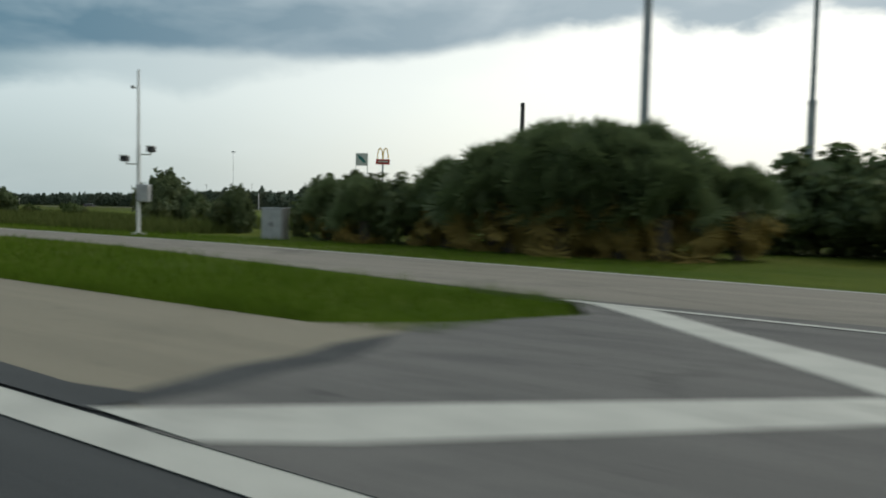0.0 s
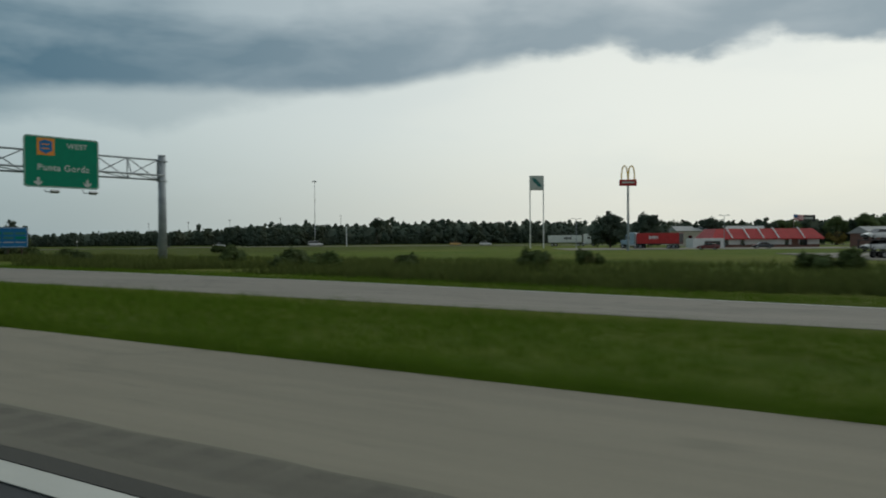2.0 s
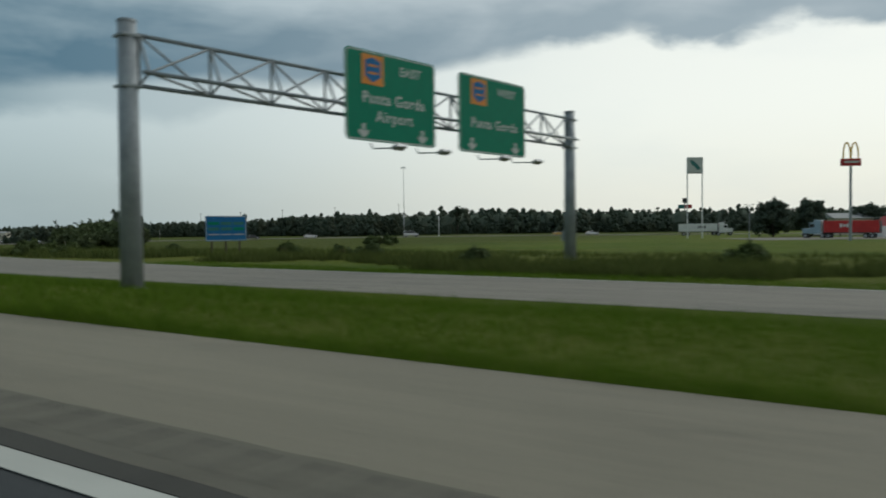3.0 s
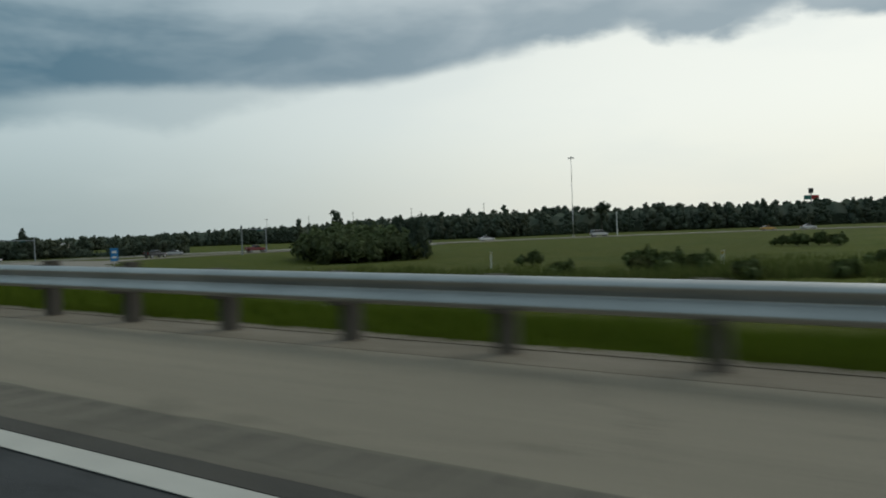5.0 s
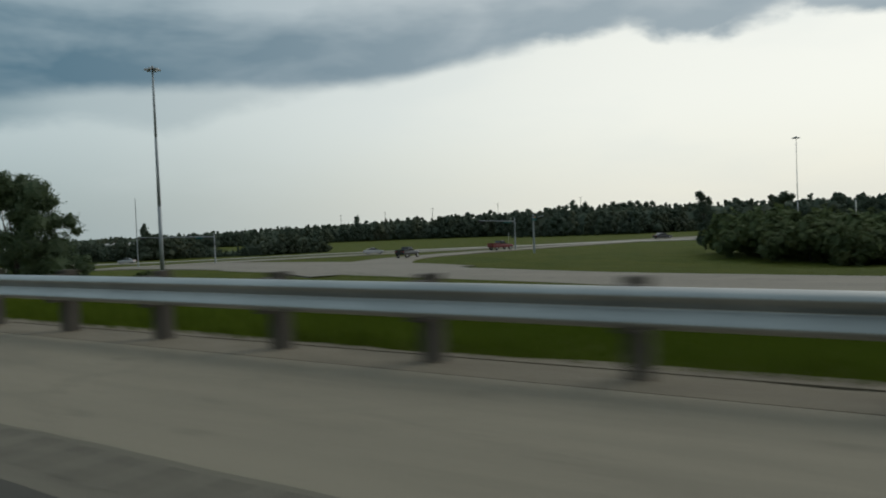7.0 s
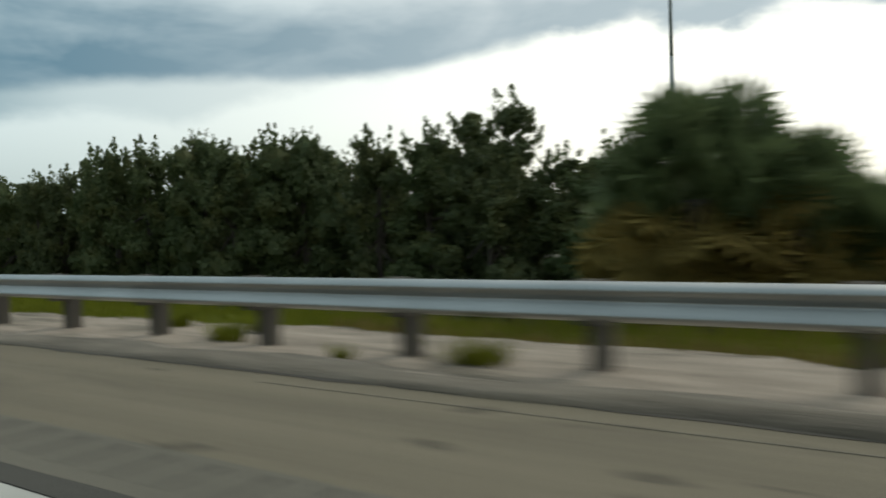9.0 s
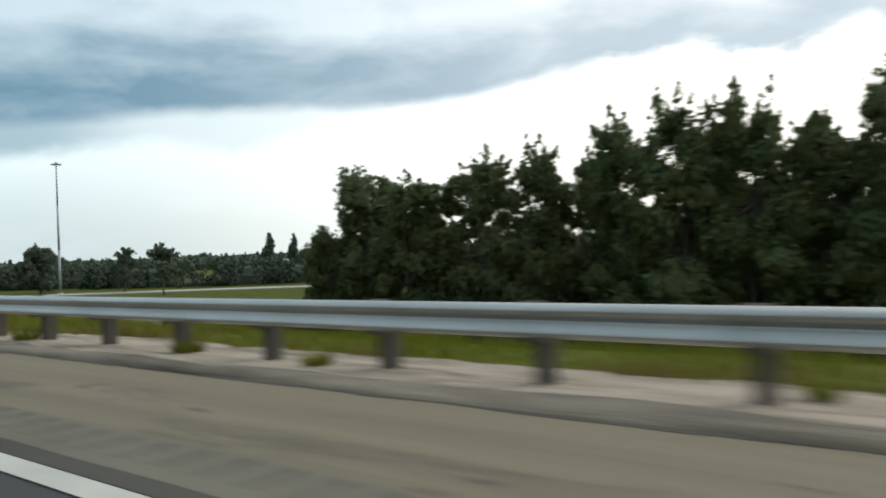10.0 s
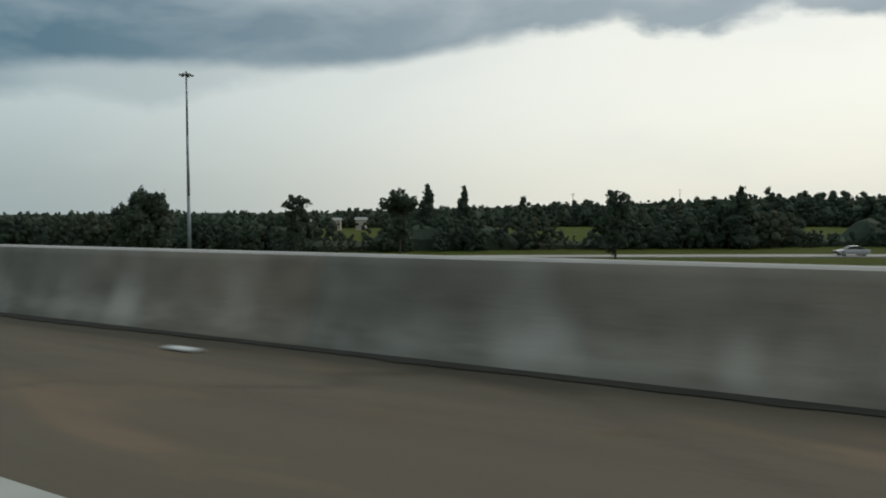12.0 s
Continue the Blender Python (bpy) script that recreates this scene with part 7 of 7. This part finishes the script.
# ---------------- restaurant, motel and tall signs ----------------
def restaurant():
    x, y = -102.4, 207.6
    t = tagged(empty("restaurant", flat_at(x, y, 31) @ Matrix.Diagonal((1.14, 1.0, 0.94, 1.0))), "low white restaurant with a red double-sloped roof", "building")
    part("wall", box(bmesh.new(), (0, 0, 1.4), (23, 11, 2.8), 0.03), M["white"], t)
    part("brick_base", box(bmesh.new(), (0, 0, 0.4), (23.1, 11.1, 0.8), 0.02), M["brick"], t)
    bm = bmesh.new()
    loft(bm, [[(-12.2, -6.6, 2.15), (12.2, -6.6, 2.15), (12.2, 6.6, 2.15), (-12.2, 6.6, 2.15)], [(-12.2, -6.6, 2.4), (12.2, -6.6, 2.4), (12.2, 6.6, 2.4), (-12.2, 6.6, 2.4)],
              [(-10.6, -4.4, 5.0), (10.6, -4.4, 5.0), (10.6, 4.4, 5.0), (-10.6, 4.4, 5.0)], [(-10.4, -4.2, 4.9), (10.4, -4.2, 4.9), (10.4, 4.2, 4.9), (-10.4, 4.2, 4.9)]])
    rf = part("roof", bm, M["redroof"], t)
    for px in (-4.6, -1.4, 1.9, 7.4, -8.2):
        b = bmesh.new()
        tube(b, (px + 0.5, -6.62, 2.42), (px - 0.1, -4.4, 5.02), 0.16, seg=6)
        tube(b, (px - 0.1, -4.4, 5.02), (px - 0.2, -4.0, 5.25), 0.16, seg=6)
        part("roof_rib", b, M["white"], rf)
    for px, ww in ((-9.3, 2.0), (-5.2, 0.9), (4.4, 0.8), (8.0, 1.6)):
        w = part("window", box(bmesh.new(), (px, -5.53, 1.35), (ww, 0.1, 1.7), 0.02), M["glass"], t)
        part("window_frame", box(bmesh.new(), (px, -5.56, 2.24), (ww + 0.2, 0.14, 0.1)), M["white"], w)
    part("door", box(bmesh.new(), (6.2, -5.53, 1.2), (1.5, 0.12, 2.2), 0.02), M["brick"], t)
    part("side_block", box(bmesh.new(), (-13.2, -4.6, 1.25), (6.6, 6, 2.5), 0.03), M["white"], t)
    part("side_opening", box(bmesh.new(), (-12.4, -7.62, 0.95), (3.4, 0.08, 1.7), 0.02), M["glass"], t)
    tagged(part("parking_lot", box(bmesh.new(), (-98, 190, float(natural_z(-98, 190)) + 0.0), (95, 26, 0.14), 0.02, Matrix.Rotation(radians(31), 3, "Z")), M["ramp"]), "pale parking lot before the restaurant", "parking lot", kind="structure")


restaurant()


def lorry_park():
    """A gravel slab that follows the lie of the land."""
    nu, nv, c, s = 24, 18, math.cos(radians(30)), math.sin(radians(30))
    flat = [(-50 + u * c - v * s, 128 + u * s + v * c) for v in np.linspace(-22, 22, nv) for u in np.linspace(-31, 31, nu)]
    top_v = [(x, y, float(natural_z(x, y)) + 0.08) for x, y in flat]
    low = [(x, y, z - 0.3) for x, y, z in top_v]
    n = nu * nv
    quads = [(r * nu + k, r * nu + k + 1, (r + 1) * nu + k + 1, (r + 1) * nu + k) for r in range(nv - 1) for k in range(nu - 1)]
    rim = [k for k in range(nu)] + [r * nu + nu - 1 for r in range(1, nv)] + [(nv - 1) * nu + k for k in range(nu - 2, -1, -1)] + [r * nu for r in range(nv - 2, 0, -1)]
    sides = [(a, a + n, b + n, b) for a, b in zip(rim, rim[1:] + rim[:1])]
    ob = data_part("lorry_park", top_v + low, quads + [tuple(n + k for k in q[::-1]) for q in quads] + sides, M["ramp"])
    tagged(ob, "pale gravel lorry park", "parking lot", kind="structure")


lorry_park()


def hut(x, y, turn, w, d, h, wall, roof, label, wins=3):
    t = tagged(empty("low_building", flat_at(x, y, turn)), label, "building")
    part("wall", box(bmesh.new(), (0, 0, h / 2), (w, d, h), 0.03), wall, t)
    bm = bmesh.new()
    loft(bm, [[(-w / 2 - 0.5, -d / 2 - 0.5, h), (-w / 2 - 0.5, d / 2 + 0.5, h), (-w / 2 - 0.5, 0, h + d * 0.16)], [(w / 2 + 0.5, -d / 2 - 0.5, h), (w / 2 + 0.5, d / 2 + 0.5, h), (w / 2 + 0.5, 0, h + d * 0.16)]])
    part("roof", bm, roof, t)
    for k in range(wins):
        px = -w * 0.36 + w * 0.72 * k / max(1, wins - 1)
        wd = part("window", box(bmesh.new(), (px, -d / 2 - 0.02, h * 0.58), (1.2, 0.08, 1.1), 0.01), M["glass"], t)
        part("window_sill", box(bmesh.new(), (px, -d / 2 - 0.06, h * 0.58 - 0.6), (1.4, 0.16, 0.08)), M["white"], wd)
    part("door", box(bmesh.new(), (w * 0.18, -d / 2 - 0.02, 1.05), (1.0, 0.08, 2.1), 0.01), M["darksteel"], t)
    part("porch_roof", box(bmesh.new(), (w * 0.18, -d / 2 - 0.9, 2.4), (3.0, 1.8, 0.1), 0.02), roof, t)
    for s in (-1, 1):
        part("porch_post", box(bmesh.new(), (w * 0.18 + 1.35 * s, -d / 2 - 1.7, 1.18), (0.1, 0.1, 2.36)), M["white"], t)


hut(-35.5, 86, 28, 10, 7, 2.7, M["brick"], M["greyroof"], "low brown-walled building with a pale roof")
hut(-22, 90, 28, 11, 7, 2.8, M["cream"], M["greyroof"], "low cream building with a flat pale roof")
hut(-72, 206, 30, 16, 10, 3.3, M["brick"], M["greyroof"], "long brown building with a pale roof", 6)
hut(-12, 182, 25, 26, 10, 2.7, M["cream"], M["greyroof"], "long cream building behind the lorry park", 6)
hut(-118, 236, 30, 26, 9, 4.5, M["cream"], M["greyroof"], "pale low building behind trees", 5)
for x, y, w, h in ((-651, 256, 5.4, 4.0), (-639, 262, 6.0, 4.4), (-630, 270, 4.6, 4.6)):
    hut(x, y, 35, w, 7, h, M["cream"], M["greyroof"], "pale small house among far trees", 2)


def arch_sign():
    x, y = -117.2, 148.2
    z = float(natural_z(x, y))
    t = tagged(empty("restaurant_sign", pose(x, y, z, 0, 0, 33)), "tall pole sign with yellow hoops over a red board", "sign")
    h = 15.7 - z
    part("pole", tube(bmesh.new(), (0, 0, -0.4), (0, 0, h - 3.0), 0.26, 0.20, 14), M["greysteel"], t)
    part("board", box(bmesh.new(), (0, 0, h - 3.35), (3.4, 0.5, 1.25), 0.06), M["red"], t)
    part("text_bar", box(bmesh.new(), (0, -0.262, h - 3.3), (2.5, 0.02, 0.32)), M["signwhite"], t)
    for s in (-1, 1):
        bm = bmesh.new()
        pts = [Vector((s * 0.68 + 0.62 * math.cos(a) * 1.0, 0, h - 2.75 + 2.75 * abs(math.sin(a)) ** 0.7)) for a in [math.pi * k / 14 for k in range(15)]]
        for p, q in zip(pts, pts[1:]):
            tube(bm, p, q, 0.13, seg=8)
        part("hoop", bm, M["yellow"], t)


arch_sign()


def green_board():
    x, y = -152.3, 182.2
    z = float(natural_z(x, y))
    t = tagged(empty("board_sign", pose(x, y, z, 0, 0, 33)), "square pale board with a green shape on two legs", "sign")
    h = 17.8 - z
    for s in (-1, 1):
        part("leg", tube(bmesh.new(), (1.75 * s, 0, -0.4), (1.75 * s, 0, h - 0.2), 0.16, 0.14, 12), M["white"], t)
    part("crossbar", box(bmesh.new(), (0, 0, h - 3.75), (3.8, 0.2, 0.2)), M["greysteel"], t)
    b = part("board", box(bmesh.new(), (0, -0.1, h - 1.85), (3.7, 0.5, 3.6), 0.05), M["signwhite"], t)
    part("green_shape", sheet(bmesh.new(), [(-1.3, h - 0.6), (-0.3, h - 0.9), (0.6, h - 1.8), (1.4, h - 2.9), (0.4, h - 3.0), (-0.2, h - 2.2), (-0.9, h - 1.7)], -0.37, -0.352), M["teal"], b)


green_board()


def cross_sign():
    x, y = -233.6, 473
    z = float(natural_z(x, y))
    t = tagged(empty("station_sign", pose(x, y, z, 0, 0, 33)), "tall pole sign with green and red boards", "sign")
    h = 18.6 - z
    part("pole", tube(bmesh.new(), (0, 0, -0.4), (0, 0, h - 2), 0.35, 0.3, 12), M["greysteel"], t)
    part("upper_board", box(bmesh.new(), (0, 0, h - 1.3), (2.6, 0.5, 2.9), 0.05), M["darksteel"], t)
    part("green_board", box(bmesh.new(), (-2.0, 0, h - 5.0), (4.0, 0.5, 2.4), 0.05), M["teal"], t)
    part("red_board", box(bmesh.new(), (2.3, 0, h - 5.0), (4.2, 0.5, 2.4), 0.05), M["red"], t)
    part("lower_board", box(bmesh.new(), (0, 0, h - 8.2), (3.4, 0.5, 1.6), 0.05), M["darksteel"], t)


cross_sign()


def motel_sign():
    x, y = -104.3, 342
    z = float(natural_z(x, y))
    t = tagged(empty("motel_sign", pose(x, y, z, 0, 0, 33)), "dark rectangular pole sign behind the restaurant", "sign")
    part("pole", tube(bmesh.new(), (0, 0, -0.4), (0, 0, 8.6), 0.25, 0.2, 12), M["greysteel"], t)
    part("board", box(bmesh.new(), (0, 0, 10.1), (6.4, 0.5, 2.7), 0.06), M["darksteel"], t)
    part("text_bar", box(bmesh.new(), (0, -0.262, 10.2), (4.6, 0.02, 0.8)), M["alu"], t)


motel_sign()


def flagpole():
    x, y = -94.4, 212
    z = float(natural_z(x, y))
    t = tagged(empty("flagpole", pose(x, y, z, 0, 0, 33)), "slender flagpole flying a striped flag", "flagpole")
    part("pole", tube(bmesh.new(), (0, 0, -0.3), (0, 0, 8.6), 0.07, 0.04, 10), M["alu"], t)
    n = 10
    flag = empty("flag")
    flag.parent = t
    for k in range(7):
        V = []
        for i in range(n + 1):
            px = 2.6 * i / n
            for dz in (0, 0.2):
                V.append((px, 0.14 * math.sin(px * 3.2), 8.3 - 0.2 * k - dz - 0.06 * px))
        F = [(2 * i, 2 * i + 1, 2 * i + 3, 2 * i + 2) for i in range(n)]
        data_part("stripe", V, F, M["red"] if k % 2 == 0 else M["white"], flag)
    part("canton", box(bmesh.new(), (0.5, 0, 7.9), (1.0, 0.24, 0.75), 0.05), M["blue"], flag)


flagpole()


def lot_lamp(x, y, top_z):
    z = float(natural_z(x, y))
    t = tagged(empty("parking_lamp", pose(x, y, z, 0, 0, 33)), "parking lot lamp with two heads", "street lamp", "parking lot lamps")
    h = top_z - z
    part("pole", tube(bmesh.new(), (0, 0, -0.3), (0, 0, h), 0.09, 0.06, 10), M["greysteel"], t)
    for s in (-1, 1):
        part("arm", tube(bmesh.new(), (0, 0, h - 0.15), (0.7 * s, 0, h), 0.035, seg=8), M["greysteel"], t)
        part("lamp_head", box(bmesh.new(), (0.85 * s, 0, h), (0.5, 0.3, 0.14), 0.03), M["darksteel"], t)


for x, y, z in ((-103, 169.1, 6.1), (-70, 178, 6.6), (-139, 176, 6.2), (-48, 160, 7.0)):
    lot_lamp(x, y, z)
